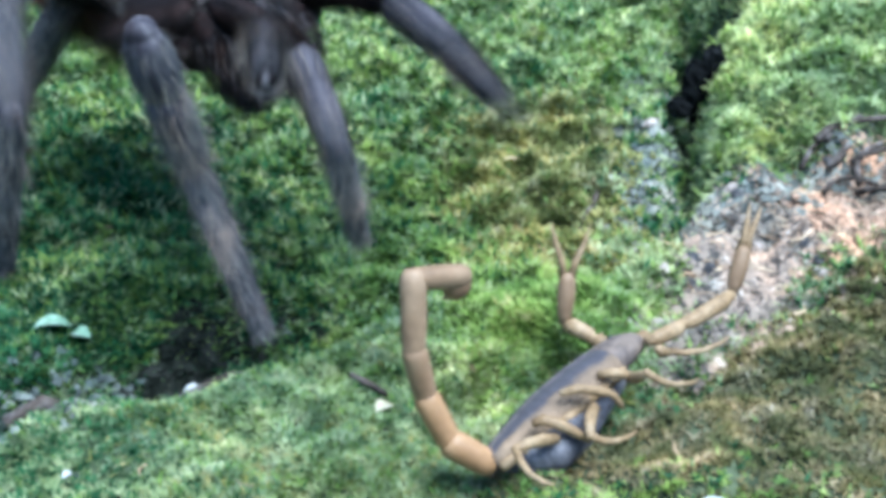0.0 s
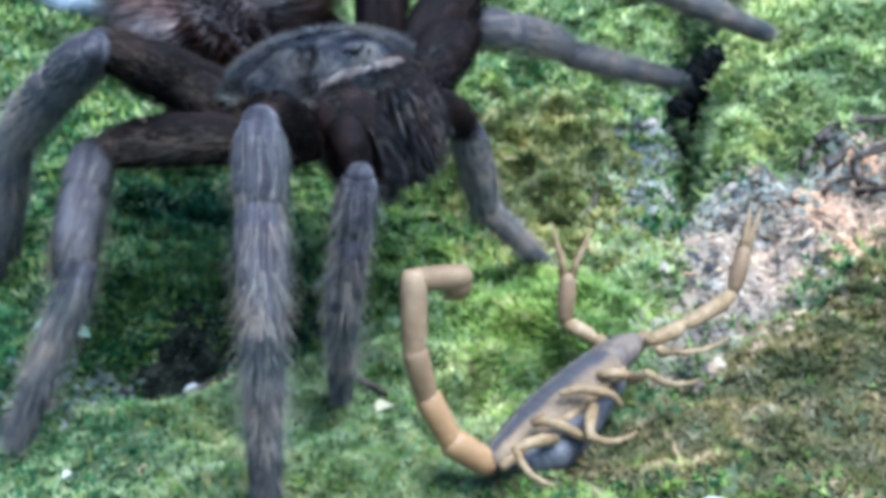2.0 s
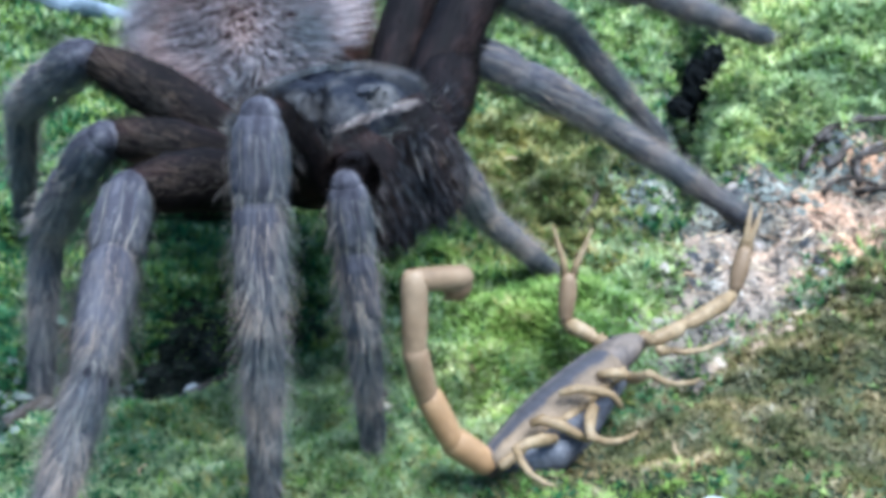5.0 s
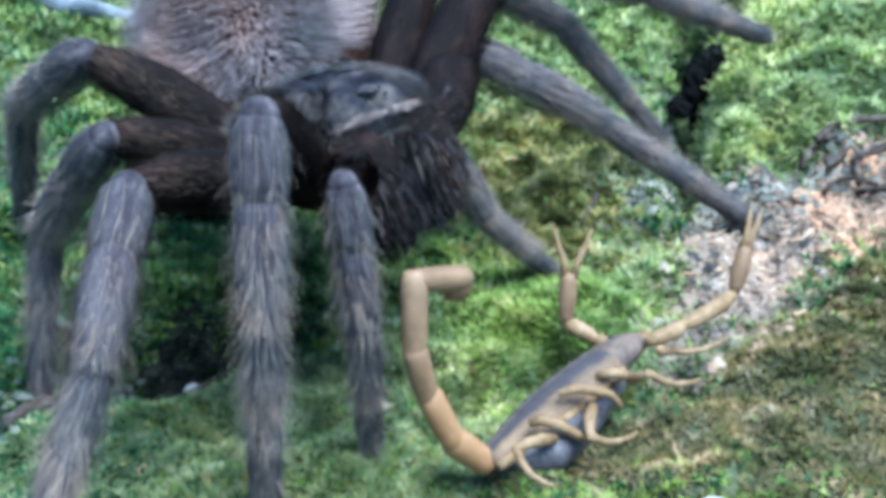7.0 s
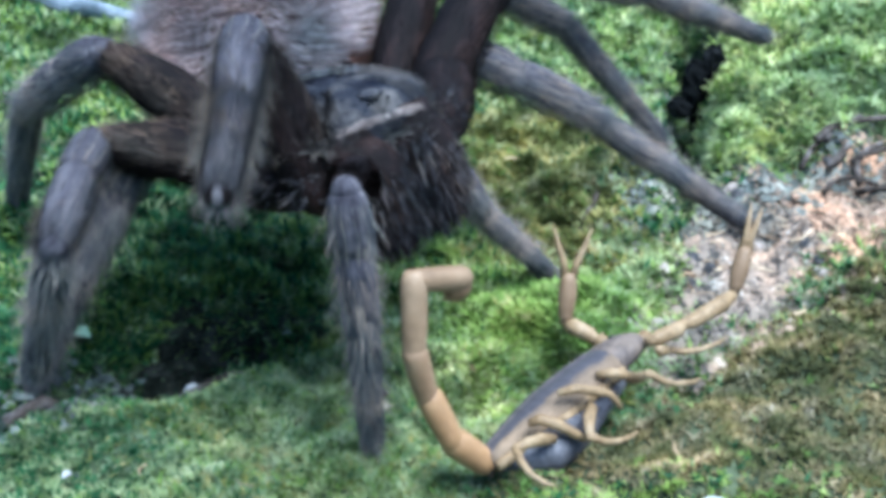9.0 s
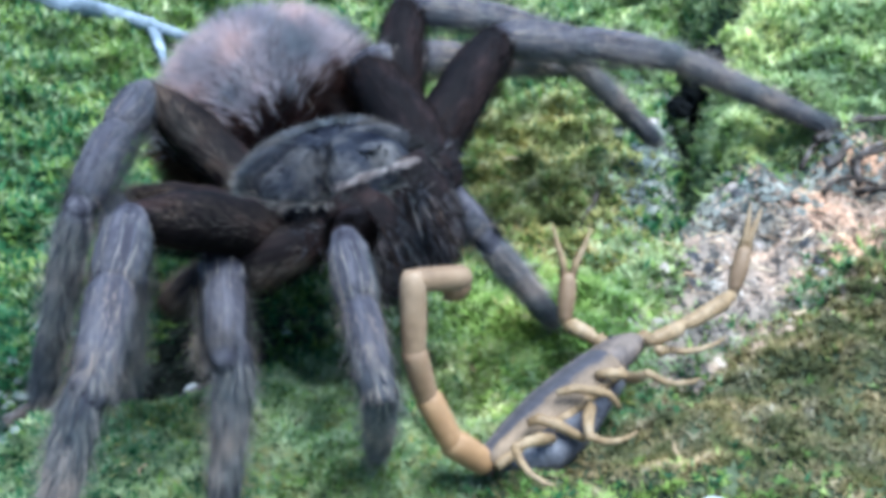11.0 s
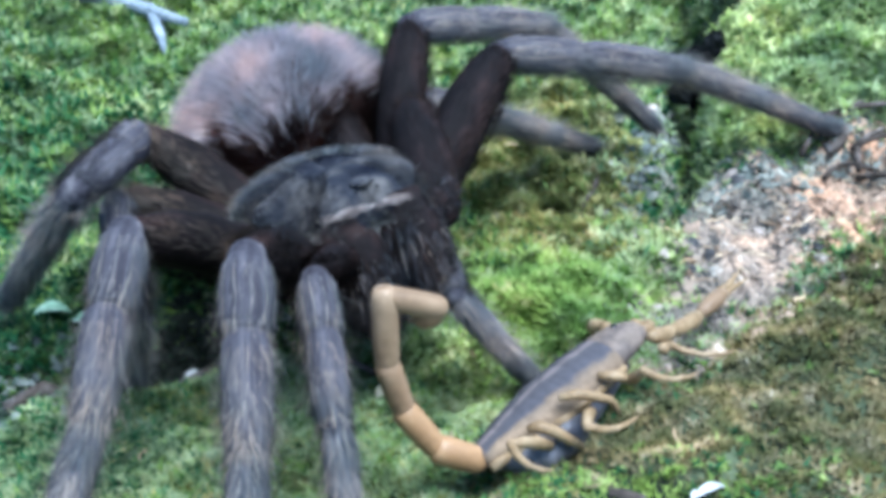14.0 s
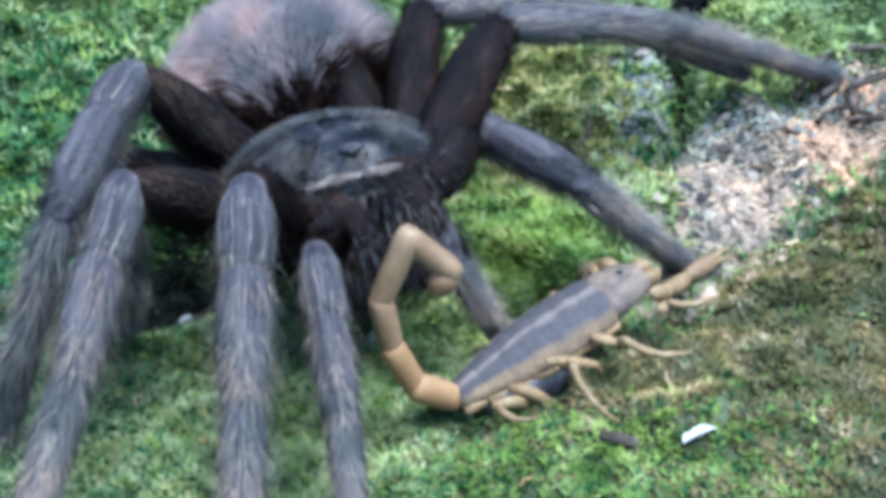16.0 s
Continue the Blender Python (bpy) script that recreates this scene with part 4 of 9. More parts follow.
def build_scorpion():
    root = tagged(new("scorpion"), "tan scorpion with grey back and raised tail on the moss", "scorpion")
    half = BODY_LENGTH / 2
    # trunk plates, tail end first
    steps = 7
    for i in range(steps):
        x0 = -half + i * (BODY_LENGTH * 0.74) / steps
        x1 = -half + (i + 1.12) * (BODY_LENGTH * 0.74) / steps
        wide = curve_of(((-half, 0.0015), (-half + 0.002, 0.0020), (-half + 0.005, 0.0028), (-half + 0.009, 0.0035), (-half + 0.013, 0.0036), (half, 0.0030)))
        xs = [x0 + (x1 - x0) * t for t in (0, 0.25, 0.5, 0.75, 0.9, 1)]
        w = wide(xs[2])
        sh = Shape().tube([(x, 0, 0.0001) for x in xs], [wide(x) * k for x, k in zip(xs, (0.965, 0.988, 1.0, 1.0, 0.99, 0.97))], 24, 0, 0.66, caps=i == 0)
        seg = sh.put("trunk_plate", [back], root, "grey back plate with pale middle stripe and tan edge")
        for s in (-1, 1):
            Shape().tube([(x0, s * w * 0.86, -0.0006), ((x0 + x1) / 2, s * w * 0.90, -0.0006), (x1, s * w * 0.88, -0.0006)], [0.0005, 0.00055, 0.0005], 8).put("side_fold", [straw], seg, "tan soft side fold")
    sh = Shape().tube([(half - BODY_LENGTH * 0.28, 0, 0), (half - 0.0045, 0, 0.0003), (half - 0.002, 0, 0.0003), (half - 0.0004, 0, 0), (half, 0, 0)], [0.0029, 0.0029, 0.0025, 0.0019, 0.0012], 20, 0, 0.66)
    head = sh.put("head_shield", [head_tan], root, "tan head shield")
    Shape().ball((half - 0.0025, 0, 0.0019), (0.0004, 0.0004, 0.0003), 0, 12, 8).put("eye_mound", [eye_black], head, "small black eyes")
    Shape().tube([(-half + 0.0012, 0, -0.0006), (-half + 0.0030, -0.0006, -0.0014), (-0.0062, -0.0011, -0.0022), (-0.0030, -0.0010, -0.0023), (0.0010, -0.0006, -0.0020), (half - 0.004, 0, -0.0012)], [0.0012, 0.0022, 0.0032, 0.0032, 0.0026, 0.0018], 18, 0, 0.78).put("belly", [plate], root, "shiny dark grey belly")
    for s in (-1, 1):
        Shape().tube([(half - 0.001, s * 0.0008, 0), (half + 0.001, s * 0.0009, 0), (half + 0.0018, s * 0.0006, -0.0002)], [0.0008, 0.0008, 0.0002], 8).put("jaw", [straw], root)
    # swollen leg bases along the flank
    for k, x in enumerate((0.0078, 0.0030, -0.0022, -0.0072)):
        sh = Shape().tube([(x - 0.0030, 0.0022, -0.0016), (x - 0.0012, 0.0029, -0.0020), (x + 0.0010, 0.0034, -0.0021), (x + 0.0024, 0.0040, -0.0013)], [0.0005, 0.0008, 0.0007, 0.0005], 10, 0, 0.9, 0.2, k + 1)
        sh.put("leg_base", [horn], root, "tan swollen leg base")
    # legs folded tight against the near flank
    for pts, radii in (
            (((-0.0032, -0.0040, 0.0019), (-0.0017, -0.0048, 0.0014), (-0.0000, -0.0052, 0.0000), (0.0011, -0.0053, -0.0010), (0.0013, -0.0053, -0.0020), (0.0014, -0.0052, -0.0028)), (0.0004, 0.00055, 0.00052, 0.0004, 0.00036, 0.00022)),
            (((-0.0074, -0.0036, 0.0013), (-0.0067, -0.0044, 0.0012), (-0.0056, -0.0048, -0.0001), (-0.0046, -0.0050, -0.0017), (-0.0038, -0.0051, -0.0029)), (0.0004, 0.00062, 0.00064, 0.00052, 0.00036)),
            (((0.0021, -0.0036, 0.0009), (0.0031, -0.0046, 0.0003), (0.0044, -0.0050, -0.0009)), (0.0004, 0.0006, 0.0005))):
        Shape().tube(pts, radii, 10, 0, 0.9).put("folded_leg", [straw], root, "tan folded leg")
    # tail
    tail = []
    for j, l in enumerate(TAIL_LENGTHS):
        if j < 5:
            r = (0.00140, 0.00126, 0.00118, 0.00120, 0.00112)[j]
            sh = bead(l, r * 0.95, r, r)
            tail.append(sh.put("tail_joint", [(amber, amber, amber_dull, horn, horn)[j]], root, "amber brown tail joint" if j < 2 else "dull tan tail joint"))
        else:
            sh = Shape().ball((l * 0.42, 0, 0), (l * 0.62, 0.00132, 0.00132), 0, 14, 10)
            st = sh.put("sting", [amber_dull], root, "amber bulb of the sting")
            Shape().tube([(l * 0.75, 0, 0), (l * 1.05, -0.0002, 0), (l * 1.25, -0.0006, 0)], [0.0006, 0.0003, 0.00004], 8).put("sting_point", [amber_dull], st, "brown curved sting point")
            tail.append(st)

    def claw(lens, side, straight):
        a, b = lens
        arm = Shape().tube([(0, 0, 0), (a * 0.12, 0, 0.0002), (a * 0.32, 0, 0.0004), (a * 0.40, 0, 0.0002), (a * 0.48, 0, 0.0004), (a * 0.85, 0, 0.0003), (a, 0, 0)], [0.0005, 0.0008, 0.00085, 0.0006, 0.0008, 0.00092, 0.0006], 12).put("arm", [straw], root, "tan claw arm")
        pal = Shape().tube([(0, 0, 0), (b * 0.10, 0, 0), (b * 0.30, 0, 0), (b * 0.48, 0, 0), (b * 0.56, 0, 0)], [0.0005, 0.0008, 0.0010, 0.0009, 0.0006], 12).put("claw", [horn], root, "tan pincer claw")
        spread = 0.0016 if not straight else 0.0005
        for s in (-1, 1):
            Shape().tube([(b * 0.5, 0, s * 0.0004), (b * 0.68, 0, s * spread * 0.45), (b * 0.86, 0, s * spread * 0.9), (b * 1.06, 0, s * spread * 1.25)], [0.0005, 0.0004, 0.0003, 0.00006], 8).put("finger", [straw], pal, "slim pincer finger")
        return arm, pal

    right, left = claw(CLAW_RIGHT, -1, True), claw(CLAW_LEFT, 1, False)
    walking = []
    for a, b in LEG_LENGTHS:
        up = Shape().tube([(0, 0, 0), (a * 0.3, 0, 0.0002), (a * 0.7, 0, 0.0002), (a, 0, 0)], [0.00052, 0.00062, 0.0005, 0.0004], 10)
        up.ball((a, 0, 0), 0.00042)
        low = Shape().tube([(0, 0, 0), (b * 0.25, 0, 0.0005), (b * 0.55, 0, 0.0006), (b * 0.85, 0, 0.0002), (b, 0, -0.0003)], [0.0004, 0.00038, 0.0003, 0.00022, 0.00008], 10)
        walking.append((up.put("leg_upper", [straw], root), low.put("leg_lower", [straw], root)))
    # legs of the far side, drawn in under the body
    for k in range(2):
        x = 0.008 - k * 0.0052
        sh = Shape().tube([(x, 0.0026, -0.0008), (x + 0.0008, 0.0043, -0.0004), (x + 0.0002, 0.0052, -0.0018), (x - 0.0010, 0.0056, -0.0034)], [0.0005, 0.0005, 0.00036, 0.00016], 10)
        sh.put("far_leg", [straw], root)
    return root, tail, right, left, walking


scorpion, tail, claw_right, claw_left, walking = build_scorpion()


# ---- what moves ----
def motions():
    # the spider, its abdomen and limbs
    walk(spider, [(0, pose(-.02578, -.00989, .03740, 13.1, -7.8, -61.8)), (.15, pose(-.02257, -.01778, .03735, 13.1, -7.8, -61.4)), (.3, pose(-.01992, -.02384, .03810, 13.1, -7.8, -61)),
        (.45, pose(-.01833, -.02608, .03875, 13.1, -7.8, -60.6)), (.75, pose(-.01573, -.02806, .03725, 13.1, -7.8, -59.8)), (.9, pose(-.01457, -.02852, .0365, 13.1, -7.8, -59.4)),
        (1.2, pose(-.01363, -.02652, .03509, 13.1, -7.8, -58.6)), (1.5, pose(-.01316, -.02762, .03438, 13.1, -7.8, -57.8)), (1.8, pose(-.01273, -.02688, .03375, 13.1, -7.8, -57)),
        (1.95, pose(-.01261, -.02638, .03344, 13.1, -7.8, -56.6)), (2.1, pose(-.01246, -.02626, .03313, 13.1, -7.8, -56.2)), (2.4, pose(-.01177, -.02837, .03253, 13.1, -7.8, -55.4)),
        (3, pose(-.01089, -.03, .03175, 13.1, -7.8, -54.1)), (3.6, pose(-.01098, -.03132, .03107, 13.1, -7.8, -53.8)), (4.2, pose(-.01113, -.03246, .031, 13.1, -7.8, -53.8)),
        (6.3, pose(-.01108, -.03267, .031, 13.1, -7.8, -53.8)), (8.4, pose(-.01098, -.03273, .031, 13.1, -7.8, -53.8)), (9, pose(-.01078, -.03386, .031, 13.1, -7.8, -53.8)),
        (9.2, pose(-.01074, -.03444, .03089, 13.1, -7.8, -53.9)), (10.8, pose(-.01099, -.03126, .02529, 13.1, -7.8, -55.3)), (11.3, pose(-.01105, -.03051, .02355, 13.1, -7.8, -55.7)),
        (11.65, pose(-.01105, -.03087, .02275, 13.1, -7.8, -55.6)), (12.2, pose(-.01111, -.03068, .02157, 13.1, -7.8, -55.2)), (12.7, pose(-.01157, -.02993, .02056, 13.1, -7.8, -55.1)),
        (13.3, pose(-.01148, -.03028, .02041, 13.1, -7.8, -57.5)), (13.75, pose(-.01139, -.03151, .02034, 13.1, -7.8, -60.2)), (14.2, pose(-.01083, -.0334, .02027, 13.1, -7.8, -64.1)),
        (14.65, pose(-.01037, -.03575, .0202, 13.1, -7.8, -67.1)), (15.1, pose(-.01014, -.03745, .02014, 13.1, -7.8, -68)), (15.4, pose(-.01005, -.03774, .02009, 13.1, -7.8, -68.6)),
        (15.7, pose(-.01, -.03763, .02005, 13.1, -7.8, -69.2)), (16, pose(-.01027, -.03665, .02, 13.1, -7.8, -69.8))])
    walk(abdomen, [(0, pose(-.00900, .00000, .00000, 0, 9.2, 0.1)), (0.3, pose(-.00900, .00000, .00000, -0.1, 17.6, -0.2)), (0.6, pose(-.00900, .00000, .00000, 0, 21.2, 0)),
        (0.9, pose(-.00900, .00000, .00000, 0.2, 22, 0.5)), (1.35, pose(-.00900, .00000, .00000, -0.7, 19.1, -2.2)), (1.95, pose(-.00900, .00000, .00000, -1.7, 15.6, -6.1)),
        (3, pose(-.00900, .00000, .00000, -2.7, 14.9, -10.2)), (4.2, pose(-.01072, .00027, -.00549, -2.9, 26.4, -18.2)), (8.6, pose(-.01057, .00030, -.00553, -2.7, 24.9, -20.7)),
        (9.2, pose(-.01065, .00031, -.00551, -3.2, 25.7, -21.4)), (11.4, pose(-.00940, .00006, .00254, 1.6, -12.9, -18.5)), (12.4, pose(-.00943, .00007, .00253, 2.3, -13.4, -22.4)),
        (12.85, pose(-.00945, .00007, .00253, 2.6, -14, -23.1)), (13.9, pose(-.00933, .00005, .00254, 1.1, -11.5, -17.3)), (14.65, pose(-.00925, .00004, .00255, 0.3, -9.7, -11.3)),
        (15.85, pose(-.00916, .00002, .00256, 0, -7.6, -6.8)), (16, pose(-.00917, .00002, .00256, 0, -7.8, -6.1))])
    walk(limbs["palp_right"]["femur"], [(0, pose(.00999, -.00319, .00047, 9.4, 35.7, 32.4)), (0.15, pose(.00989, -.00335, -.00020, -0.2, 35.5, 18.8)), (0.3, pose(.00969, -.00369, -.00165, -4.7, 41.7, 0.5)),
        (0.45, pose(.00950, -.00400, -.00300, -8, 32.2, -1.7)), (0.75, pose(.00950, -.00400, -.00300, -11.6, 19.4, -6.6)), (0.9, pose(.00950, -.00400, -.00300, -12.4, 15.1, -8.3)),
        (1.05, pose(.00950, -.00400, -.00300, -13.5, 11.8, -12.5)), (1.2, pose(.00950, -.00400, -.00300, -14, 9.8, -15.2)), (1.5, pose(.00950, -.00400, -.00300, -14.5, 5.9, -16.8)),
        (2.1, pose(.00950, -.00400, -.00300, -15, 5.7, -25.2)), (2.4, pose(.00950, -.00400, -.00300, -15.2, 1.6, -28.7)), (3, pose(.00950, -.00400, -.00300, -15.3, 2.4, -34.6)),
        (3.6, pose(.00950, -.00400, -.00300, -14.8, -9, -35.9)), (3.9, pose(.00950, -.00400, -.00300, -14.1, -14.4, -34.7)), (4.2, pose(.00950, -.00400, -.00300, -13.2, -17.9, -33.8)),
        (6.3, pose(.00950, -.00400, -.00300, -12.6, -19.8, -35.4)), (8.6, pose(.00950, -.00400, -.00300, -12.4, -19.9, -36.4)), (9, pose(.00950, -.00400, -.00300, -12.6, -19.7, -36)),
        (9.6, pose(.00950, -.00400, -.00300, -12.9, -20.2, -33.9)), (10.2, pose(.00950, -.00400, -.00300, -12.4, -23.3, -32.6)), (10.8, pose(.00950, -.00400, -.00300, -11.2, -24.8, -33.8)),
        (11.3, pose(.00950, -.00400, -.00300, -14.1, -8.2, -35)), (11.5, pose(.00950, -.00400, -.00300, -14.8, -3.6, -39.3)), (11.65, pose(.00950, -.00400, -.00300, -11.5, -16.2, -42)),
        (11.8, pose(.00950, -.00400, -.00300, -7.3, -26.8, -45.4)), (12, pose(.00950, -.00400, -.00300, -0.6, -42.5, -48.1)), (12.2, pose(.00950, -.00400, -.00300, 6.2, -60.2, -50.9)),
        (12.4, pose(.00950, -.00400, -.00300, 31.3, -76.7, -75.1)), (12.7, pose(.00950, -.00400, -.00300, 18.1, -77, -62.4)), (13, pose(.00950, -.00400, -.00300, 14.1, -74, -57.2)),
        (13.15, pose(.00950, -.00400, -.00300, 2.8, -64.3, -44.8)), (13.3, pose(.00950, -.00400, -.00300, -2.7, -55.1, -39.3)), (13.45, pose(.00950, -.00400, -.00300, -5.5, -42.6, -39.2)),
        (13.6, pose(.00950, -.00400, -.00300, -8.4, -30.8, -39.1)), (13.9, pose(.00950, -.00400, -.00300, -16.2, -22.8, -35.9)), (14.35, pose(.00950, -.00400, -.00300, -15.6, -12.6, -30.7)),
        (14.65, pose(.00950, -.00400, -.00300, -15.6, -12.8, -26.5)), (15.25, pose(.00950, -.00400, -.00300, -16, -18.7, -22.3)), (15.55, pose(.00950, -.00400, -.00300, -16, -18.9, -21)),
        (16, pose(.00950, -.00400, -.00300, -15.6, -15.1, -19.4))])
    walk(limbs["palp_right"]["tibia"], [(0, pose(.01718, .00138, -.00566, -18.2, 29, -15.4)), (0.15, pose(.01798, -.00060, -.00630, -143, 79.6, -144.4)), (0.3, pose(.01753, -.00362, -.00863, -110.4, 77.6, -119.9)),
        (0.45, pose(.01838, -.00427, -.00860, -130.8, 72.8, -142.4)), (0.6, pose(.01898, -.00472, -.00745, -137.7, 69.6, -151.1)), (0.9, pose(.01953, -.00546, -.00574, -122.1, 67.4, -139.4)),
        (1.2, pose(.01948, -.00672, -.00478, -111.1, 68.4, -132.2)), (1.5, pose(.01950, -.00702, -.00408, -111.4, 67.4, -134.1)), (2.1, pose(.01896, -.00844, -.00405, -106.4, 65.9, -133.8)),
        (2.4, pose(.01871, -.00903, -.00330, -112.7, 63.8, -143.1)), (3, pose(.01814, -.00996, -.00344, -118, 62, -151.7)), (3.6, pose(.01790, -.01008, -.00135, -114.7, 65.4, -150.1)),
        (3.9, pose(.01787, -.00978, -.00039, -107.2, 72.7, -139.5)), (4.2, pose(.01780, -.00956, .00023, -88.5, 78.3, -117.6)), (6.3, pose(.01755, -.00973, .00056, -81, 79.4, -110.3)),
        (8.7, pose(.01743, -.00986, .00062, -87.2, 79.7, -117.2)), (9.2, pose(.01760, -.00969, .00049, -110.2, 78, -140.9)), (9.6, pose(.01768, -.00950, .00063, -106.1, 78.5, -136)),
        (10.2, pose(.01763, -.00919, .00115, -67.1, 79.8, -94.4)), (10.8, pose(.01743, -.00930, .00140, -17.9, 66.2, -39.8)), (11.3, pose(.01802, -.00995, -.00150, -14.8, 13.7, -27.1)),
        (11.5, pose(.01761, -.01063, -.00235, -14.8, 7.1, -25.6)), (11.65, pose(.01700, -.01074, -.00007, -13.6, 16.1, -25)), (11.8, pose(.01608, -.01067, .00174, -12, 24, -24.8)),
        (12, pose(.01467, -.00977, .00409, -9.5, 38.3, -27.4)), (12.2, pose(.01279, -.00805, .00611, -10.1, 51, -35.5)), (12.4, pose(.01012, -.00633, .00722, -9, 52.3, -39.5)),
        (12.7, pose(.01059, -.00609, .00723, -13.1, 54.5, -45.9)), (13, pose(.01106, -.00643, .00709, -11.9, 54.1, -42.1)), (13.15, pose(.01273, -.00721, .00646, -12.6, 47.4, -37.3)),
        (13.3, pose(.01414, -.00780, .00561, -13.1, 41.2, -34.1)), (13.45, pose(.01549, -.00888, .00411, -12.8, 32, -29.9)), (13.6, pose(.01650, -.00969, .00237, -13.1, 23.9, -26.8)),
        (13.9, pose(.01734, -.00967, .00107, -17.2, 30.4, -26.6)), (14.35, pose(.01831, -.00923, -.00071, -18.3, 37.1, -24.7)), (14.65, pose(.01867, -.00856, -.00068, -18.7, 39.7, -23.2)),
        (15.25, pose(.01871, -.00777, .00036, -18.1, 37.9, -21.3)), (15.55, pose(.01878, -.00755, .00040, -18.2, 38.7, -20.7)), (16, pose(.01906, -.00736, -.00026, -21.1, 48.4, -22.4))])
    walk(limbs["palp_right"]["tarsus"], [(0, pose(.02899, -.00186, -.01245, 177.5, 60.4, 167.4)), (0.15, pose(.01592, -.00208, -.02007, -171.1, 71.1, -174.9)), (0.3, pose(.01604, -.00623, -.02231, -125.8, 76.7, -135.9)),
        (0.45, pose(.01509, -.00680, -.02197, -132.7, 74.9, -144.3)), (0.6, pose(.01470, -.00708, -.02057, -132.9, 73.8, -145.9)), (0.9, pose(.01545, -.00896, -.01866, -144.2, 67.5, -163.1)),
        (1.2, pose(.01602, -.01054, -.01780, -141.6, 65.4, -164.6)), (1.5, pose(.01576, -.01089, -.01700, -142.8, 62.7, -167.6)), (2.1, pose(.01499, -.01257, -.01682, -145.2, 60.5, -175.2)),
        (2.4, pose(.01376, -.01275, -.01585, -146, 59.3, -179.1)), (3, pose(.01235, -.01307, -.01580, -148.9, 55, 174.5)), (3.6, pose(.01284, -.01299, -.01408, -146.9, 56.9, 175.2)),
        (4.2, pose(.01648, -.01209, -.01348, -144.5, 69.4, -176.5)), (6.3, pose(.01666, -.01215, -.01320, -135, 71.7, -166.6)), (8.6, pose(.01635, -.01212, -.01320, -135.2, 71.4, -167.3)),
        (9, pose(.01578, -.01183, -.01321, -137.2, 71.2, -169.6)), (9.2, pose(.01534, -.01153, -.01320, -139, 71, -171.3)), (9.6, pose(.01567, -.01144, -.01309, -144.5, 68.2, -176.8)),
        (10.2, pose(.01744, -.01167, -.01263, -151.6, 60.5, 176.3)), (10.8, pose(.02176, -.01291, -.01141, -155.6, 51.5, 172.4)), (11.3, pose(.03013, -.01615, -.00481, -156.5, 54.4, 171.1)),
        (11.5, pose(.03014, -.01663, -.00408, -158.7, 54.6, 167.5)), (11.65, pose(.02919, -.01643, -.00395, -157.7, 55.3, 167.8)), (11.8, pose(.02769, -.01603, -.00397, -156.5, 56.8, 168.3)),
        (11.9, pose(.02622, -.01548, -.00421, -156.6, 56.3, 167.4)), (12, pose(.02442, -.01482, -.00459, -156.6, 56.1, 166.4)), (12.2, pose(.01996, -.01317, -.00477, -153.5, 63.4, 167.4)),
        (12.4, pose(.01672, -.01178, -.00386, -143.7, 73.6, 173.8)), (12.7, pose(.01624, -.01192, -.00417, -143.9, 62, 172.7)), (13, pose(.01715, -.01193, -.00425, -145.6, 59.3, 173)),
        (13.15, pose(.02027, -.01296, -.00385, -147.2, 61.9, 175.2)), (13.3, pose(.02287, -.01371, -.00360, -147.1, 64.6, 177.9)), (13.45, pose(.02577, -.01480, -.00331, -144, 67.9, -177.1)),
        (13.6, pose(.02792, -.01546, -.00331, -137.4, 72, -168.8)), (13.9, pose(.02814, -.01507, -.00603, -33.7, 60.5, -42.5)), (14.35, pose(.02846, -.01389, -.00915, -30.6, 55.5, -34.9)),
        (14.65, pose(.02857, -.01281, -.00962, -19, 40, -25.3)), (15.25, pose(.02900, -.01178, -.00824, -25.3, 54.9, -31.2)), (15.55, pose(.02899, -.01142, -.00835, -24.7, 54, -30)),
        (16, pose(.02766, -.01091, -.01073, -18.7, 39.7, -22.7))])
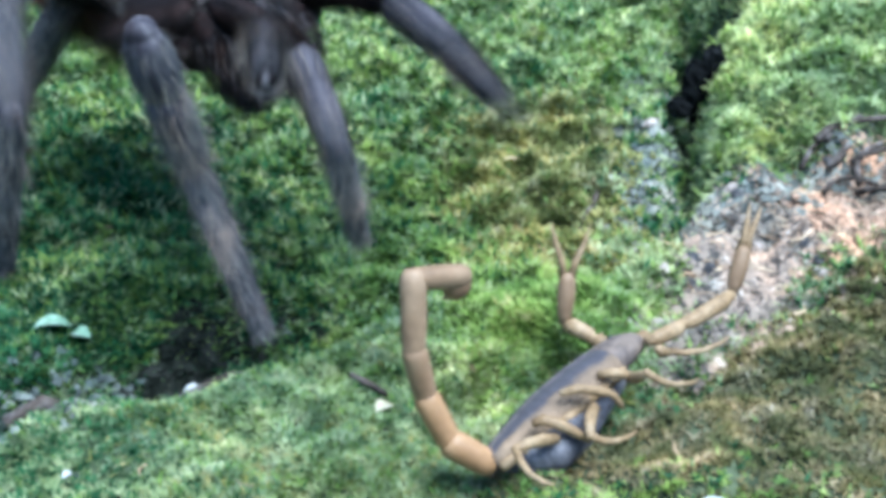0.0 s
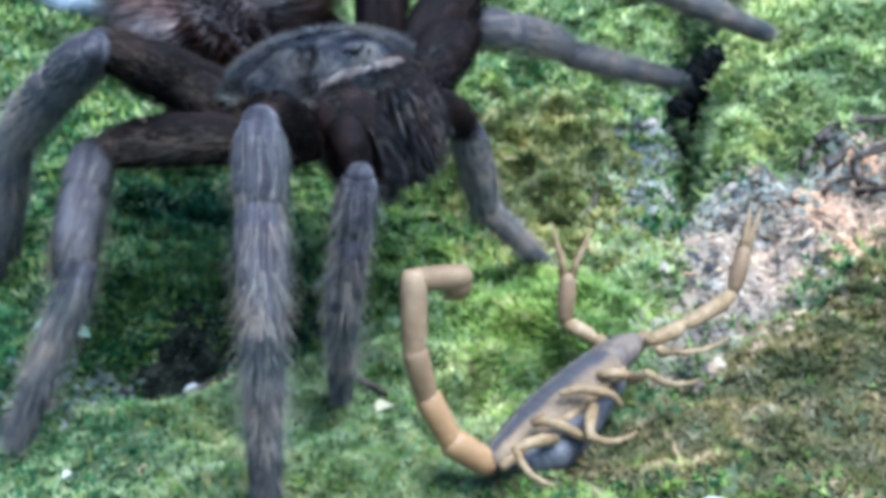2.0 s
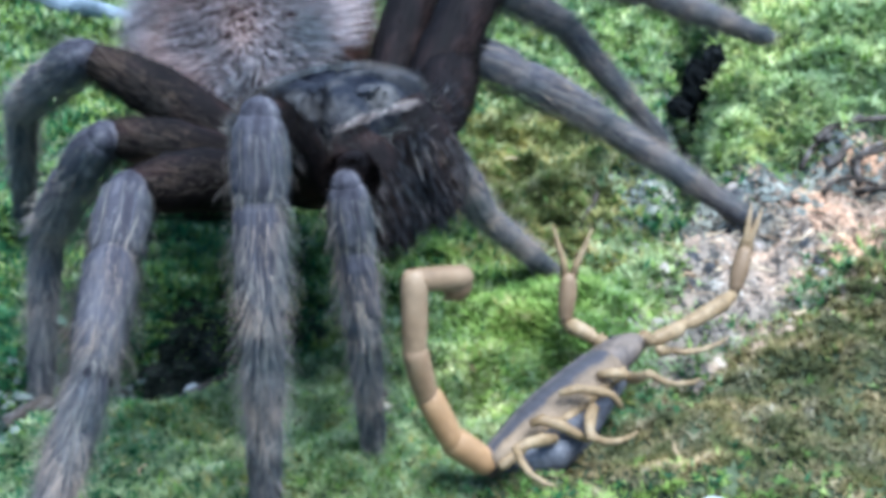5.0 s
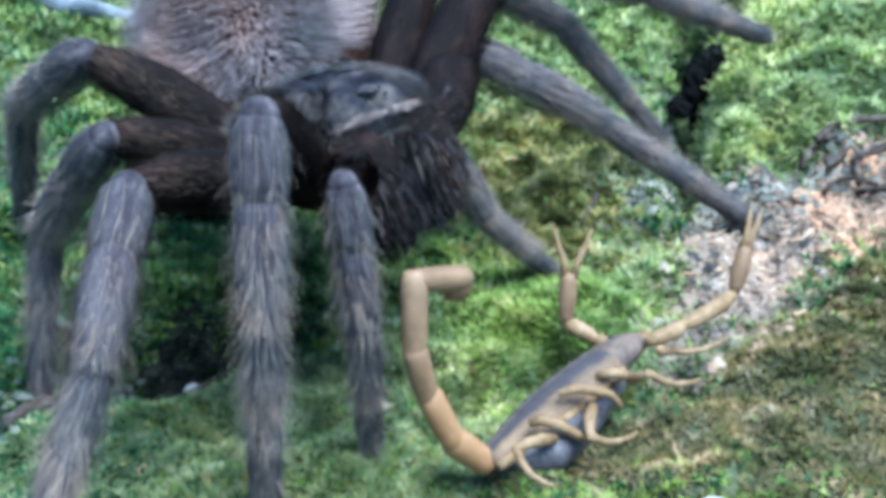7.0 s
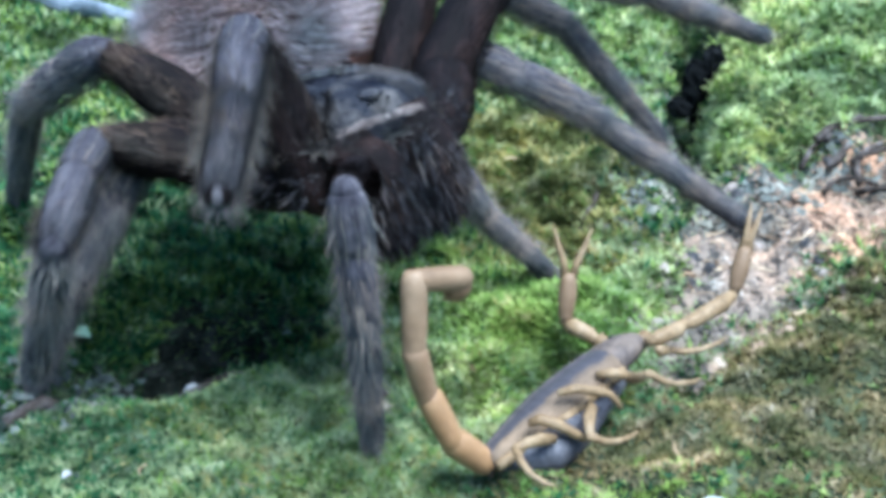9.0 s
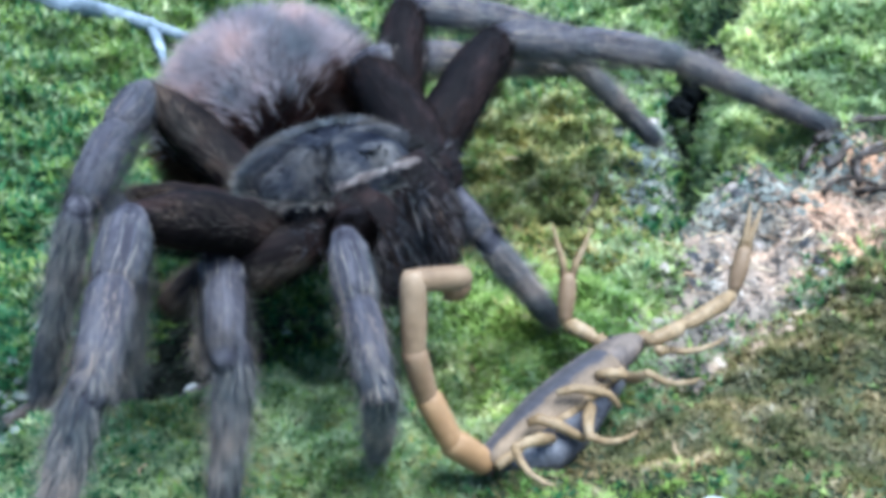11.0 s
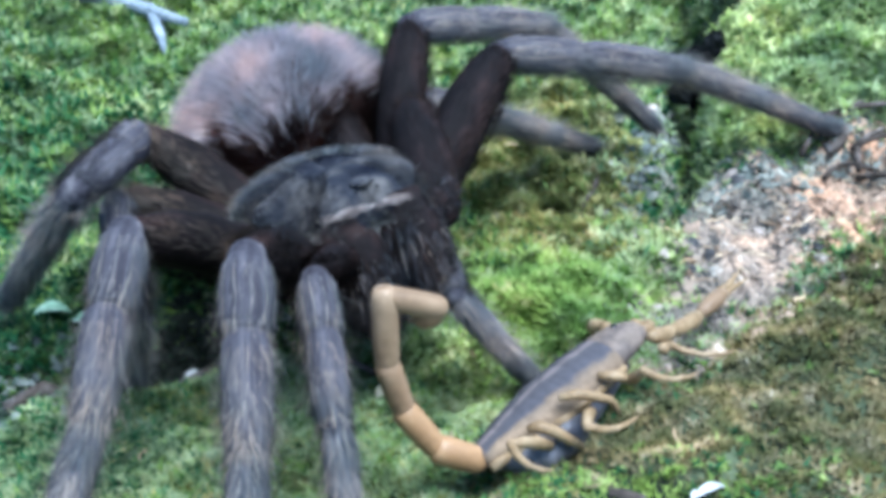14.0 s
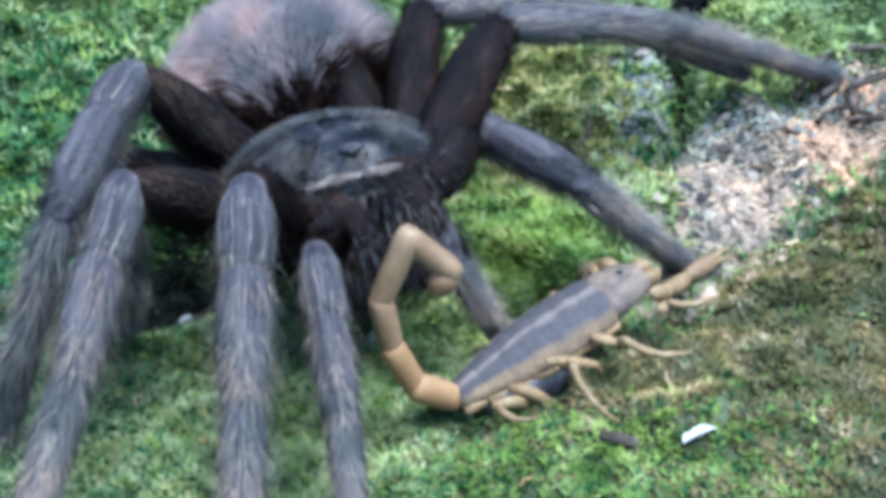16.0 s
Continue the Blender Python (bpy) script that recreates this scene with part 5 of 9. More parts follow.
    walk(limbs["leg_right_one"]["femur"], [(0, pose(.00749, -.00699, .00047, -147.3, 1.7, 134.1)), (0.15, pose(.00739, -.00715, -.00020, -176.4, 10.5, 150.3)), (0.3, pose(.00719, -.00749, -.00165, -144.2, 19.5, 163.9)),
        (0.45, pose(.00700, -.00780, -.00300, -141.4, 20.9, 165.1)), (0.6, pose(.00700, -.00780, -.00300, -18, -10, -17.8)), (0.75, pose(.00700, -.00780, -.00300, -19.3, -15.5, -19.7)),
        (1.2, pose(.00700, -.00780, -.00300, -18.2, -19, -27)), (1.5, pose(.00700, -.00780, -.00300, -18.9, -23.5, -27.2)), (2.1, pose(.00700, -.00780, -.00300, -17.8, -28, -32.8)),
        (2.4, pose(.00700, -.00780, -.00300, -17.8, -34.2, -34.7)), (3, pose(.00700, -.00780, -.00300, -16.9, -40.4, -38.7)), (3.9, pose(.00700, -.00780, -.00300, -18.8, -45.6, -35.8)),
        (8.4, pose(.00700, -.00780, -.00300, -19.3, -46.8, -35.5)), (8.6, pose(.00700, -.00780, -.00300, -24.7, -54, -35.9)), (8.7, pose(.00700, -.00780, -.00300, 72.1, -27.6, 164.5)),
        (8.8, pose(.00700, -.00780, -.00300, 94.4, -36.7, 162.8)), (8.9, pose(.00700, -.00780, -.00300, 130, -44.6, 162.1)), (9, pose(.00700, -.00780, -.00300, 141.6, -58, 163.7)),
        (9.1, pose(.00700, -.00780, -.00300, 149.4, -70.1, 159.7)), (9.2, pose(.00700, -.00780, -.00300, 160.2, -75.4, 150.6)), (9.6, pose(.00700, -.00780, -.00300, 145.7, -41.6, 161.3)),
        (10.2, pose(.00700, -.00780, -.00300, 75.9, -13.1, 167.6)), (10.8, pose(.00700, -.00780, -.00300, -48.7, 4.9, -172.5)), (11.3, pose(.00700, -.00780, -.00300, -14.6, -13.5, -49.1)),
        (11.5, pose(.00700, -.00780, -.00300, -14.7, -15.6, -48.7)), (12, pose(.00700, -.00780, -.00300, -15, -20.6, -48.9)), (12.5, pose(.00700, -.00780, -.00300, -15.5, -24.1, -47.1)),
        (13, pose(.00700, -.00780, -.00300, -16.2, -27.1, -43.4)), (13.5, pose(.00700, -.00780, -.00300, -17, -29.7, -38.2)), (14, pose(.00700, -.00780, -.00300, -17.9, -32.7, -30.9)),
        (14.5, pose(.00700, -.00780, -.00300, -18.9, -36.2, -22.8)), (15, pose(.00700, -.00780, -.00300, -19.9, -39.7, -18.7)), (15.5, pose(.00700, -.00780, -.00300, -20.4, -41.2, -16.4)),
        (16, pose(.00700, -.00780, -.00300, -19.8, -39.3, -15))])
    walk(limbs["leg_right_one"]["tibia"], [(0, pose(-.00400, .00485, -.00002, -21.6, 9.3, -16.6)), (0.15, pose(-.00670, .00090, -.00319, -23.5, 15.3, -21.1)), (0.3, pose(-.00776, -.00318, -.00715, 0.7, 20.2, -26.5)),
        (0.45, pose(-.00789, -.00383, -.00890, 7.7, 30.5, -31.1)), (0.6, pose(.02247, -.01276, -.00014, -12.3, 25, -29.2)), (0.75, pose(.02196, -.01317, .00142, -70.5, 73, -105.6)),
        (0.9, pose(.02162, -.01393, .00156, -30.1, 65.1, -63.2)), (1.2, pose(.02090, -.01487, .00238, -20.3, 57.6, -53.4)), (1.5, pose(.02046, -.01472, .00357, -23.6, 59.6, -58.6)),
        (2.1, pose(.01924, -.01570, .00475, -18.4, 55.5, -54.9)), (2.4, pose(.01822, -.01558, .00627, -21.7, 59.7, -61.4)), (3, pose(.01680, -.01566, .00770, -23.2, 61.7, -66.4)),
        (3.6, pose(.01639, -.01486, .00859, -26.1, 63.4, -70.2)), (4.2, pose(.01637, -.01438, .00888, -30.5, 65.4, -75.1)), (8.4, pose(.01620, -.01436, .00903, -31.2, 65.8, -76.4)),
        (8.6, pose(.01485, -.01348, .01036, -81.4, 69.7, -137.8)), (8.7, pose(-.00709, -.00388, .00464, 53.3, 39.7, -47.8)), (8.8, pose(-.00564, -.00388, .00686, 37.9, 33.1, -46.1)),
        (8.9, pose(-.00417, -.00419, .00859, 2.7, 16.7, -39)), (9, pose(-.00140, -.00534, .01099, -12.5, 3.9, -33.4)), (9.1, pose(.00173, -.00585, .01251, -16.9, -3.7, -30.7)),
        (9.2, pose(.00337, -.00575, .01296, -20.4, -12.6, -28.4)), (9.6, pose(-.00469, -.00385, .00796, -21.5, -6.8, -29.3)), (10.2, pose(-.00870, -.00436, .00073, -16.5, -1.1, -33.5)),
        (10.8, pose(-.00930, -.00993, -.00442, -29.5, -3.6, -22.4)), (11.3, pose(.01750, -.01993, .00085, -16.9, 25.6, -34.3)), (11.5, pose(.01749, -.01973, .00145, -16.9, 26, -34.5)),
        (12, pose(.01715, -.01944, .00282, -17.4, 28.9, -36.1)), (12.5, pose(.01725, -.01884, .00373, -18, 32.1, -38.5)), (13, pose(.01767, -.01790, .00451, -18.8, 35.4, -39.3)),
        (13.5, pose(.01828, -.01666, .00516, -19.4, 38.2, -38.7)), (14, pose(.01892, -.01494, .00591, -20.3, 41.3, -37.1)), (14.5, pose(.01927, -.01296, .00675, -20.6, 42.8, -34.6)),
        (15, pose(.01903, -.01187, .00754, -19.8, 40.8, -31.5)), (15.5, pose(.01890, -.01131, .00788, -20, 41.7, -31)), (16, pose(.01934, -.01111, .00745, -20.4, 42.7, -32))])
    walk(limbs["leg_right_one"]["tarsus"], [(0, pose(.01208, .00005, -.00278, -11.5, 0.7, -20.4)), (0.15, pose(.00860, -.00502, -.00767, -18.1, 6.7, -21.7)), (0.3, pose(.00652, -.01030, -.01302, -101.7, 60.1, -167.3)),
        (0.45, pose(.00465, -.01140, -.01752, -75.5, 70.2, -142.5)), (0.6, pose(.03593, -.02029, -.00731, -124.3, 66, -158.6)), (0.75, pose(.02063, -.01795, -.01484, -98.4, 71.5, -134.5)),
        (0.9, pose(.02485, -.02033, -.01386, -106.3, 69.7, -143.6)), (1.2, pose(.02633, -.02218, -.01198, -102.4, 70, -141.6)), (1.5, pose(.02494, -.02206, -.01110, -99.5, 70, -139.7)),
        (1.8, pose(.02491, -.02293, -.01015, -95, 70.7, -136.5)), (1.95, pose(.02503, -.02335, -.00969, -92.5, 71.1, -134.6)), (2.1, pose(.02478, -.02359, -.00925, -90.1, 71.3, -132.7)),
        (2.4, pose(.02232, -.02310, -.00842, -86.3, 71.6, -130.9)), (2.7, pose(.02098, -.02309, -.00780, -84.2, 71.6, -130.4)), (3, pose(.02002, -.02304, -.00728, -82.3, 71.7, -129.7)),
        (3.6, pose(.01897, -.02202, -.00661, -80.7, 71.6, -128.4)), (4.2, pose(.01819, -.02122, -.00658, -80.7, 71.7, -128.4)), (8.4, pose(.01783, -.02113, -.00648, -79.3, 71.7, -127.4)),
        (8.6, pose(.01048, -.01744, -.00559, -63.4, 72.2, -119.2)), (8.7, pose(.00170, -.01359, -.00620, -0.2, 70.7, -112.9)), (8.8, pose(.00424, -.01414, -.00242, -38.6, 66.9, -144.4)),
        (8.9, pose(.00848, -.01443, .00371, -9.3, 4.8, -32.5)), (9, pose(.01275, -.01468, .00982, -16.7, -2.2, -30.8)), (9.1, pose(.01631, -.01452, .01360, -19.2, -7.3, -28)),
        (9.2, pose(.01796, -.01365, .01666, -21, -11.4, -25.6)), (9.6, pose(.01004, -.01210, .00997, -23.5, -7.3, -26)), (10.2, pose(.00547, -.01374, .00107, -1.2, 4.3, -26.8)),
        (10.8, pose(.00638, -.01641, -.00336, -67.1, 66.1, -161)), (11.3, pose(.03017, -.02857, -.00649, -22, 45.6, -49.5)), (11.5, pose(.03008, -.02839, -.00601, -20.2, 40.5, -45.7)),
        (12, pose(.02917, -.02822, -.00539, -18.5, 34.4, -42.3)), (12.5, pose(.02853, -.02780, -.00530, -18.7, 35, -42.9)), (13, pose(.02839, -.02668, -.00534, -18.4, 33.8, -41)),
        (13.5, pose(.02871, -.02501, -.00534, -18.7, 35.1, -39.1)), (14, pose(.02910, -.02265, -.00530, -19.7, 39.2, -37.7)), (14.5, pose(.02954, -.02004, -.00481, -22.8, 47.8, -40.2)),
        (15, pose(.03000, -.01859, -.00358, -24, 50.4, -40.8)), (15.5, pose(.02978, -.01786, -.00343, -23.9, 50.3, -39.7)), (16, pose(.02993, -.01773, -.00409, -21.9, 46.4, -35.3))])
    walk(limbs["leg_right_two"]["femur"], [(0, pose(.00229, -.00869, .00047, -20, -7.2, -16.7)), (0.15, pose(.00219, -.00885, -.00020, -16.6, 2.1, 175.6)), (0.3, pose(.00199, -.00919, -.00165, 16.2, -11.2, 178.7)),
        (0.45, pose(.00180, -.00950, -.00300, 22.4, -11.3, 177.3)), (0.6, pose(.00180, -.00950, -.00300, 35.2, -17.1, 177.2)), (0.75, pose(.00180, -.00950, -.00300, 51.7, -22.3, 178.1)),
        (0.9, pose(.00180, -.00950, -.00300, 67.1, -27, 178.8)), (1.05, pose(.00180, -.00950, -.00300, 62.3, -29.2, -172.3)), (1.2, pose(.00180, -.00950, -.00300, 51.4, -30.8, -163.6)),
        (1.35, pose(.00180, -.00950, -.00300, 50.3, -25.2, -171.2)), (1.5, pose(.00180, -.00950, -.00300, 47, -19.7, -178.1)), (1.65, pose(.00180, -.00950, -.00300, 22.7, -14.7, -169.2)),
        (1.8, pose(.00180, -.00950, -.00300, 6.3, -10.8, -158.3)), (1.95, pose(.00180, -.00950, -.00300, -7.5, -4.9, -148.8)), (2.1, pose(.00180, -.00950, -.00300, -5.6, -10.9, -111.9)),
        (2.25, pose(.00180, -.00950, -.00300, -13, -26.5, -66.2)), (2.4, pose(.00180, -.00950, -.00300, -12.8, -22.9, -66.1)), (3, pose(.00180, -.00950, -.00300, -12.2, -23.7, -69.5)),
        (3.9, pose(.00180, -.00950, -.00300, -12.9, -27, -67)), (4.2, pose(.00180, -.00950, -.00300, -13.1, -27.5, -66)), (8.2, pose(.00180, -.00950, -.00300, -13.1, -27.5, -65.9)),
        (8.4, pose(.00180, -.00950, -.00300, -13, -27.5, -66.4)), (8.6, pose(.00180, -.00950, -.00300, -1.7, -9.6, -140.4)), (8.8, pose(.00180, -.00950, -.00300, 0.3, -10.3, -144.5)),
        (8.9, pose(.00180, -.00950, -.00300, 6.2, -9, -165.2)), (9, pose(.00180, -.00950, -.00300, 19.3, -13.9, -169.1)), (9.1, pose(.00180, -.00950, -.00300, 28.6, -14.9, -176.6)),
        (9.2, pose(.00180, -.00950, -.00300, 41.3, -16.4, 176.2)), (9.6, pose(.00180, -.00950, -.00300, 26.2, -13.1, -178.3)), (10.2, pose(.00180, -.00950, -.00300, 13, -13.4, -160.7)),
        (10.8, pose(.00180, -.00950, -.00300, -7.9, -38.3, -69.4)), (11.3, pose(.00180, -.00950, -.00300, -13.1, -30.1, -67)), (11.5, pose(.00180, -.00950, -.00300, -13.2, -31.7, -67.2)),
        (12, pose(.00180, -.00950, -.00300, -13.5, -34.8, -67.5)), (12.5, pose(.00180, -.00950, -.00300, -13.4, -36.4, -68.6)), (13, pose(.00180, -.00950, -.00300, -13.5, -37.7, -69.2)),
        (13.5, pose(.00180, -.00950, -.00300, -13.9, -38.1, -67.2)), (14, pose(.00180, -.00950, -.00300, -15.2, -38.8, -61.6)), (14.5, pose(.00180, -.00950, -.00300, -16.6, -39.9, -54.6)),
        (15, pose(.00180, -.00950, -.00300, -17.4, -42.1, -52.3)), (15.5, pose(.00180, -.00950, -.00300, -17.7, -42.3, -51.1)), (16, pose(.00180, -.00950, -.00300, -17.5, -40.1, -49.6))])
    walk(limbs["leg_right_two"]["tibia"], [(0, pose(.01987, -.01397, .00279, -144.2, 66.6, 168.2)), (0.15, pose(-.01624, -.00742, -.00087, 104.7, 72.7, -10.2)), (0.3, pose(-.01615, -.00878, .00195, 127.4, 72.7, -7.7)),
        (0.45, pose(-.01632, -.00864, .00061, 116.6, 30.4, -16.4)), (0.6, pose(-.01586, -.00863, .00244, 100, 38.5, -20.9)), (0.75, pose(-.01531, -.00892, .00402, 72, 30.9, -23.2)),
        (0.9, pose(-.01467, -.00915, .00541, 36.9, 25.6, -26.1)), (1.05, pose(-.01421, -.01165, .00601, -8.6, 10, -26.5)), (1.2, pose(-.01344, -.01399, .00647, -28.9, -3.4, -27.7)),
        (1.35, pose(-.01474, -.01205, .00488, -28.9, -6.9, -37)), (1.5, pose(-.01561, -.01009, .00324, -27.3, -10.4, -47.9)), (1.65, pose(-.01578, -.01286, .00169, -21.1, -2.5, -44.6)),
        (1.8, pose(-.01508, -.01621, .00048, -13.6, 5.9, -40.9)), (1.95, pose(-.01396, -.01906, -.00143, -7, 13.8, -38)), (2.1, pose(-.00497, -.02635, .00050, -0.9, 27.1, -28.1)),
        (2.25, pose(.00849, -.02465, .00525, -53.6, 48.5, -67.9)), (2.4, pose(.00871, -.02508, .00420, -18.5, 35, -50.9)), (3, pose(.00774, -.02536, .00443, -16.9, 26, -44.7)),
        (3.9, pose(.00823, -.02468, .00539, -16.8, 25.8, -45.2)), (4.2, pose(.00848, -.02450, .00553, -16.9, 26, -45.4)), (8.2, pose(.00850, -.02449, .00554, -16.7, 24.9, -44.9)),
        (8.4, pose(.00836, -.02454, .00554, -16.6, 23.8, -43.5)), (8.6, pose(-.01226, -.02112, .00010, -5.4, 17.8, -31.8)), (8.8, pose(-.01301, -.02008, .00030, -4.5, 18, -35.3)),
        (8.9, pose(-.01587, -.01416, -.00011, 2, 38.3, -80.7)), (9, pose(-.01584, -.01288, .00145, 0.6, 35.2, -84.3)), (9.1, pose(-.01605, -.01055, .00176, -1.5, 27.6, -89.8)),
        (9.2, pose(-.01590, -.00833, .00224, -2.5, 19.7, -94.3)), (9.6, pose(-.01621, -.01003, .00119, -3.3, 23.6, -91.5)), (10.2, pose(-.01518, -.01546, .00130, -14.5, 5.7, -43.4)),
        (10.8, pose(.00692, -.02309, .00846, -12.3, 16.3, -39.8)), (11.3, pose(.00806, -.02422, .00629, -17.6, 31.2, -50)), (11.5, pose(.00791, -.02400, .00672, -17.6, 31.2, -50.1)),
        (12, pose(.00760, -.02355, .00755, -17.8, 32.4, -52.4)), (12.5, pose(.00722, -.02338, .00797, -17.6, 32, -52.6)), (13, pose(.00700, -.02319, .00831, -19.1, 38.5, -56)),
        (13.5, pose(.00743, -.02293, .00841, -21.7, 46.4, -61.3)), (14, pose(.00865, -.02218, .00860, -19.8, 39.3, -48.4)), (14.5, pose(.01001, -.02107, .00887, -18.3, 33.5, -39.4)),
        (15, pose(.01019, -.02037, .00940, -18.2, 32.9, -37.6)), (15.5, pose(.01038, -.02015, .00946, -18.1, 32.4, -37.4)), (16, pose(.01098, -.02028, .00891, -18.1, 32.6, -38.2))])
    walk(limbs["leg_right_two"]["tarsus"], [(0, pose(.01307, -.01255, -.01327, 39.8, 76.2, -5.4)), (0.15, pose(-.01112, -.00834, -.01758, 103.2, 64.5, -6.7)), (0.3, pose(-.01100, -.00947, -.01476, 135.6, 64.7, -7)),
        (0.45, pose(-.00185, -.01290, -.00826, 104.9, 64.5, -8.1)), (0.6, pose(-.00306, -.01351, -.00845, -34.5, 89, -146.8)), (0.75, pose(-.00151, -.01484, -.00497, -63.8, 71, -170.2)),
        (0.9, pose(-.00051, -.01610, -.00217, 17.9, 16.1, -23.7)), (1.05, pose(.00121, -.01935, .00296, -9.3, 8.6, -27.4)), (1.2, pose(.00202, -.02211, .00750, -17.3, 2.7, -31.1)),
        (1.35, pose(-.00087, -.02251, .00698, -16, 1.6, -39.1)), (1.5, pose(-.00406, -.02285, .00639, -14.4, 0.8, -47.5)), (1.65, pose(-.00334, -.02514, .00246, -13.7, 3.4, -42.5)),
        (1.8, pose(-.00192, -.02760, -.00131, -41.1, 40.7, -140.3)), (1.95, pose(-.00056, -.02951, -.00562, -25.3, 47.9, -114.8)), (2.1, pose(.00877, -.03368, -.00748, -44, 47.8, -118.8)),
        (2.25, pose(.01284, -.03538, -.00786, -65.1, 47.5, -82.1)), (2.4, pose(.01775, -.03621, -.00583, -65.7, 47.8, -83.4)), (3, pose(.01893, -.03643, -.00323, -65.6, 47.7, -84.8)),
        (3.9, pose(.01934, -.03585, -.00224, -66.1, 48, -85.7)), (4.2, pose(.01953, -.03569, -.00213, -65.8, 47.8, -85.4)), (8.2, pose(.01974, -.03568, -.00184, -65.4, 47.6, -84.8)),
        (8.4, pose(.01998, -.03556, -.00153, -65.8, 47.8, -85.4)), (8.6, pose(.00190, -.02990, -.00526, -19.6, 48.4, -103.4)), (8.8, pose(.00058, -.02969, -.00510, -23.1, 50.3, -109.7)),
        (8.9, pose(-.01366, -.02771, -.01096, -25, 52.2, -125.8)), (9, pose(-.01442, -.02712, -.00862, -32.1, 48.9, -136.3)), (9.1, pose(-.01599, -.02606, -.00634, -16.6, 56.3, -121.4)),
        (9.2, pose(-.01713, -.02476, -.00367, 17.4, 58.1, -86.8)), (9.6, pose(-.01664, -.02606, -.00582, 1.3, 60.3, -101.9)), (10.2, pose(-.00252, -.02741, -.00045, 1.9, 54.6, -89.2)),
        (10.8, pose(.01983, -.03383, .00354, -79.5, 56.7, -143.8)), (11.3, pose(.01768, -.03569, -.00277, -18.2, 39, -65.8)), (11.5, pose(.01752, -.03548, -.00234, -18.2, 38.9, -65.7)),
        (12, pose(.01662, -.03525, -.00183, -18.1, 38.5, -65.5)), (12.5, pose(.01624, -.03517, -.00130, -17, 29.9, -55.1)), (13, pose(.01467, -.03454, -.00258, -16.9, 28, -51.9)),
        (13.5, pose(.01323, -.03352, -.00426, -16.6, 24.6, -45.9)), (14, pose(.01764, -.03231, -.00248, -17.9, 32.6, -49.9)), (14.5, pose(.02129, -.03033, -.00079, -19.9, 41.1, -57.2)),
        (15, pose(.02183, -.02934, -.00011, -20.6, 43.5, -59.3)), (15.5, pose(.02212, -.02911, .00008, -20.9, 44.3, -59.7)), (16, pose(.02256, -.02941, -.00051, -20.3, 41.7, -54.4))])
    walk(limbs["leg_right_three"]["femur"], [(0, pose(-.00351, -.00799, .00047, 15.2, -14.5, -174.5)), (.3, pose(-.00381, -.00849, -.00165, 14.6, -17, -170)), (.45, pose(-.004, -.0088, -.003, 19.2, -31.1, -167.1)),
        (.75, pose(-.004, -.0088, -.003, 16.4, -39.1, -157.1)), (.9, pose(-.004, -.0088, -.003, 13.4, -43.4, -150)), (1.2, pose(-.004, -.0088, -.003, 6.1, -47.5, -136.7)),
        (1.65, pose(-.004, -.0088, -.003, 1.9, -49.7, -129.5)), (2.1, pose(-.004, -.0088, -.003, -1.7, -48.8, -123)), (2.4, pose(-.004, -.0088, -.003, -3, -48.5, -121.8)),
        (2.7, pose(-.004, -.0088, -.003, 17.1, -44.8, -128.1)), (3, pose(-.004, -.0088, -.003, 12.4, -44.2, -120.9)), (3.3, pose(-.004, -.0088, -.003, 16.9, -26.3, -148.8)),
        (3.6, pose(-.004, -.0088, -.003, -14.7, -33, -94.9)), (3.9, pose(-.004, -.0088, -.003, -20.4, -36.3, -87)), (4.2, pose(-.004, -.0088, -.003, -24.3, -38.4, -82.1)),
        (8.8, pose(-.004, -.0088, -.003, -25.4, -38.6, -80.8)), (8.9, pose(-.004, -.0088, -.003, -29.3, -39.1, -75.4)), (9, pose(-.004, -.0088, -.003, 11.1, -23.8, -138.3)),
        (9.1, pose(-.004, -.0088, -.003, -30.9, -39.3, -72.6)), (9.2, pose(-.004, -.0088, -.003, 11, -16.2, -153)), (10.8, pose(-.004, -.0088, -.003, 5.4, -13.2, -145.2)),
        (11.3, pose(-.004, -.0088, -.003, 3.8, -11.9, -143.5)), (12.2, pose(-.004, -.0088, -.003, 10.7, -18.8, -145.5)), (12.85, pose(-.004, -.0088, -.003, 13.3, -21.6, -145.3)),
        (13.45, pose(-.004, -.0088, -.003, 12.4, -21.6, -143.1)), (13.6, pose(-.004, -.0088, -.003, 11.7, -20.8, -143.2)), (13.9, pose(-.004, -.0088, -.003, 12.9, -23.7, -140.1)),
        (14.35, pose(-.004, -.0088, -.003, 13.6, -26.8, -135.9)), (14.5, pose(-.004, -.0088, -.003, 14.5, -28.1, -135.4)), (15.25, pose(-.004, -.0088, -.003, 14.8, -27.8, -136.1)),
        (15.4, pose(-.004, -.0088, -.003, 14.1, -27.2, -135.8)), (15.55, pose(-.004, -.0088, -.003, 14.3, -29.7, -132.1)), (15.7, pose(-.004, -.0088, -.003, 13.7, -30.4, -130)),
        (15.85, pose(-.004, -.0088, -.003, 11.5, -27.2, -130.2)), (16, pose(-.004, -.0088, -.003, 9, -24.7, -128.9))])
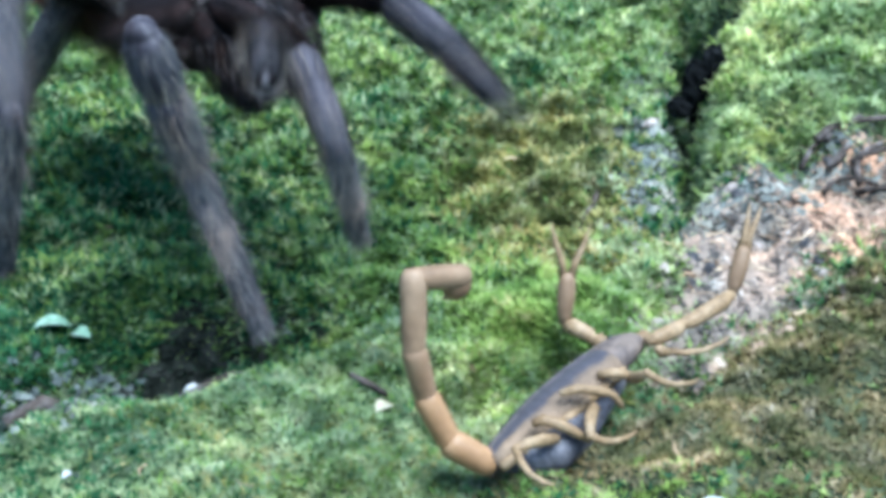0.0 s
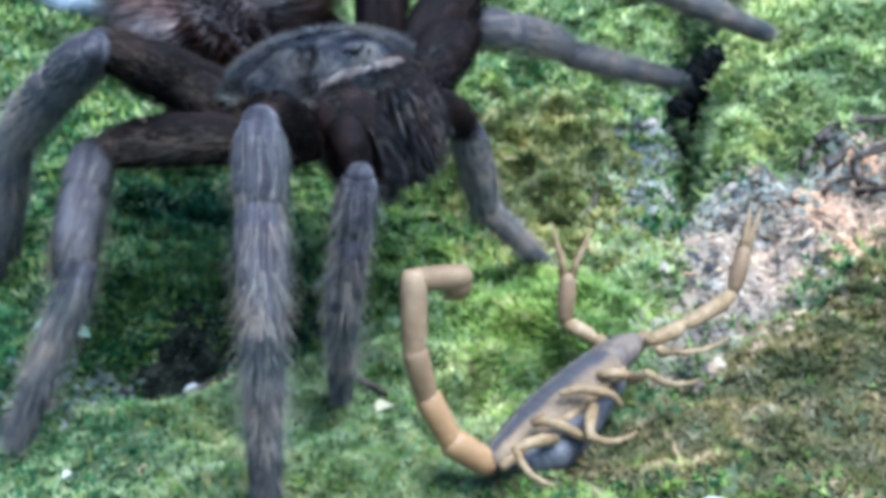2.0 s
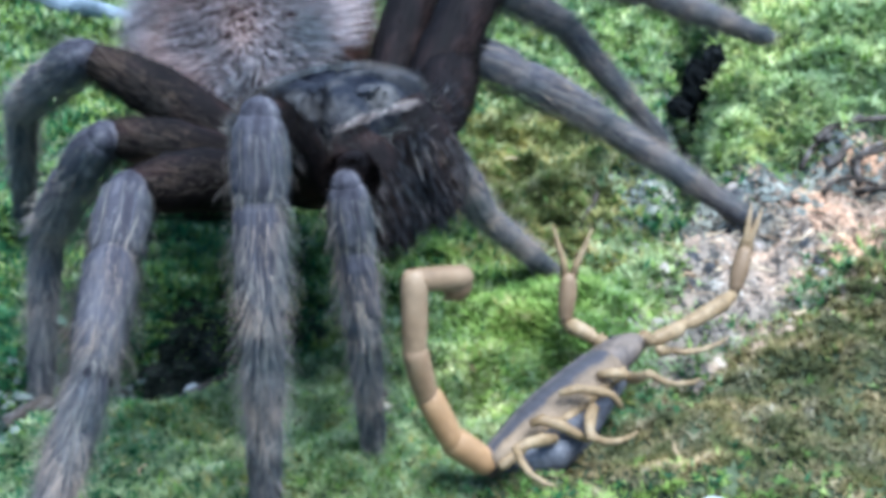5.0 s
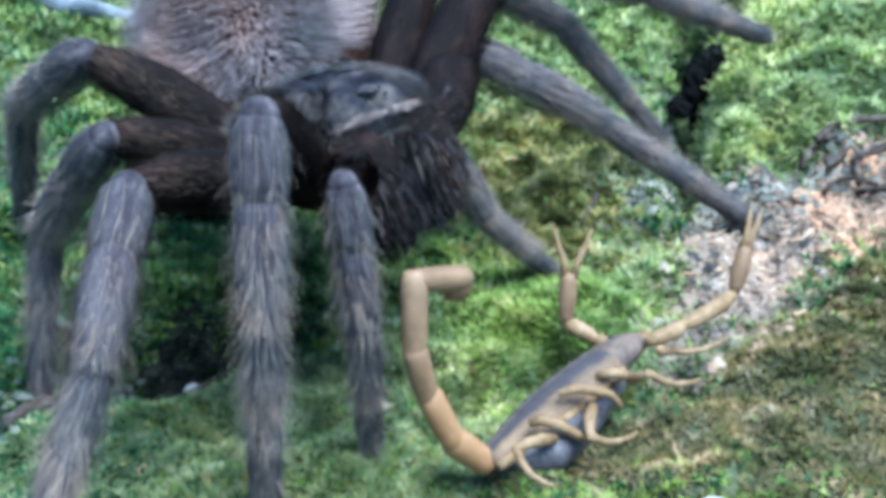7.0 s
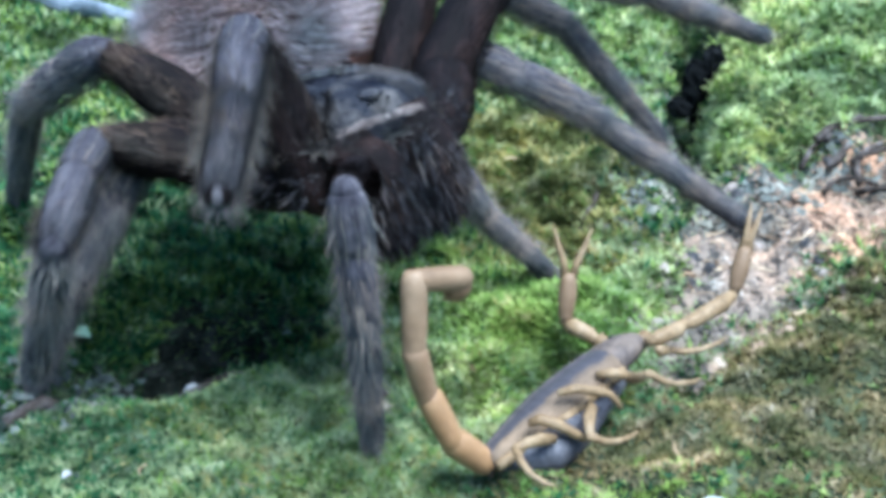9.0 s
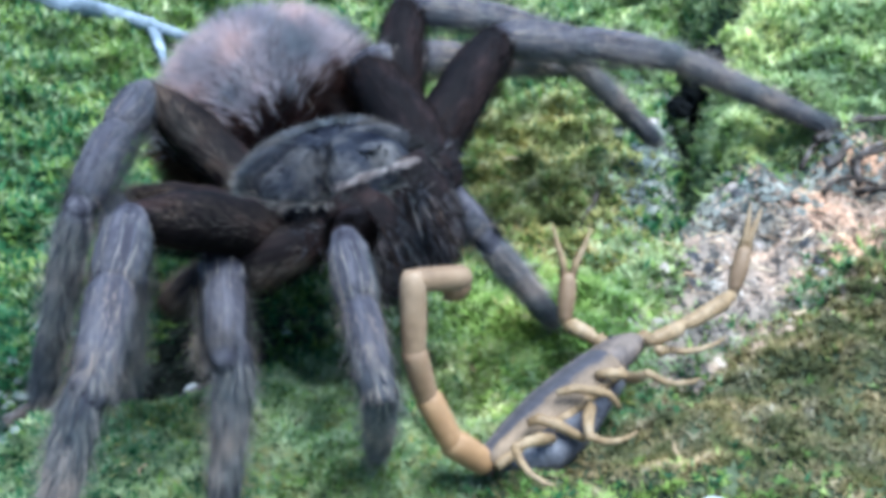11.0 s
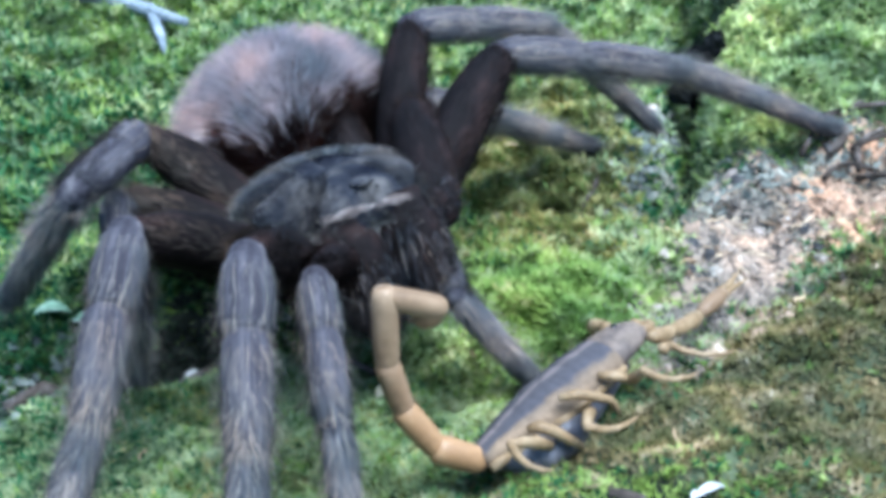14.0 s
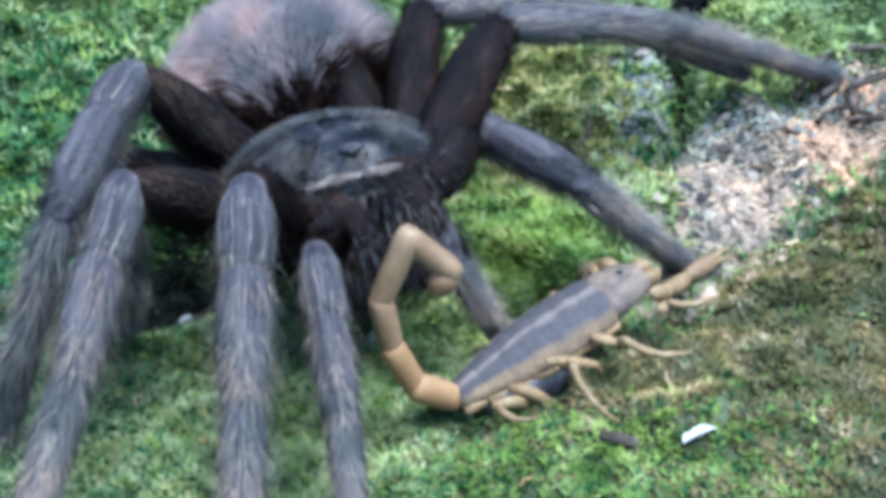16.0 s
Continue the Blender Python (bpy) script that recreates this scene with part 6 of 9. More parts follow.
    walk(limbs["leg_right_three"]["tibia"], [(0, pose(-.01941, -.00951, .00461, 1.7, 34.3, -147.1)), (.15, pose(-.01937, -.01037, .00415, -0.1, 27.7, -153.4)), (.3, pose(-.01935, -.01123, .00317, -0.4, 23.4, -156.3)),
        (.45, pose(-.01777, -.01196, .00552, -2.1, 30.4, -152.8)), (.75, pose(-.01579, -.01379, .00741, -4.6, 30.1, -153)), (.9, pose(-.01439, -.01479, .00834, -6.2, 29.8, -153.1)),
        (1.2, pose(-.01211, -.01644, .00917, -8.4, 29.1, -152.1)), (1.65, pose(-.01078, -.01703, .00959, -9.4, 28.8, -151.5)), (2.1, pose(-.00992, -.01792, .00941, -9.9, 28.5, -149.3)),
        (2.4, pose(-.00977, -.01809, .00935, -10.6, 26.7, -153.2)), (2.7, pose(-.01123, -.018, .00863, -9.3, 0.6, -43.7)), (3, pose(-.01008, -.01895, .0085, -15.8, -3.2, -41)),
        (3.3, pose(-.01665, -.01646, .00431, 6.3, 8.4, -53.6)), (3.6, pose(-.00517, -.02259, .00599, -25.4, 33.2, -160.8)), (3.9, pose(-.0033, -.02207, .00678, -28, 33.9, -161.1)),
        (4.2, pose(-.00223, -.0216, .00726, -30.1, 34.8, -161.5)), (8.7, pose(-.002, -.02158, .00724, -29.5, 33.1, -162)), (8.8, pose(-.00195, -.02153, .00729, -29.5, 33.1, -161.8)),
        (8.9, pose(-.00077, -.0212, .0074, -29.7, 31.6, -161.5)), (9, pose(-.01527, -.01885, .00365, -1.5, 5, -34.2)), (9.1, pose(-.00018, -.02098, .00746, -33.6, 35.4, -161.4)),
        (9.2, pose(-.01812, -.01599, .0016, 9.5, 7.6, -39.6)), (9.6, pose(-.01784, -.01662, .00143, 7.8, 6.9, -35.2)), (10.2, pose(-.01749, -.01736, .00114, 8.4, 7.1, -30)),
        (10.8, pose(-.0172, -.01796, .00075, 11.4, 7.6, -25.2)), (11.3, pose(-.01698, -.0184, .00041, 15.9, 8.2, -21.2)), (12, pose(-.01699, -.0177, .00192, 16.1, 8.1, -21.8)),
        (12.55, pose(-.01674, -.0175, .00285, 15.1, 8, -21.8)), (13, pose(-.01646, -.01771, .00314, 16.9, 8.4, -20.5)), (13.45, pose(-.01627, -.01801, .00308, 20.7, 8.9, -18.7)),
        (13.6, pose(-.01636, -.01803, .00285, 23.3, 9.1, -18.2)), (13.9, pose(-.01559, -.0185, .00362, 30.8, 10.5, -15.6)), (14.35, pose(-.01457, -.01906, .00443, 40.7, 12.4, -12.6)),
        (14.5, pose(-.01437, -.01902, .00476, 44, 12.9, -11.8)), (14.8, pose(-.0146, -.01892, .00458, 45.2, 12.2, -11.2)), (15.25, pose(-.01452, -.01891, .0047, 41.4, 10.8, -10.1)),
        (15.4, pose(-.01452, -.01904, .00453, 40.5, 10.5, -9.8)), (15.55, pose(-.0136, -.01943, .00519, 32.8, 10.2, -8.4)), (15.7, pose(-.01314, -.01971, .00535, 30, 10.2, -7.6)),
        (15.85, pose(-.01347, -.02001, .00455, 36.5, 10.5, -7.5)), (16, pose(-.01341, -.02048, .00388, 39.3, 10.8, -6.9))])
    walk(limbs["leg_right_three"]["tarsus"], [(0, pose(-.03328, -.01850, -.00665, 10.2, 37.8, -132.6)), (.15, pose(-.03521, -.01830, -.00514, 11.7, 45.1, -131.4)), (.3, pose(-.03616, -.01860, -.00478, 13.3, 50.7, -129.5)),
        (.45, pose(-.03312, -.01986, -.0046, 12.3, 55.6, -128.5)), (.75, pose(-.03121, -.02163, -.00263, 10.4, 58.3, -127)), (.9, pose(-.02985, -.02264, -.00162, 10.8, 60.5, -124.3)),
        (1.2, pose(-.02756, -.02461, -.00056, 4.2, 59.2, -127.5)), (1.5, pose(-.02664, -.02491, -.00008, 0.8, 59.1, -130.2)), (2.1, pose(-.02503, -.02689, -.00015, -11.7, 52.7, -142.3)),
        (2.4, pose(-.02571, -.02614, .00035, -17, 51.3, -150.1)), (2.7, pose(.00323, -.03182, .00842, -46.3, 61.8, -147)), (3, pose(.00499, -.03205, .00963, -33.3, -2.7, -20.9)),
        (3.3, pose(-.00492, -.03239, .00139, -57.6, 43.5, -173.8)), (3.6, pose(-.02098, -.02809, -.00496, 43.7, 64, -73.3)), (3.9, pose(-.01901, -.02747, -.00437, 25.2, 65.6, -90.6)),
        (4.2, pose(-.0178, -.02683, -.00415, 13.2, 64.9, -102.1)), (6.3, pose(-.01784, -.02678, -.00396, 11.6, 65.2, -103.8)), (8.4, pose(-.01801, -.0268, -.00379, 11.7, 65.5, -103.9)),
        (8.8, pose(-.01786, -.02676, -.00364, 6.3, 65.6, -109.6)), (8.9, pose(-.01691, -.02661, -.0031, -4.1, 64.2, -119.6)), (9, pose(.0012, -.03005, .0019, -52, 49.8, -158.5)),
        (9.1, pose(-.01563, -.02617, -.00413, -14.4, 63.5, -129.4)), (9.2, pose(-.00284, -.02863, -.00105, -35.7, 62.2, -145.6)), (9.6, pose(-.00162, -.02807, -.00097, -41.9, 61.2, -150.4)),
        (10.8, pose(.00073, -.02641, -.0019, -60, 57, -165.3)), (11.3, pose(.00147, -.02557, -.00244, -66.7, 55.1, -170.6)), (12.2, pose(.00151, -.02503, -.00049, -66.8, 55.1, -171.1)),
        (12.7, pose(.0017, -.02469, .00016, -66.4, 56.2, -170.5)), (13.3, pose(.00244, -.02446, .00018, -66.2, 55.6, -168.8)), (13.6, pose(.0024, -.02419, -.00032, -65, 54.7, -167.9)),
        (13.9, pose(.00335, -.0238, -.00001, -64.6, 52.8, -166)), (14.35, pose(.00449, -.02333, .00014, -63.5, 48.8, -163.4)), (14.65, pose(.00464, -.02287, .0003, -62.5, 46.8, -162.6)),
        (15.25, pose(.00482, -.02235, .00096, -62.4, 44.8, -162.9)), (15.4, pose(.00486, -.02237, .00089, -62.4, 44.6, -162.8)), (15.55, pose(.00588, -.02229, .00164, -64.8, 44.8, -163)),
        (15.7, pose(.00637, -.0223, .00182, -66.1, 44.5, -163.3)), (15.85, pose(.00603, -.02256, .0009, -65.6, 43.8, -163.4)), (16, pose(.00609, -.02284, .00014, -65.9, 43.5, -163.3))])
    walk(limbs["leg_right_four"]["femur"], [(0, pose(-.00801, -.00539, .00047, 6.8, -26.3, -131.2)), (.15, pose(-.00811, -.00555, -.00020, -67, -44.8, -37.7)), (.3, pose(-.00831, -.00589, -.00165, -62.2, -42, -48.5)),
        (.45, pose(-.0085, -.0062, -.003, -58.8, -43, -54.6)), (.6, pose(-.0085, -.0062, -.003, -47.9, -44, -69)), (.9, pose(-.0085, -.0062, -.003, -42.4, -44.9, -76.6)),
        (1.2, pose(-.0085, -.0062, -.003, -42.1, -43.2, -75)), (1.65, pose(-.0085, -.0062, -.003, -40.6, -43, -77.5)), (2.25, pose(-.0085, -.0062, -.003, -42.5, -43.8, -77.8)),
        (2.4, pose(-.0085, -.0062, -.003, -42, -44.2, -78.8)), (2.7, pose(-.0085, -.0062, -.003, 18.5, -35.7, -147.8)), (3, pose(-.0085, -.0062, -.003, 10.9, -49.7, -125.4)),
        (3.3, pose(-.0085, -.0062, -.003, 20.7, -40.3, -147.8)), (3.6, pose(-.0085, -.0062, -.003, -18, -48.8, -116.3)), (4.2, pose(-.0085, -.0062, -.003, -9.9, -48.4, -128.5)),
        (8.4, pose(-.0085, -.0062, -.003, -8.8, -48, -130)), (8.8, pose(-.0085, -.0062, -.003, -6.3, -47.4, -133.6)), (9, pose(-.0085, -.0062, -.003, 4.7, -44.1, -150.4)),
        (9.1, pose(-.0085, -.0062, -.003, 7.7, -42.5, -155.1)), (9.2, pose(-.0085, -.0062, -.003, 9, -42.6, -157.1)), (9.6, pose(-.0085, -.0062, -.003, -28.1, -60.6, -109.5)),
        (10.2, pose(-.0085, -.0062, -.003, -74.5, -57.6, -55.6)), (10.8, pose(-.0085, -.0062, -.003, 34, -38, -169)), (11.3, pose(-.0085, -.0062, -.003, 35.5, -42.2, -166)),
        (11.8, pose(-.0085, -.0062, -.003, 42.6, -44.2, -174.6)), (12.4, pose(-.0085, -.0062, -.003, 41.1, -41.6, -173.6)), (12.55, pose(-.0085, -.0062, -.003, 39.6, -44.3, -168.8)),
        (12.7, pose(-.0085, -.0062, -.003, -7.3, -68.9, -94.9)), (13.15, pose(-.0085, -.0062, -.003, -12.9, -66.8, -87.7)), (13.3, pose(-.0085, -.0062, -.003, -13.9, -66.1, -86.3)),
        (13.6, pose(-.0085, -.0062, -.003, -14.8, -61.4, -84.3)), (13.75, pose(-.0085, -.0062, -.003, 24.8, -38.5, -153.5)), (13.9, pose(-.0085, -.0062, -.003, 23.2, -37, -152.8)),
        (14.05, pose(-.0085, -.0062, -.003, 20.3, -33.8, -152)), (14.2, pose(-.0085, -.0062, -.003, 17.5, -32.3, -149.1)), (14.35, pose(-.0085, -.0062, -.003, 17.5, -33.6, -147.6)),
        (14.5, pose(-.0085, -.0062, -.003, 17.3, -37.3, -143.5)), (14.8, pose(-.0085, -.0062, -.003, 18.5, -34.9, -147.4)), (14.95, pose(-.0085, -.0062, -.003, 19.7, -39.8, -144.5)),
        (15.1, pose(-.0085, -.0062, -.003, 21.3, -41.8, -145.1)), (15.25, pose(-.0085, -.0062, -.003, 23.6, -38.9, -151.3)), (15.4, pose(-.0085, -.0062, -.003, 19.1, -52.4, -133.2)),
        (15.55, pose(-.0085, -.0062, -.003, 9.9, -58.2, -117.1)), (15.7, pose(-.0085, -.0062, -.003, -6.9, -61.3, -93.1)), (16, pose(-.0085, -.0062, -.003, -18.3, -60.8, -77.7))])
    walk(limbs["leg_right_four"]["tibia"], [(0, pose(-.01922, -.01820, .00890, 84, 33, -23.7)), (.15, pose(.00256, -.01380, .01318, -22.2, 44.8, -137.8)), (.3, pose(.00105, -.01646, .01107, -24.4, 38.4, -154.3)),
        (.45, pose(-.00045, -.01752, .00997, -22.3, 36.5, -157.3)), (.6, pose(-.00359, -.01896, .0102, -19.9, 36, -161.7)), (.75, pose(-.00465, -.01914, .01036, -17.4, 34.3, -161.4)),
        (.9, pose(-.00537, -.0193, .0104, -15.1, 32.5, -160.7)), (1.2, pose(-.00492, -.01959, .01, -12.8, 29.2, -158)), (1.5, pose(-.00548, -.01981, .00991, -13.4, 30.2, -159.2)),
        (2.1, pose(-.00539, -.01967, .01003, -9.9, 22.1, -164.4)), (2.4, pose(-.00587, -.01956, .01025, -10.2, 23.2, -164.7)), (2.7, pose(-.02155, -.01443, .00809, 4.1, 2.3, -40.1)),
        (3, pose(-.01563, -.01621, .01149, -1.3, 3.2, -36.2)), (3.3, pose(-.02076, -.01393, .00929, -9.4, -1, -40.2)), (3.6, pose(-.01404, -.01742, .01129, -3, 19.3, -171.8)),
        (3.9, pose(-.01499, -.01682, .01136, -2.4, 19.2, -172.6)), (4.2, pose(-.01635, -.01607, .01121, -1.4, 18.9, -172.8)), (6.3, pose(-.01658, -.01594, .01117, -1.2, 18.8, -172.7)),
        (8.4, pose(-.01667, -.01593, .01113, -1, 18.6, -172.6)), (8.8, pose(-.01737, -.01552, .01099, -0.3, 18.3, -172.3)), (9, pose(-.02036, -.01294, .01023, 2.2, 18.5, -169.3)),
        (9.1, pose(-.02122, -.0121, .00983, 3.2, 18, -167.7)), (9.2, pose(-.02139, -.01164, .00986, 3.7, 17.8, -166.5)), (9.6, pose(-.01161, -.01499, .01356, -4.7, 24.7, -168.2)),
        (10.2, pose(-.00275, -.01459, .01305, -8, 21.2, -161.8)), (10.8, pose(-.0232, -.00905, .00869, 22.3, 4.5, -42.8)), (11.3, pose(-.02216, -.0096, .00976, 31.9, 7, -39)),
        (11.5, pose(-.02216, -.00865, .00997, 17.4, 3.7, -40.8)), (11.65, pose(-.02213, -.00805, .01011, 6.7, 1.4, -42.2)), (11.8, pose(-.02207, -.00749, .01024, -1.7, -0.6, -43.8)),
        (12.4, pose(-.02262, -.00779, .00962, -4.3, -0.4, -36.4)), (12.55, pose(-.02183, -.00884, .01028, 16.9, 2.9, -35.6)), (12.7, pose(-.00909, -.01302, .01473, 6.7, 9.3, -36.8)),
        (12.85, pose(-.00857, -.01324, .01465, 5, 8.7, -36.4)), (13.3, pose(-.008, -.01388, .01437, 3, 7.9, -34)), (13.6, pose(-.0076, -.01525, .01368, 2.2, 7.7, -31.6)),
        (13.75, pose(-.02181, -.01282, .00883, -6.6, 1.1, -29.7)), (13.9, pose(-.02199, -.01313, .00844, -64.8, -3.8, -28.3)), (14.05, pose(-.02244, -.01362, .00756, -94.5, -9.7, -26.1)),
        (14.2, pose(-.02228, -.01444, .00715, -105.1, -15.1, -22.9)), (14.35, pose(-.02185, -.01469, .00752, -107.8, -14.3, -21.3)), (14.5, pose(-.02064, -.0152, .00852, -110.4, -12.8, -18.7)),
        (14.65, pose(-.02098, -.01501, .0083, -108, -11.3, -20)), (14.8, pose(-.02163, -.0146, .00787, -104.5, -10.1, -22.1)), (14.95, pose(-.02039, -.01467, .00917, -98.8, -7.1, -21.6)),
        (15.1, pose(-.02012, -.0143, .00966, -88.5, -4.8, -22.8)), (15.25, pose(-.02147, -.01329, .00894, -46.6, -1.6, -27.9)), (15.4, pose(-.01644, -.01466, .01204, -6.6, 3.1, -23.3)),
        (15.55, pose(-.01306, -.01512, .01314, 5.9, 6.3, -23.6)), (15.7, pose(-.00899, -.01532, .01366, 4.9, 8, -24.6)), (16, pose(-.00653, -.01525, .01359, 1.9, 8, -25.4))])
    walk(limbs["leg_right_four"]["tarsus"], [(0, pose(-.00080, -.02629, -.00418, -32.8, 55.2, -147.2)), (.15, pose(-.01006, -.02523, -.00374, -35, 54, -149.6)), (.3, pose(-.01589, -.02461, -.00385, -27, 53.2, -150.9)),
        (.45, pose(-.01825, -.02497, -.00431, -24.7, 52.3, -152.6)), (.6, pose(-.02203, -.02507, -.0039, -19.6, 51.5, -153.6)), (.75, pose(-.02343, -.02548, -.00316, -19.1, 50.5, -155.3)),
        (.9, pose(-.02448, -.026, -.00249, -19.2, 49.6, -156.9)), (1.2, pose(-.02435, -.02745, -.0017, -22.6, 47.7, -160.4)), (1.5, pose(-.02487, -.02717, -.00217, -24.3, 44.1, -165.1)),
        (1.95, pose(-.02636, -.02614, .00027, -21.7, 48.1, -162.2)), (2.1, pose(-.02681, -.02564, .00102, -20.5, 49.2, -161.2)), (2.4, pose(-.02715, -.02538, .00081, -21.5, 45.4, -164.9)),
        (2.7, pose(-.00321, -.02988, .00711, -45.3, 37.1, -174.6)), (3, pose(.00372, -.03035, .01016, -68.8, -4.8, -21.6)), (3.3, pose(-.00245, -.02943, .0097, -52, 37.1, 179.9)),
        (3.6, pose(-.03646, -.02067, .00337, -19.1, 48.5, -174.6)), (3.9, pose(-.03746, -.01975, .00345, -16.6, 48, -173.5)), (4.2, pose(-.03887, -.01891, .00342, -14.1, 47.7, -172.5)),
        (6.3, pose(-.03912, -.01882, .00343, -13.9, 47.7, -172.5)), (8.4, pose(-.03922, -.01886, .00345, -13.8, 47.7, -172.5)), (8.8, pose(-.03995, -.01857, .00346, -13.2, 47.7, -172.6)),
        (9, pose(-.04271, -.01718, .0026, -7, 42.5, -170.8)), (9.1, pose(-.04352, -.01697, .00242, -6.1, 39.8, -171.7)), (9.2, pose(-.04361, -.01699, .00254, -5.5, 37.1, -172.5)),
        (9.6, pose(-.03296, -.01945, .00354, -11.3, 41.7, -167.1)), (10.2, pose(-.02401, -.0216, .00438, -16.3, 46.1, -157.8)), (10.8, pose(-.00565, -.0253, .00679, -22.2, 51.9, -149)),
        (11.3, pose(-.00364, -.02458, .00682, 2.8, 59.1, -115.1)), (11.65, pose(-.00436, -.02417, .00953, 13.3, 61, -105.8)), (11.8, pose(-.00474, -.0241, .01047, 16.6, 61.6, -103.2)),
        (12.4, pose(-.0033, -.02203, .00977, 11.8, 55.4, -106.5)), (12.55, pose(-.00233, -.02278, .00907, 2.8, 55.5, -114.6)), (12.7, pose(.00987, -.02721, .01085, -42, 50.1, -147.4)),
        (13, pose(.01088, -.02731, .01104, -43.4, 50, -147.7)), (13.3, pose(.0117, -.02718, .01108, -44.2, 49.9, -147.6)), (13.6, pose(.01265, -.02773, .01048, -47.8, 48.6, -150.6)),
        (13.75, pose(-.00097, -.02472, .00838, -23.2, 46.2, -144.8)), (13.9, pose(-.00091, -.02449, .01002, -24.9, 39.6, -150.5)), (14.05, pose(-.0012, -.02402, .0116, -21.5, 31.4, -152.5)),
        (14.2, pose(-.00093, -.02345, .0134, -15.8, 23.8, -150.2)), (14.35, pose(-.00018, -.02313, .01346, -113.5, -11.1, -20.9)), (14.5, pose(.00153, -.0227, .01384, -106.2, -13, -19.8)),
        (14.65, pose(.00113, -.02308, .01301, -111.2, -12.7, -18.7)), (14.8, pose(.00026, -.02348, .01209, -116.6, -13.2, -17.8)), (14.95, pose(.00176, -.02344, .01212, -17.8, 22.8, -148.7)),
        (15.1, pose(.00193, -.02357, .01168, -21.2, 26.5, -150.2)), (15.25, pose(-.00027, -.02452, .0096, -22, 38.7, -145.8)), (15.4, pose(.00558, -.02413, .01075, -7, 53, -112.8)),
        (15.55, pose(.00879, -.02469, .01053, -16, 52.8, -118.6)), (15.7, pose(.01262, -.02521, .01033, -25.3, 52.2, -124.2)), (16, pose(.01493, -.02544, .01024, -22.2, 53.3, -117.3))])
    walk(limbs["palp_left"]["femur"], [(0, pose(.00999, .00481, .00047, 10.3, 26.9, 65.1)), (.15, pose(.00989, .00465, -.00020, 21.4, 34.9, 94)), (.3, pose(.00969, .00431, -.00165, 42.1, 38.8, 112)),
        (.45, pose(.0095, .004, -.003, 47.5, 38.4, 119.8)), (.6, pose(.0095, .004, -.003, 52.3, 40.2, 124.4)), (.9, pose(.0095, .004, -.003, 49.8, 39.6, 125)),
        (1.05, pose(.0095, .004, -.003, 49.4, 42.1, 124.1)), (1.2, pose(.0095, .004, -.003, 47, 45.7, 120.5)), (1.5, pose(.0095, .004, -.003, 45.6, 41.2, 122.5)),
        (2.1, pose(.0095, .004, -.003, 43.4, 38.5, 121.3)), (2.4, pose(.0095, .004, -.003, 46.8, 32.8, 133.1)), (2.7, pose(.0095, .004, -.003, 53.2, 31.2, 140.1)),
        (3, pose(.0095, .004, -.003, 60, 30.1, 146)), (3.6, pose(.0095, .004, -.003, 60.9, 30.7, 145.8)), (4.2, pose(.0095, .004, -.003, 56.6, 28.9, 144)),
        (8.6, pose(.0095, .004, -.003, 56.4, 27.9, 144.9)), (8.8, pose(.0095, .004, -.003, 55.8, 27.3, 145.1)), (9.2, pose(.0095, .004, -.003, 62.4, 16, 157.7)),
        (9.6, pose(.0095, .004, -.003, 58, 13.9, 157.2)), (10.2, pose(.0095, .004, -.003, 48.3, 9.4, 156.7)), (10.8, pose(.0095, .004, -.003, 142.9, 8, 155.5)),
        (11.3, pose(.0095, .004, -.003, 132.7, 14, 153.3)), (11.8, pose(.0095, .004, -.003, 135, 10.8, 153.4)), (12, pose(.0095, .004, -.003, 135.8, 10.1, 153.4)),
        (12.2, pose(.0095, .004, -.003, 150.4, 5.1, 158.3)), (12.4, pose(.0095, .004, -.003, 171, -0.1, 163)), (12.55, pose(.0095, .004, -.003, -163, -5.1, 166.9)),
        (12.7, pose(.0095, .004, -.003, -126.7, -11.8, 172)), (12.85, pose(.0095, .004, -.003, -7.7, -11.5, 174.7)), (13, pose(.0095, .004, -.003, 18.5, -11.2, 177.6)),
        (13.15, pose(.0095, .004, -.003, 44.2, -3.7, 172.4)), (13.3, pose(.0095, .004, -.003, 164.4, 2.9, 167.5)), (13.6, pose(.0095, .004, -.003, 152.2, 12.8, 161.3)),
        (13.75, pose(.0095, .004, -.003, 146, 15.4, 156.4)), (13.9, pose(.0095, .004, -.003, 144.7, 20.8, 155.4)), (14.05, pose(.0095, .004, -.003, 148.3, 26.2, 157)),
        (14.2, pose(.0095, .004, -.003, 150.7, 32, 158.5)), (14.5, pose(.0095, .004, -.003, 150.6, 32.4, 161.1)), (15.25, pose(.0095, .004, -.003, 148.7, 25.4, 163)),
        (15.4, pose(.0095, .004, -.003, 148.8, 25.5, 163.5)), (15.7, pose(.0095, .004, -.003, 151.6, 22.6, 164.6)), (16, pose(.0095, .004, -.003, 147.9, 24.3, 163.2))])
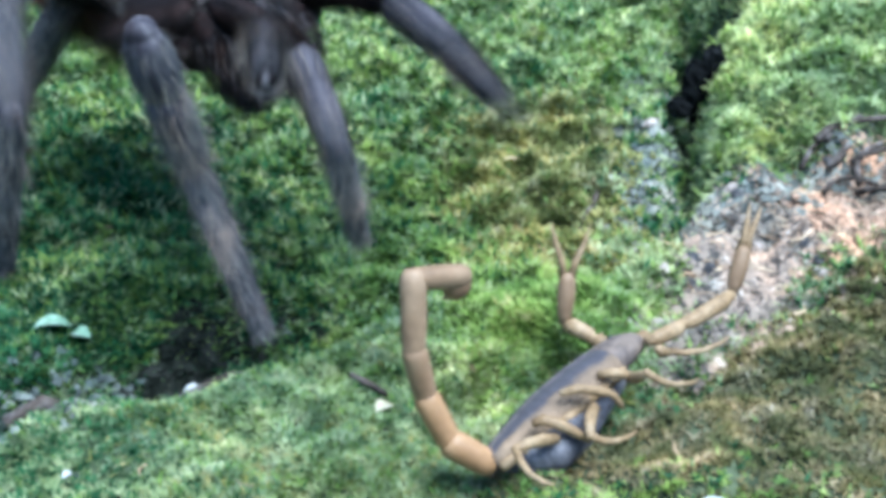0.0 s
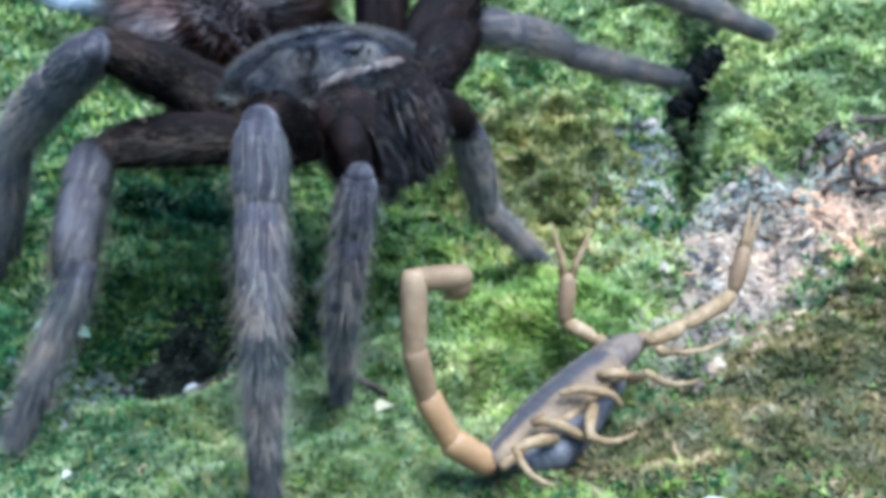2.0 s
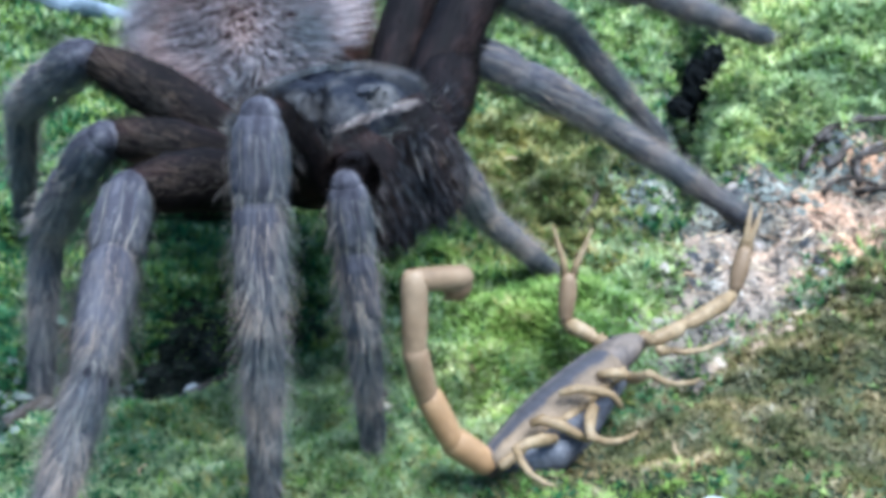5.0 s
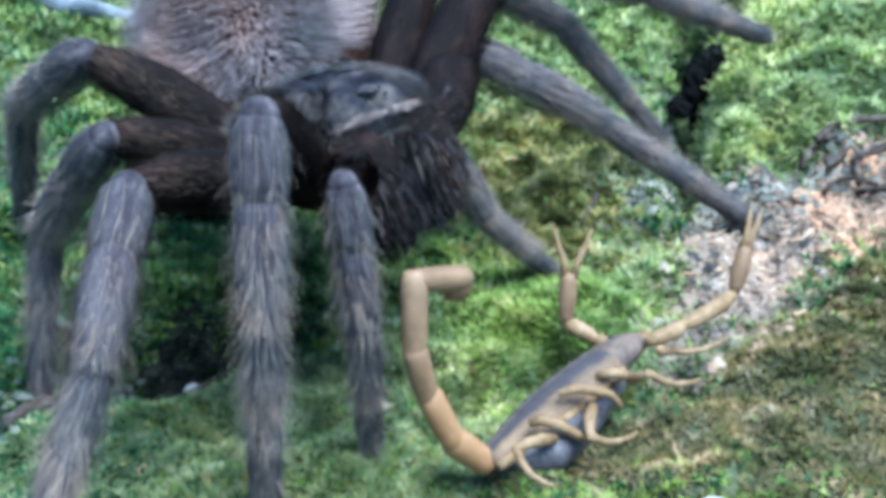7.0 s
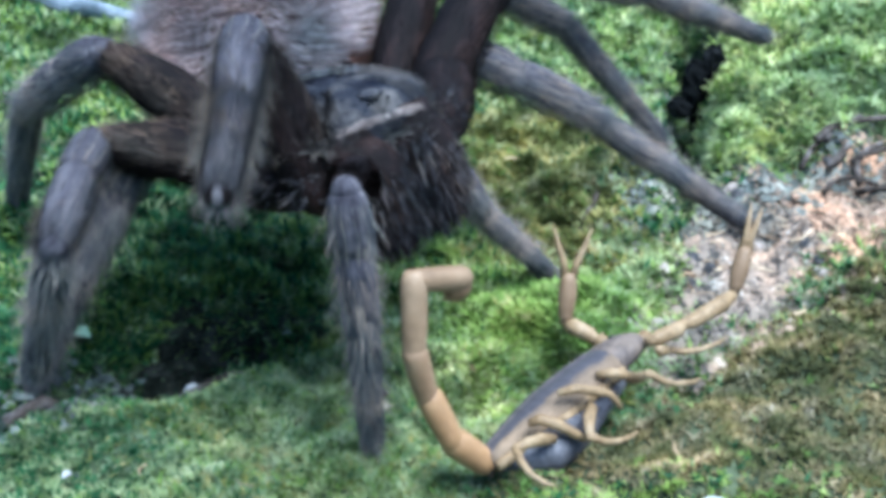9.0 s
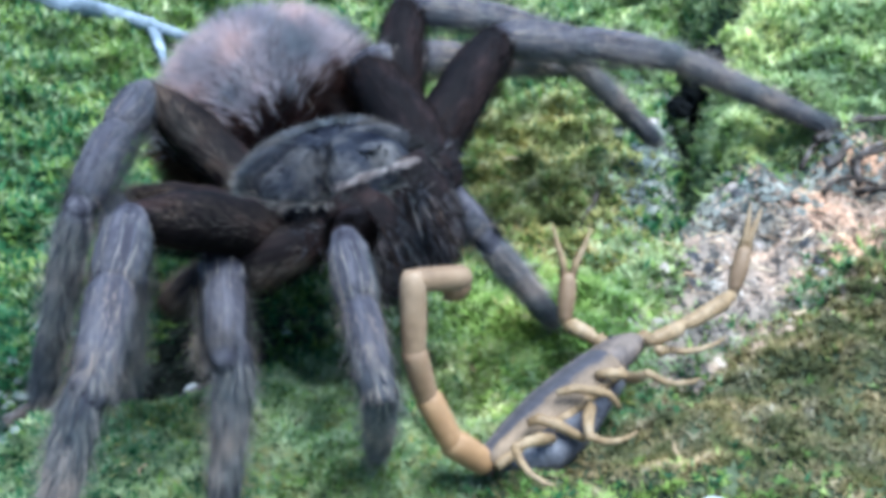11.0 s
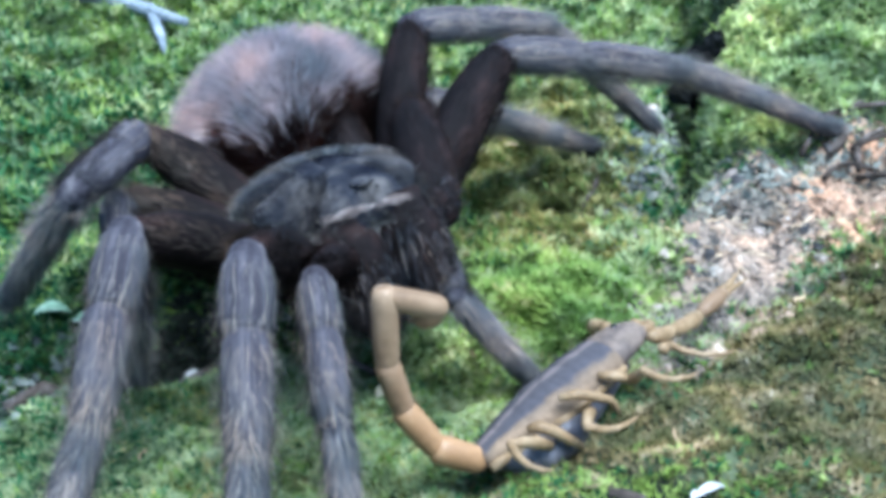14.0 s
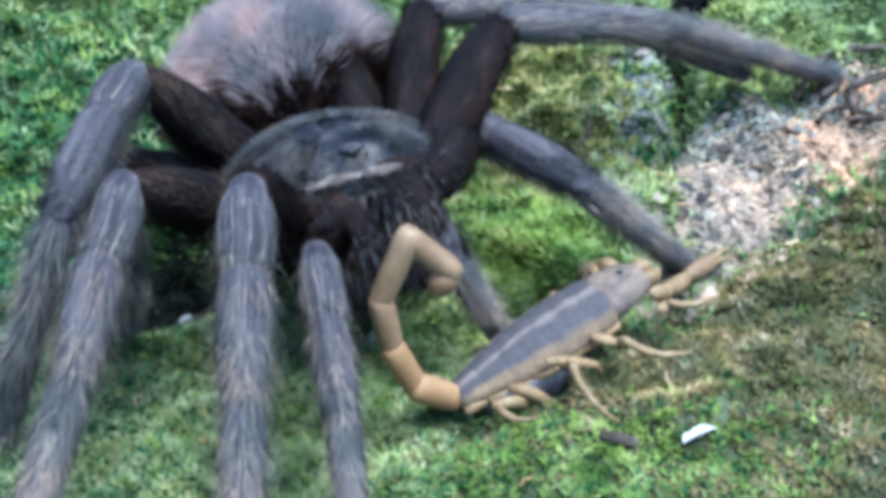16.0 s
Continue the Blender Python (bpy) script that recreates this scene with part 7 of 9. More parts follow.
    walk(limbs["palp_left"]["tibia"], [(0, pose(.01442, .01436, -.00487, -17.1, 12.6, -5.1)), (.15, pose(.00922, .01430, -.00696, 59.7, 57.4, 123.7)), (.3, pose(.00625, .01283, -.00905, 28.8, 73.7, 86.2)),
        (.45, pose(.0049, .01203, -.01033, 42, 72.2, 102.9)), (.6, pose(.0044, .01143, -.01062, 51.4, 69.9, 114.3)), (.9, pose(.00429, .01145, -.01052, 71.2, 66.9, 136.6)),
        (1.05, pose(.00459, .01125, -.01091, 75.1, 62.7, 141.4)), (1.2, pose(.00532, .01111, -.01144, 79.5, 57.6, 146)), (1.65, pose(.00464, .01155, -.01065, 79.3, 59.6, 147.2)),
        (2.1, pose(.00471, .01189, -.01035, 85.7, 63, 152.1)), (2.4, pose(.00271, .01124, -.00938, 70, 55.5, 145.3)), (3, pose(.00103, .0097, -.00892, 55.1, 57.2, 132.4)),
        (3.6, pose(.0011, .0097, -.00902, 52.1, 57, 128.9)), (4.2, pose(.00114, .01007, -.00871, 51.6, 56.5, 129)), (8.7, pose(.00093, .00999, -.00846, 50.7, 56.3, 128.9)),
        (8.8, pose(.0009, .01, -.00841, 50.6, 56.2, 128.9)), (9.2, pose(-.00099, .00831, -.00626, 32.3, 58.1, 112.5)), (10.2, pose(-.0012, .0086, -.00493, 30.4, 61.3, 111.1)),
        (10.8, pose(-.00113, .00884, -.00464, -33.9, 19.4, -6.6)), (11.3, pose(-.00073, .00914, -.00586, -23.3, 11.9, -8.4)), (11.9, pose(-.00088, .00919, -.00513, -25.8, 12, -10.1)),
        (12, pose(-.00089, .00919, -.00506, -26.1, 11.9, -10.5)), (12.4, pose(-.00178, .00745, -.00297, -30.7, 16.5, -2.2)), (12.55, pose(-.00194, .00667, -.00194, -37, 18.4, -1)),
        (12.7, pose(-.00194, .0056, -.00059, -48.2, 23, 2.4)), (12.85, pose(-.00201, .00507, -.00065, -148.3, 15.8, -2.7)), (13, pose(-.00207, .00448, -.00071, 161.1, 9.7, -6.3)),
        (13.15, pose(-.00217, .00555, -.00224, -132.9, 10.2, -7.1)), (13.3, pose(-.00201, .00655, -.00359, -26.4, 11, -8)), (13.45, pose(-.00175, .00715, -.00463, -21.1, 8.9, -10)),
        (13.6, pose(-.0014, .00768, -.00562, -17.6, 6.9, -11.7)), (13.75, pose(-.00093, .00855, -.00614, -20.5, 7.4, -15.5)), (13.9, pose(-.00053, .00859, -.0072, -17.2, 5.4, -16.6)),
        (14.2, pose(.00019, .00767, -.00926, -12.3, 1.6, -16.9)), (14.5, pose(.00007, .00722, -.00931, -9.1, -0.2, -12.3)), (15.25, pose(-.0007, .00712, -.00805, -7.7, 0.9, -7.5)),
        (15.4, pose(-.00071, .00702, -.00809, -6.9, 0.3, -6.9)), (15.7, pose(-.001, .0069, -.00754, -8.9, 2.1, -7.1)), (16, pose(-.0008, .0071, -.00785, -7.1, 0.8, -6.6))])
    walk(limbs["palp_left"]["tarsus"], [(0, pose(.02899, .01306, -.00815, -15, 5.3, -13.4)), (.15, pose(.00472, .02103, -.01959, 52.3, 64.9, 115)), (.3, pose(.00653, .01703, -.02344, -2.2, 73.7, 54.1)),
        (.45, pose(.00388, .0165, -.02461, 9, 73.2, 68.9)), (.6, pose(.00228, .01613, -.02471, 20.5, 71.5, 82.6)), (.75, pose(.00095, .01584, -.02447, 31.5, 69.7, 95.9)),
        (.9, pose(.00002, .01548, -.02433, 39.6, 66.8, 105.7)), (1.2, pose(-.00134, .0156, -.02411, 31.3, 66.3, 98.1)), (1.5, pose(-.00173, .0158, -.02361, 33.4, 64.7, 101.9)),
        (2.1, pose(-.00131, .01507, -.02372, 32.6, 59.7, 101.6)), (2.25, pose(-.00295, .01562, -.02274, 19.7, 63.1, 90.1)), (2.4, pose(-.00427, .01608, -.02175, 6.4, 65.7, 78)),
        (3, pose(-.00444, .01571, -.02153, 11.8, 61.3, 85.4)), (3.6, pose(-.00403, .01605, -.0216, 18.3, 57.4, 92.6)), (4.2, pose(-.00406, .0165, -.02122, 20, 58, 94.9)),
        (8.6, pose(-.00426, .01647, -.021, 20.5, 58.2, 95.9)), (8.8, pose(-.00434, .01649, -.02087, 20.7, 58.4, 96.4)), (9.2, pose(-.00402, .01564, -.01899, 8.7, 61.2, 85.6)),
        (9.6, pose(-.00402, .01561, -.01868, 4.5, 59.3, 81)), (10.2, pose(-.00379, .01531, -.01809, -3.2, 55.3, 72.2)), (10.8, pose(.01292, .00722, -.00964, 46.7, 63.7, 106.1)),
        (11.3, pose(.01379, .00701, -.00896, 47.3, 65.3, 102.9)), (12, pose(.01354, .00653, -.00815, 41.4, 60.4, 100.4)), (12.4, pose(.01259, .0069, -.00724, 24.1, 61.5, 90.6)),
        (12.55, pose(.01228, .00642, -.00668, 16.9, 61.6, 87.2)), (12.7, pose(.01186, .00617, -.00645, 11.1, 61.7, 86.9)), (12.85, pose(.01241, .0044, -.00472, 6.7, 60.6, 99.5)),
        (13, pose(.01263, .00285, -.00323, -128.8, 58.8, 110.3)), (13.15, pose(.01248, .00373, -.00491, 30.9, 59.6, 117.2)), (13.3, pose(.01258, .00451, -.00644, 58.1, 60.1, 124.5)),
        (13.45, pose(.01284, .00459, -.00695, 54.3, 65.2, 113.8)), (13.6, pose(.01318, .00467, -.00743, 41.9, 69.3, 96.1)), (13.9, pose(.01378, .00432, -.00861, 27.1, 68.4, 73.8)),
        (14.05, pose(.01408, .00379, -.00911, 40.7, 66.4, 83)), (14.2, pose(.01454, .00331, -.00968, 56.3, 63.7, 93.6)), (14.5, pose(.01472, .00403, -.00926, 81.1, 66.1, 116.8)),
        (15.1, pose(.01422, .00503, -.00844, 89.9, 67, 132)), (15.4, pose(.01418, .00521, -.00816, 91.7, 68.1, 134.7)), (15.7, pose(.01388, .00504, -.0081, 94.1, 66.4, 138.2)),
        (16, pose(.0141, .00538, -.00806, 91.5, 68.2, 136))])
    walk(limbs["leg_left_one"]["femur"], [(0, pose(.00749, .00861, .00047, 16.2, -18.7, 33.7)), (.15, pose(.00739, .00845, -.00020, 9.6, -26.6, 76.5)), (.3, pose(.00719, .00811, -.00165, 0.4, -19.5, 116.2)),
        (.45, pose(.007, .0078, -.003, 9.4, -1.3, 128.5)), (.6, pose(.007, .0078, -.003, 14.3, 5.8, 127.8)), (.9, pose(.007, .0078, -.003, 22, 11.9, 133.2)),
        (1.2, pose(.007, .0078, -.003, 19.4, 8.9, 133.5)), (1.35, pose(.007, .0078, -.003, 13.9, 2.9, 135)), (1.5, pose(.007, .0078, -.003, 7.4, -4.7, 137.1)),
        (1.8, pose(.007, .0078, -.003, 8.5, -3.6, 135.9)), (2.1, pose(.007, .0078, -.003, 16.3, 5.6, 134.3)), (2.4, pose(.007, .0078, -.003, 20.9, 9.3, 135.4)),
        (3, pose(.007, .0078, -.003, 20, 8, 136.2)), (3.6, pose(.007, .0078, -.003, 11.3, 0.5, 136.2)), (4.2, pose(.007, .0078, -.003, 7.9, -2.4, 138)),
        (8.4, pose(.007, .0078, -.003, 7.6, -2.7, 138.4)), (9.1, pose(.007, .0078, -.003, 5.5, -4.7, 142.8)), (9.6, pose(.007, .0078, -.003, 2.1, -8, 147.5)),
        (10.2, pose(.007, .0078, -.003, -5, -13.6, 154.6)), (10.8, pose(.007, .0078, -.003, -16.4, -20.6, 162.8)), (11.3, pose(.007, .0078, -.003, -29, -27.1, 170.3)),
        (11.5, pose(.007, .0078, -.003, -14.6, -20.6, 164.6)), (11.65, pose(.007, .0078, -.003, -1.8, -13.3, 159.6)), (11.8, pose(.007, .0078, -.003, 8.2, -6.4, 155.1)),
        (11.9, pose(.007, .0078, -.003, 10.3, -4.2, 150.5)), (12, pose(.007, .0078, -.003, 10.9, -2.8, 146.1)), (12.2, pose(.007, .0078, -.003, 15.8, 2.7, 141.1)),
        (12.4, pose(.007, .0078, -.003, 15.9, 3.6, 138.8)), (12.55, pose(.007, .0078, -.003, 32.4, 6.5, 145.1)), (12.7, pose(.007, .0078, -.003, 33, 8.2, 141.4)),
        (12.85, pose(.007, .0078, -.003, 17.7, 2.4, 143.1)), (13, pose(.007, .0078, -.003, 2.1, -8, 136.9)), (13.15, pose(.007, .0078, -.003, 3.5, -8.2, 141.4)),
        (13.3, pose(.007, .0078, -.003, -2.3, -13.7, 147.6)), (13.45, pose(.007, .0078, -.003, -8.2, -18, 153.4)), (13.6, pose(.007, .0078, -.003, -15.4, -22.5, 159.5)),
        (13.9, pose(.007, .0078, -.003, -8.4, -18.5, 158.8)), (14.05, pose(.007, .0078, -.003, -1.3, -13.8, 157.7)), (14.2, pose(.007, .0078, -.003, 0.6, -12.4, 157.8)),
        (14.35, pose(.007, .0078, -.003, -7.7, -17.5, 159.1)), (14.5, pose(.007, .0078, -.003, 14.3, -1.8, 153)), (14.65, pose(.007, .0078, -.003, 47.3, 2.5, 159.1)),
        (14.8, pose(.007, .0078, -.003, 55.3, 9.2, 151.9)), (15.1, pose(.007, .0078, -.003, 52.8, 8.3, 151.9)), (15.4, pose(.007, .0078, -.003, 47.7, 7.1, 151.4)),
        (15.55, pose(.007, .0078, -.003, 46.1, 6, 152.5)), (15.7, pose(.007, .0078, -.003, 47.5, 5.9, 153.4)), (16, pose(.007, .0078, -.003, 45, 5, 153.4))])
    walk(limbs["leg_left_one"]["tibia"], [(0, pose(.02286, .01884, .00673, 81.4, 23.3, 155.7)), (.15, pose(.01147, .02541, .00852, 70.5, 34.9, 161.1)), (.3, pose(-.00093, .02460, .00485, 42.6, 36.2, 143.4)),
        (.45, pose(-.00513, .02306, -.00256, 26.9, 28.3, 127.7)), (.6, pose(-.00488, .02314, -.00498, 23.7, 32.1, 118.2)), (.75, pose(-.00548, .02245, -.00614, 20.4, 35.2, 110.7)),
        (.9, pose(-.00605, .02172, -.00702, 17.5, 38.7, 104.3)), (1.2, pose(-.00626, .02178, -.00602, 16, 39.3, 101.7)), (1.35, pose(-.00676, .02158, -.00398, 19.4, 31.9, 112.2)),
        (1.5, pose(-.00723, .02104, -.0014, 19.8, 24.7, 119)), (1.8, pose(-.00698, .02134, -.00177, 19.8, 21.4, 121.5)), (2.1, pose(-.00655, .02169, -.00489, 18, 33.2, 108.3)),
        (2.25, pose(-.00666, .02149, -.00548, 16.1, 37.8, 102.9)), (2.4, pose(-.00669, .02132, -.00616, 14.6, 41.5, 99.3)), (3, pose(-.00694, .02117, -.0057, 11.3, 41.5, 93.8)),
        (3.6, pose(-.00708, .02129, -.00319, 7, 43.6, 87.2)), (4.2, pose(-.00748, .02083, -.00218, 4.5, 45, 83.9)), (8.4, pose(-.00756, .02074, -.00207, 4.5, 45, 84)),
        (9.2, pose(-.00857, .01941, -.00121, 1.7, 43.3, 80.5)), (9.6, pose(-.00929, .01816, -.00029, 8, 39.5, 92.5)), (10.2, pose(-.01013, .01592, .00158, 13.3, 32.4, 105.6)),
        (10.8, pose(-.01044, .0132, .00386, 15.3, 24.8, 114.9)), (11.3, pose(-.0101, .01072, .00589, 15.8, 18.2, 121.2)), (11.5, pose(-.01059, .01266, .00387, 17.7, 22.9, 122.5)),
        (11.65, pose(-.01079, .0144, .00147, 18.6, 25.9, 121.4)), (11.8, pose(-.01057, .01597, -.00082, 19.6, 28.9, 120.2)), (11.9, pose(-.00992, .01739, -.00158, 20.2, 30.6, 119.2)),
        (12, pose(-.00917, .01866, -.00204, 21.1, 32.8, 118.5)), (12.2, pose(-.00815, .02004, -.00393, 21.3, 35.9, 115.4)), (12.4, pose(-.00763, .02063, -.00422, 18.1, 42.3, 106.6)),
        (12.55, pose(-.00888, .01889, -.00521, -10.2, 11.3, 16.3)), (12.7, pose(-.00808, .01985, -.00579, -10.3, 9.5, 10.2)), (12.85, pose(-.00858, .0195, -.00382, -11.6, 12.1, 15.6)),
        (13, pose(-.00709, .021, -.00027, 14.2, 44.2, 100.4)), (13.15, pose(-.00809, .01983, -.00021, 18.3, 33.5, 112)), (13.3, pose(-.009, .01795, .00162, 17.9, 25.7, 116.9)),
        (13.6, pose(-.00987, .0141, .00447, 18.3, 23, 122.9)), (13.9, pose(-.01024, .01449, .00319, 21.2, 26.3, 127.4)), (14.05, pose(-.01053, .01498, .00164, 23.2, 29.5, 129.1)),
        (14.2, pose(-.01063, .01501, .0012, 25.6, 35.1, 130.4)), (14.35, pose(-.01037, .01444, .00287, 25.9, 45, 127.9)), (14.5, pose(-.01036, .01666, -.00239, 32.9, 38, 138)),
        (14.65, pose(-.0112, .01474, -.00386, -0.5, 5.5, 16)), (14.8, pose(-.00998, .01687, -.00611, 5.6, 0.7, 6.4)), (15.4, pose(-.00999, .01706, -.00541, 6.9, 0.2, 6.5)),
        (15.55, pose(-.0102, .01675, -.00503, 5, 1.3, 8.1)), (15.7, pose(-.01035, .01648, -.00499, 4.7, 1.6, 8.9)), (16, pose(-.01037, .0165, -.00471, 1.2, 3.3, 8))])
    walk(limbs["leg_left_one"]["tarsus"], [(0, pose(.00236, .02812, -.00296, 47.1, 23.3, 137)), (.15, pose(-.00754, .03191, -.00550, 28, 23.6, 128.2)), (.3, pose(-.01679, .03640, -.00962, 19.6, 23.4, 119.4)),
        (.45, pose(-.01832, .04012, -.01419, 12.6, 27.9, 102.6)), (.6, pose(-.01468, .04145, -.01798, 4.7, 26.8, 83.5)), (.75, pose(-.01255, .04119, -.02025, 3.6, 35.3, 82.4)),
        (.9, pose(-.01078, .04025, -.02234, 3.3, 42.5, 82.6)), (1.2, pose(-.01012, .04034, -.02153, -0.6, 41.7, 76.4)), (1.35, pose(-.01462, .04084, -.01693, 13.3, 39.2, 100.5)),
        (1.5, pose(-.018, .04051, -.01165, 14.7, 28.5, 107.3)), (1.8, pose(-.01891, .04078, -.0107, 15.2, 23.4, 110.4)), (1.95, pose(-.0162, .04117, -.01467, 12.8, 29.5, 101.9)),
        (2.1, pose(-.01301, .04114, -.01831, 8.5, 34.8, 91.9)), (2.25, pose(-.01098, .04036, -.0205, 2, 41.3, 81)), (2.4, pose(-.00965, .03943, -.0224, -18.1, 42.5, 52.5)),
        (2.7, pose(-.00881, .03941, -.02211, -23.9, 44, 46.2)), (3, pose(-.00815, .03948, -.02193, -32.9, 44.1, 36.3)), (3.6, pose(-.00621, .03901, -.02008, -27.3, 48.5, 44.5)),
        (4.2, pose(-.00563, .03805, -.01951, -23.4, 48.7, 49.2)), (8.4, pose(-.00576, .03796, -.0194, -23.1, 48.9, 49.7)), (9.2, pose(-.00563, .03699, -.01801, -22.5, 49.8, 51.7)),
        (9.6, pose(-.01012, .03706, -.01585, -11.3, 47.9, 67.5)), (10.2, pose(-.0157, .03585, -.01155, 2.7, 42, 89.1)), (10.8, pose(-.01979, .03338, -.00641, 10.2, 31.4, 103.7)),
        (11.3, pose(-.02215, .03065, -.00174, 13, 21.3, 112.6)), (11.5, pose(-.02271, .03169, -.00568, 13, 22.4, 111.4)), (11.65, pose(-.02227, .03322, -.00922, 13, 28.2, 109.4)),
        (11.8, pose(-.02136, .0345, -.01267, 12.7, 34.1, 106.7)), (11.9, pose(-.0202, .03579, -.01406, 11.4, 35.8, 103)), (12, pose(-.019, .03677, -.01529, 8.8, 36.1, 97.3)),
        (12.2, pose(-.01666, .03797, -.0183, 0.3, 36.3, 80.4)), (12.4, pose(-.01281, .03798, -.02073, 7, 34.3, 89.6)), (12.55, pose(.01418, .02564, -.01, 37.2, 43, 115.7)),
        (12.7, pose(.01571, .02411, -.00981, 34.2, 44.2, 109.7)), (12.85, pose(.0145, .02593, -.00896, 36.1, 46.1, 112.9)), (13, pose(-.01025, .03828, -.01735, 8.3, 44.2, 91.9)),
        (13.15, pose(-.01575, .03877, -.01374, 1.7, 42.3, 85.3)), (13.3, pose(-.01899, .03764, -.009, 15.7, 40.2, 109.4)), (13.6, pose(-.02214, .03303, -.00509, 10.9, 34, 106.2)),
        (13.9, pose(-.02358, .03195, -.00765, 15.2, 33.5, 114.2)), (14.05, pose(-.02398, .03152, -.01042, 15.2, 35, 113.9)), (14.2, pose(-.02362, .03028, -.01288, 13.2, 32.9, 110.2)),
        (14.35, pose(-.021, .02811, -.01446, 6.2, 33.3, 97.2)), (14.5, pose(-.0247, .02958, -.01747, -46.5, 17.2, 17.3)), (14.65, pose(.01224, .02147, -.00619, 51, 48, 132.4)),
        (14.8, pose(.01437, .01961, -.00639, 46.1, 49.3, 122.7)), (15.25, pose(.01429, .01989, -.0058, 47.2, 50.2, 123.8)), (15.4, pose(.01435, .01983, -.00549, 47.1, 51.2, 123.2)),
        (15.7, pose(.01385, .02029, -.00565, 47.3, 50.3, 124.9)), (16, pose(.01385, .0199, -.00612, 45.3, 50, 122.9))])
    walk(limbs["leg_left_two"]["femur"], [(0, pose(.00229, .01031, .00047, 8.1, -20.1, 103.3)), (.15, pose(.00219, .01015, -.00020, 5.8, -23.2, 111.1)), (.3, pose(.00199, .00981, -.00165, 3.5, -26.4, 115.9)),
        (.9, pose(.0018, .0095, -.003, -4.1, -32.1, 123.6)), (1.2, pose(.0018, .0095, -.003, -6.7, -31.7, 124.2)), (1.5, pose(.0018, .0095, -.003, -1.1, -23.3, 122.8)),
        (1.65, pose(.0018, .0095, -.003, 3.1, -15.8, 120.5)), (1.8, pose(.0018, .0095, -.003, 4.5, -12.6, 119.3)), (3.3, pose(.0018, .0095, -.003, 2.7, -16.6, 117.8)),
        (8.6, pose(.0018, .0095, -.003, 3, -16.3, 117.6)), (9.6, pose(.0018, .0095, -.003, 3.1, -15.5, 117.8)), (10.2, pose(.0018, .0095, -.003, 3.8, -13.6, 118.4)),
        (10.8, pose(.0018, .0095, -.003, 4, -11.1, 121.3)), (11.3, pose(.0018, .0095, -.003, 7.5, -4.3, 121.5)), (12.7, pose(.0018, .0095, -.003, 4.3, -10.2, 117.3)),
        (13.6, pose(.0018, .0095, -.003, 3.9, -11.5, 122)), (14.05, pose(.0018, .0095, -.003, 3.3, -12.6, 128.5)), (14.5, pose(.0018, .0095, -.003, 3.5, -12.7, 134.1)),
        (15.7, pose(.0018, .0095, -.003, 3.5, -13.3, 136.5)), (16, pose(.0018, .0095, -.003, 4.8, -11.5, 136.6))])
    walk(limbs["leg_left_two"]["tibia"], [(0, pose(-.00321, .03362, .00922, 22.6, 21.7, 130.5)), (.15, pose(-.00624, .03201, .00986, 20, 21.8, 126.4)), (.3, pose(-.00799, .03034, .00971, 18.2, 22.5, 122.9)),
        (.6, pose(-.00923, .02869, .00965, 14.8, 25.1, 113.6)), (.9, pose(-.01016, .02748, .01056, 10.2, 27.2, 102.4)), (1.05, pose(-.01031, .02732, .01063, 7.1, 28.1, 94.7)),
        (1.2, pose(-.01041, .02744, .01039, 4.7, 28.4, 88.6)), (1.35, pose(-.01067, .02839, .00874, 6.8, 30.1, 94.3)), (1.5, pose(-.01089, .02919, .00707, 6.1, 33.9, 93.7)),
        (1.65, pose(-.01067, .03064, .00393, 7.9, 30.2, 96)), (1.8, pose(-.0104, .0312, .00255, 7.3, 31.6, 94.5)), (2.25, pose(-.01005, .03119, .00327, 6.9, 31.5, 93.5)),
        (3.3, pose(-.00958, .03113, .00426, 7.1, 30.5, 93.5)), (4.2, pose(-.00927, .03128, .00431, 7.6, 29.7, 94.4)), (9.1, pose(-.00963, .03117, .00409, 8, 28.9, 95.3)),
        (9.6, pose(-.00965, .03125, .0038, 6.9, 29.9, 92.8)), (10.2, pose(-.00998, .03131, .00298, 6.7, 25.1, 91.1)), (10.8, pose(-.0112, .03088, .00192, 2.8, 27.2, 82.2)),
        (11.3, pose(-.01149, .03118, -.00108, 2.5, 25.4, 80.2)), (12.4, pose(-.01023, .0316, .0011, 2.2, 25.4, 79.1)), (12.7, pose(-.00971, .0318, .00151, 2.2, 25.4, 78.7)),
        (13.45, pose(-.011, .03096, .00208, 3.4, 25.1, 82.4)), (13.6, pose(-.01144, .03069, .00206, 3.7, 25.1, 83.4)), (13.9, pose(-.01284, .02961, .0026, 3.6, 25.2, 84.1)),
        (14.35, pose(-.01506, .02781, .00256, 5.2, 23.7, 88.8)), (14.65, pose(-.01571, .02714, .00268, 6.2, 23.2, 91.7)), (15.25, pose(-.01599, .02675, .00302, 7.3, 22.7, 95.2)),
        (15.7, pose(-.01619, .02659, .00286, 7.8, 22.6, 96.7)), (16, pose(-.01635, .02667, .00209, 8, 22, 97.2))])
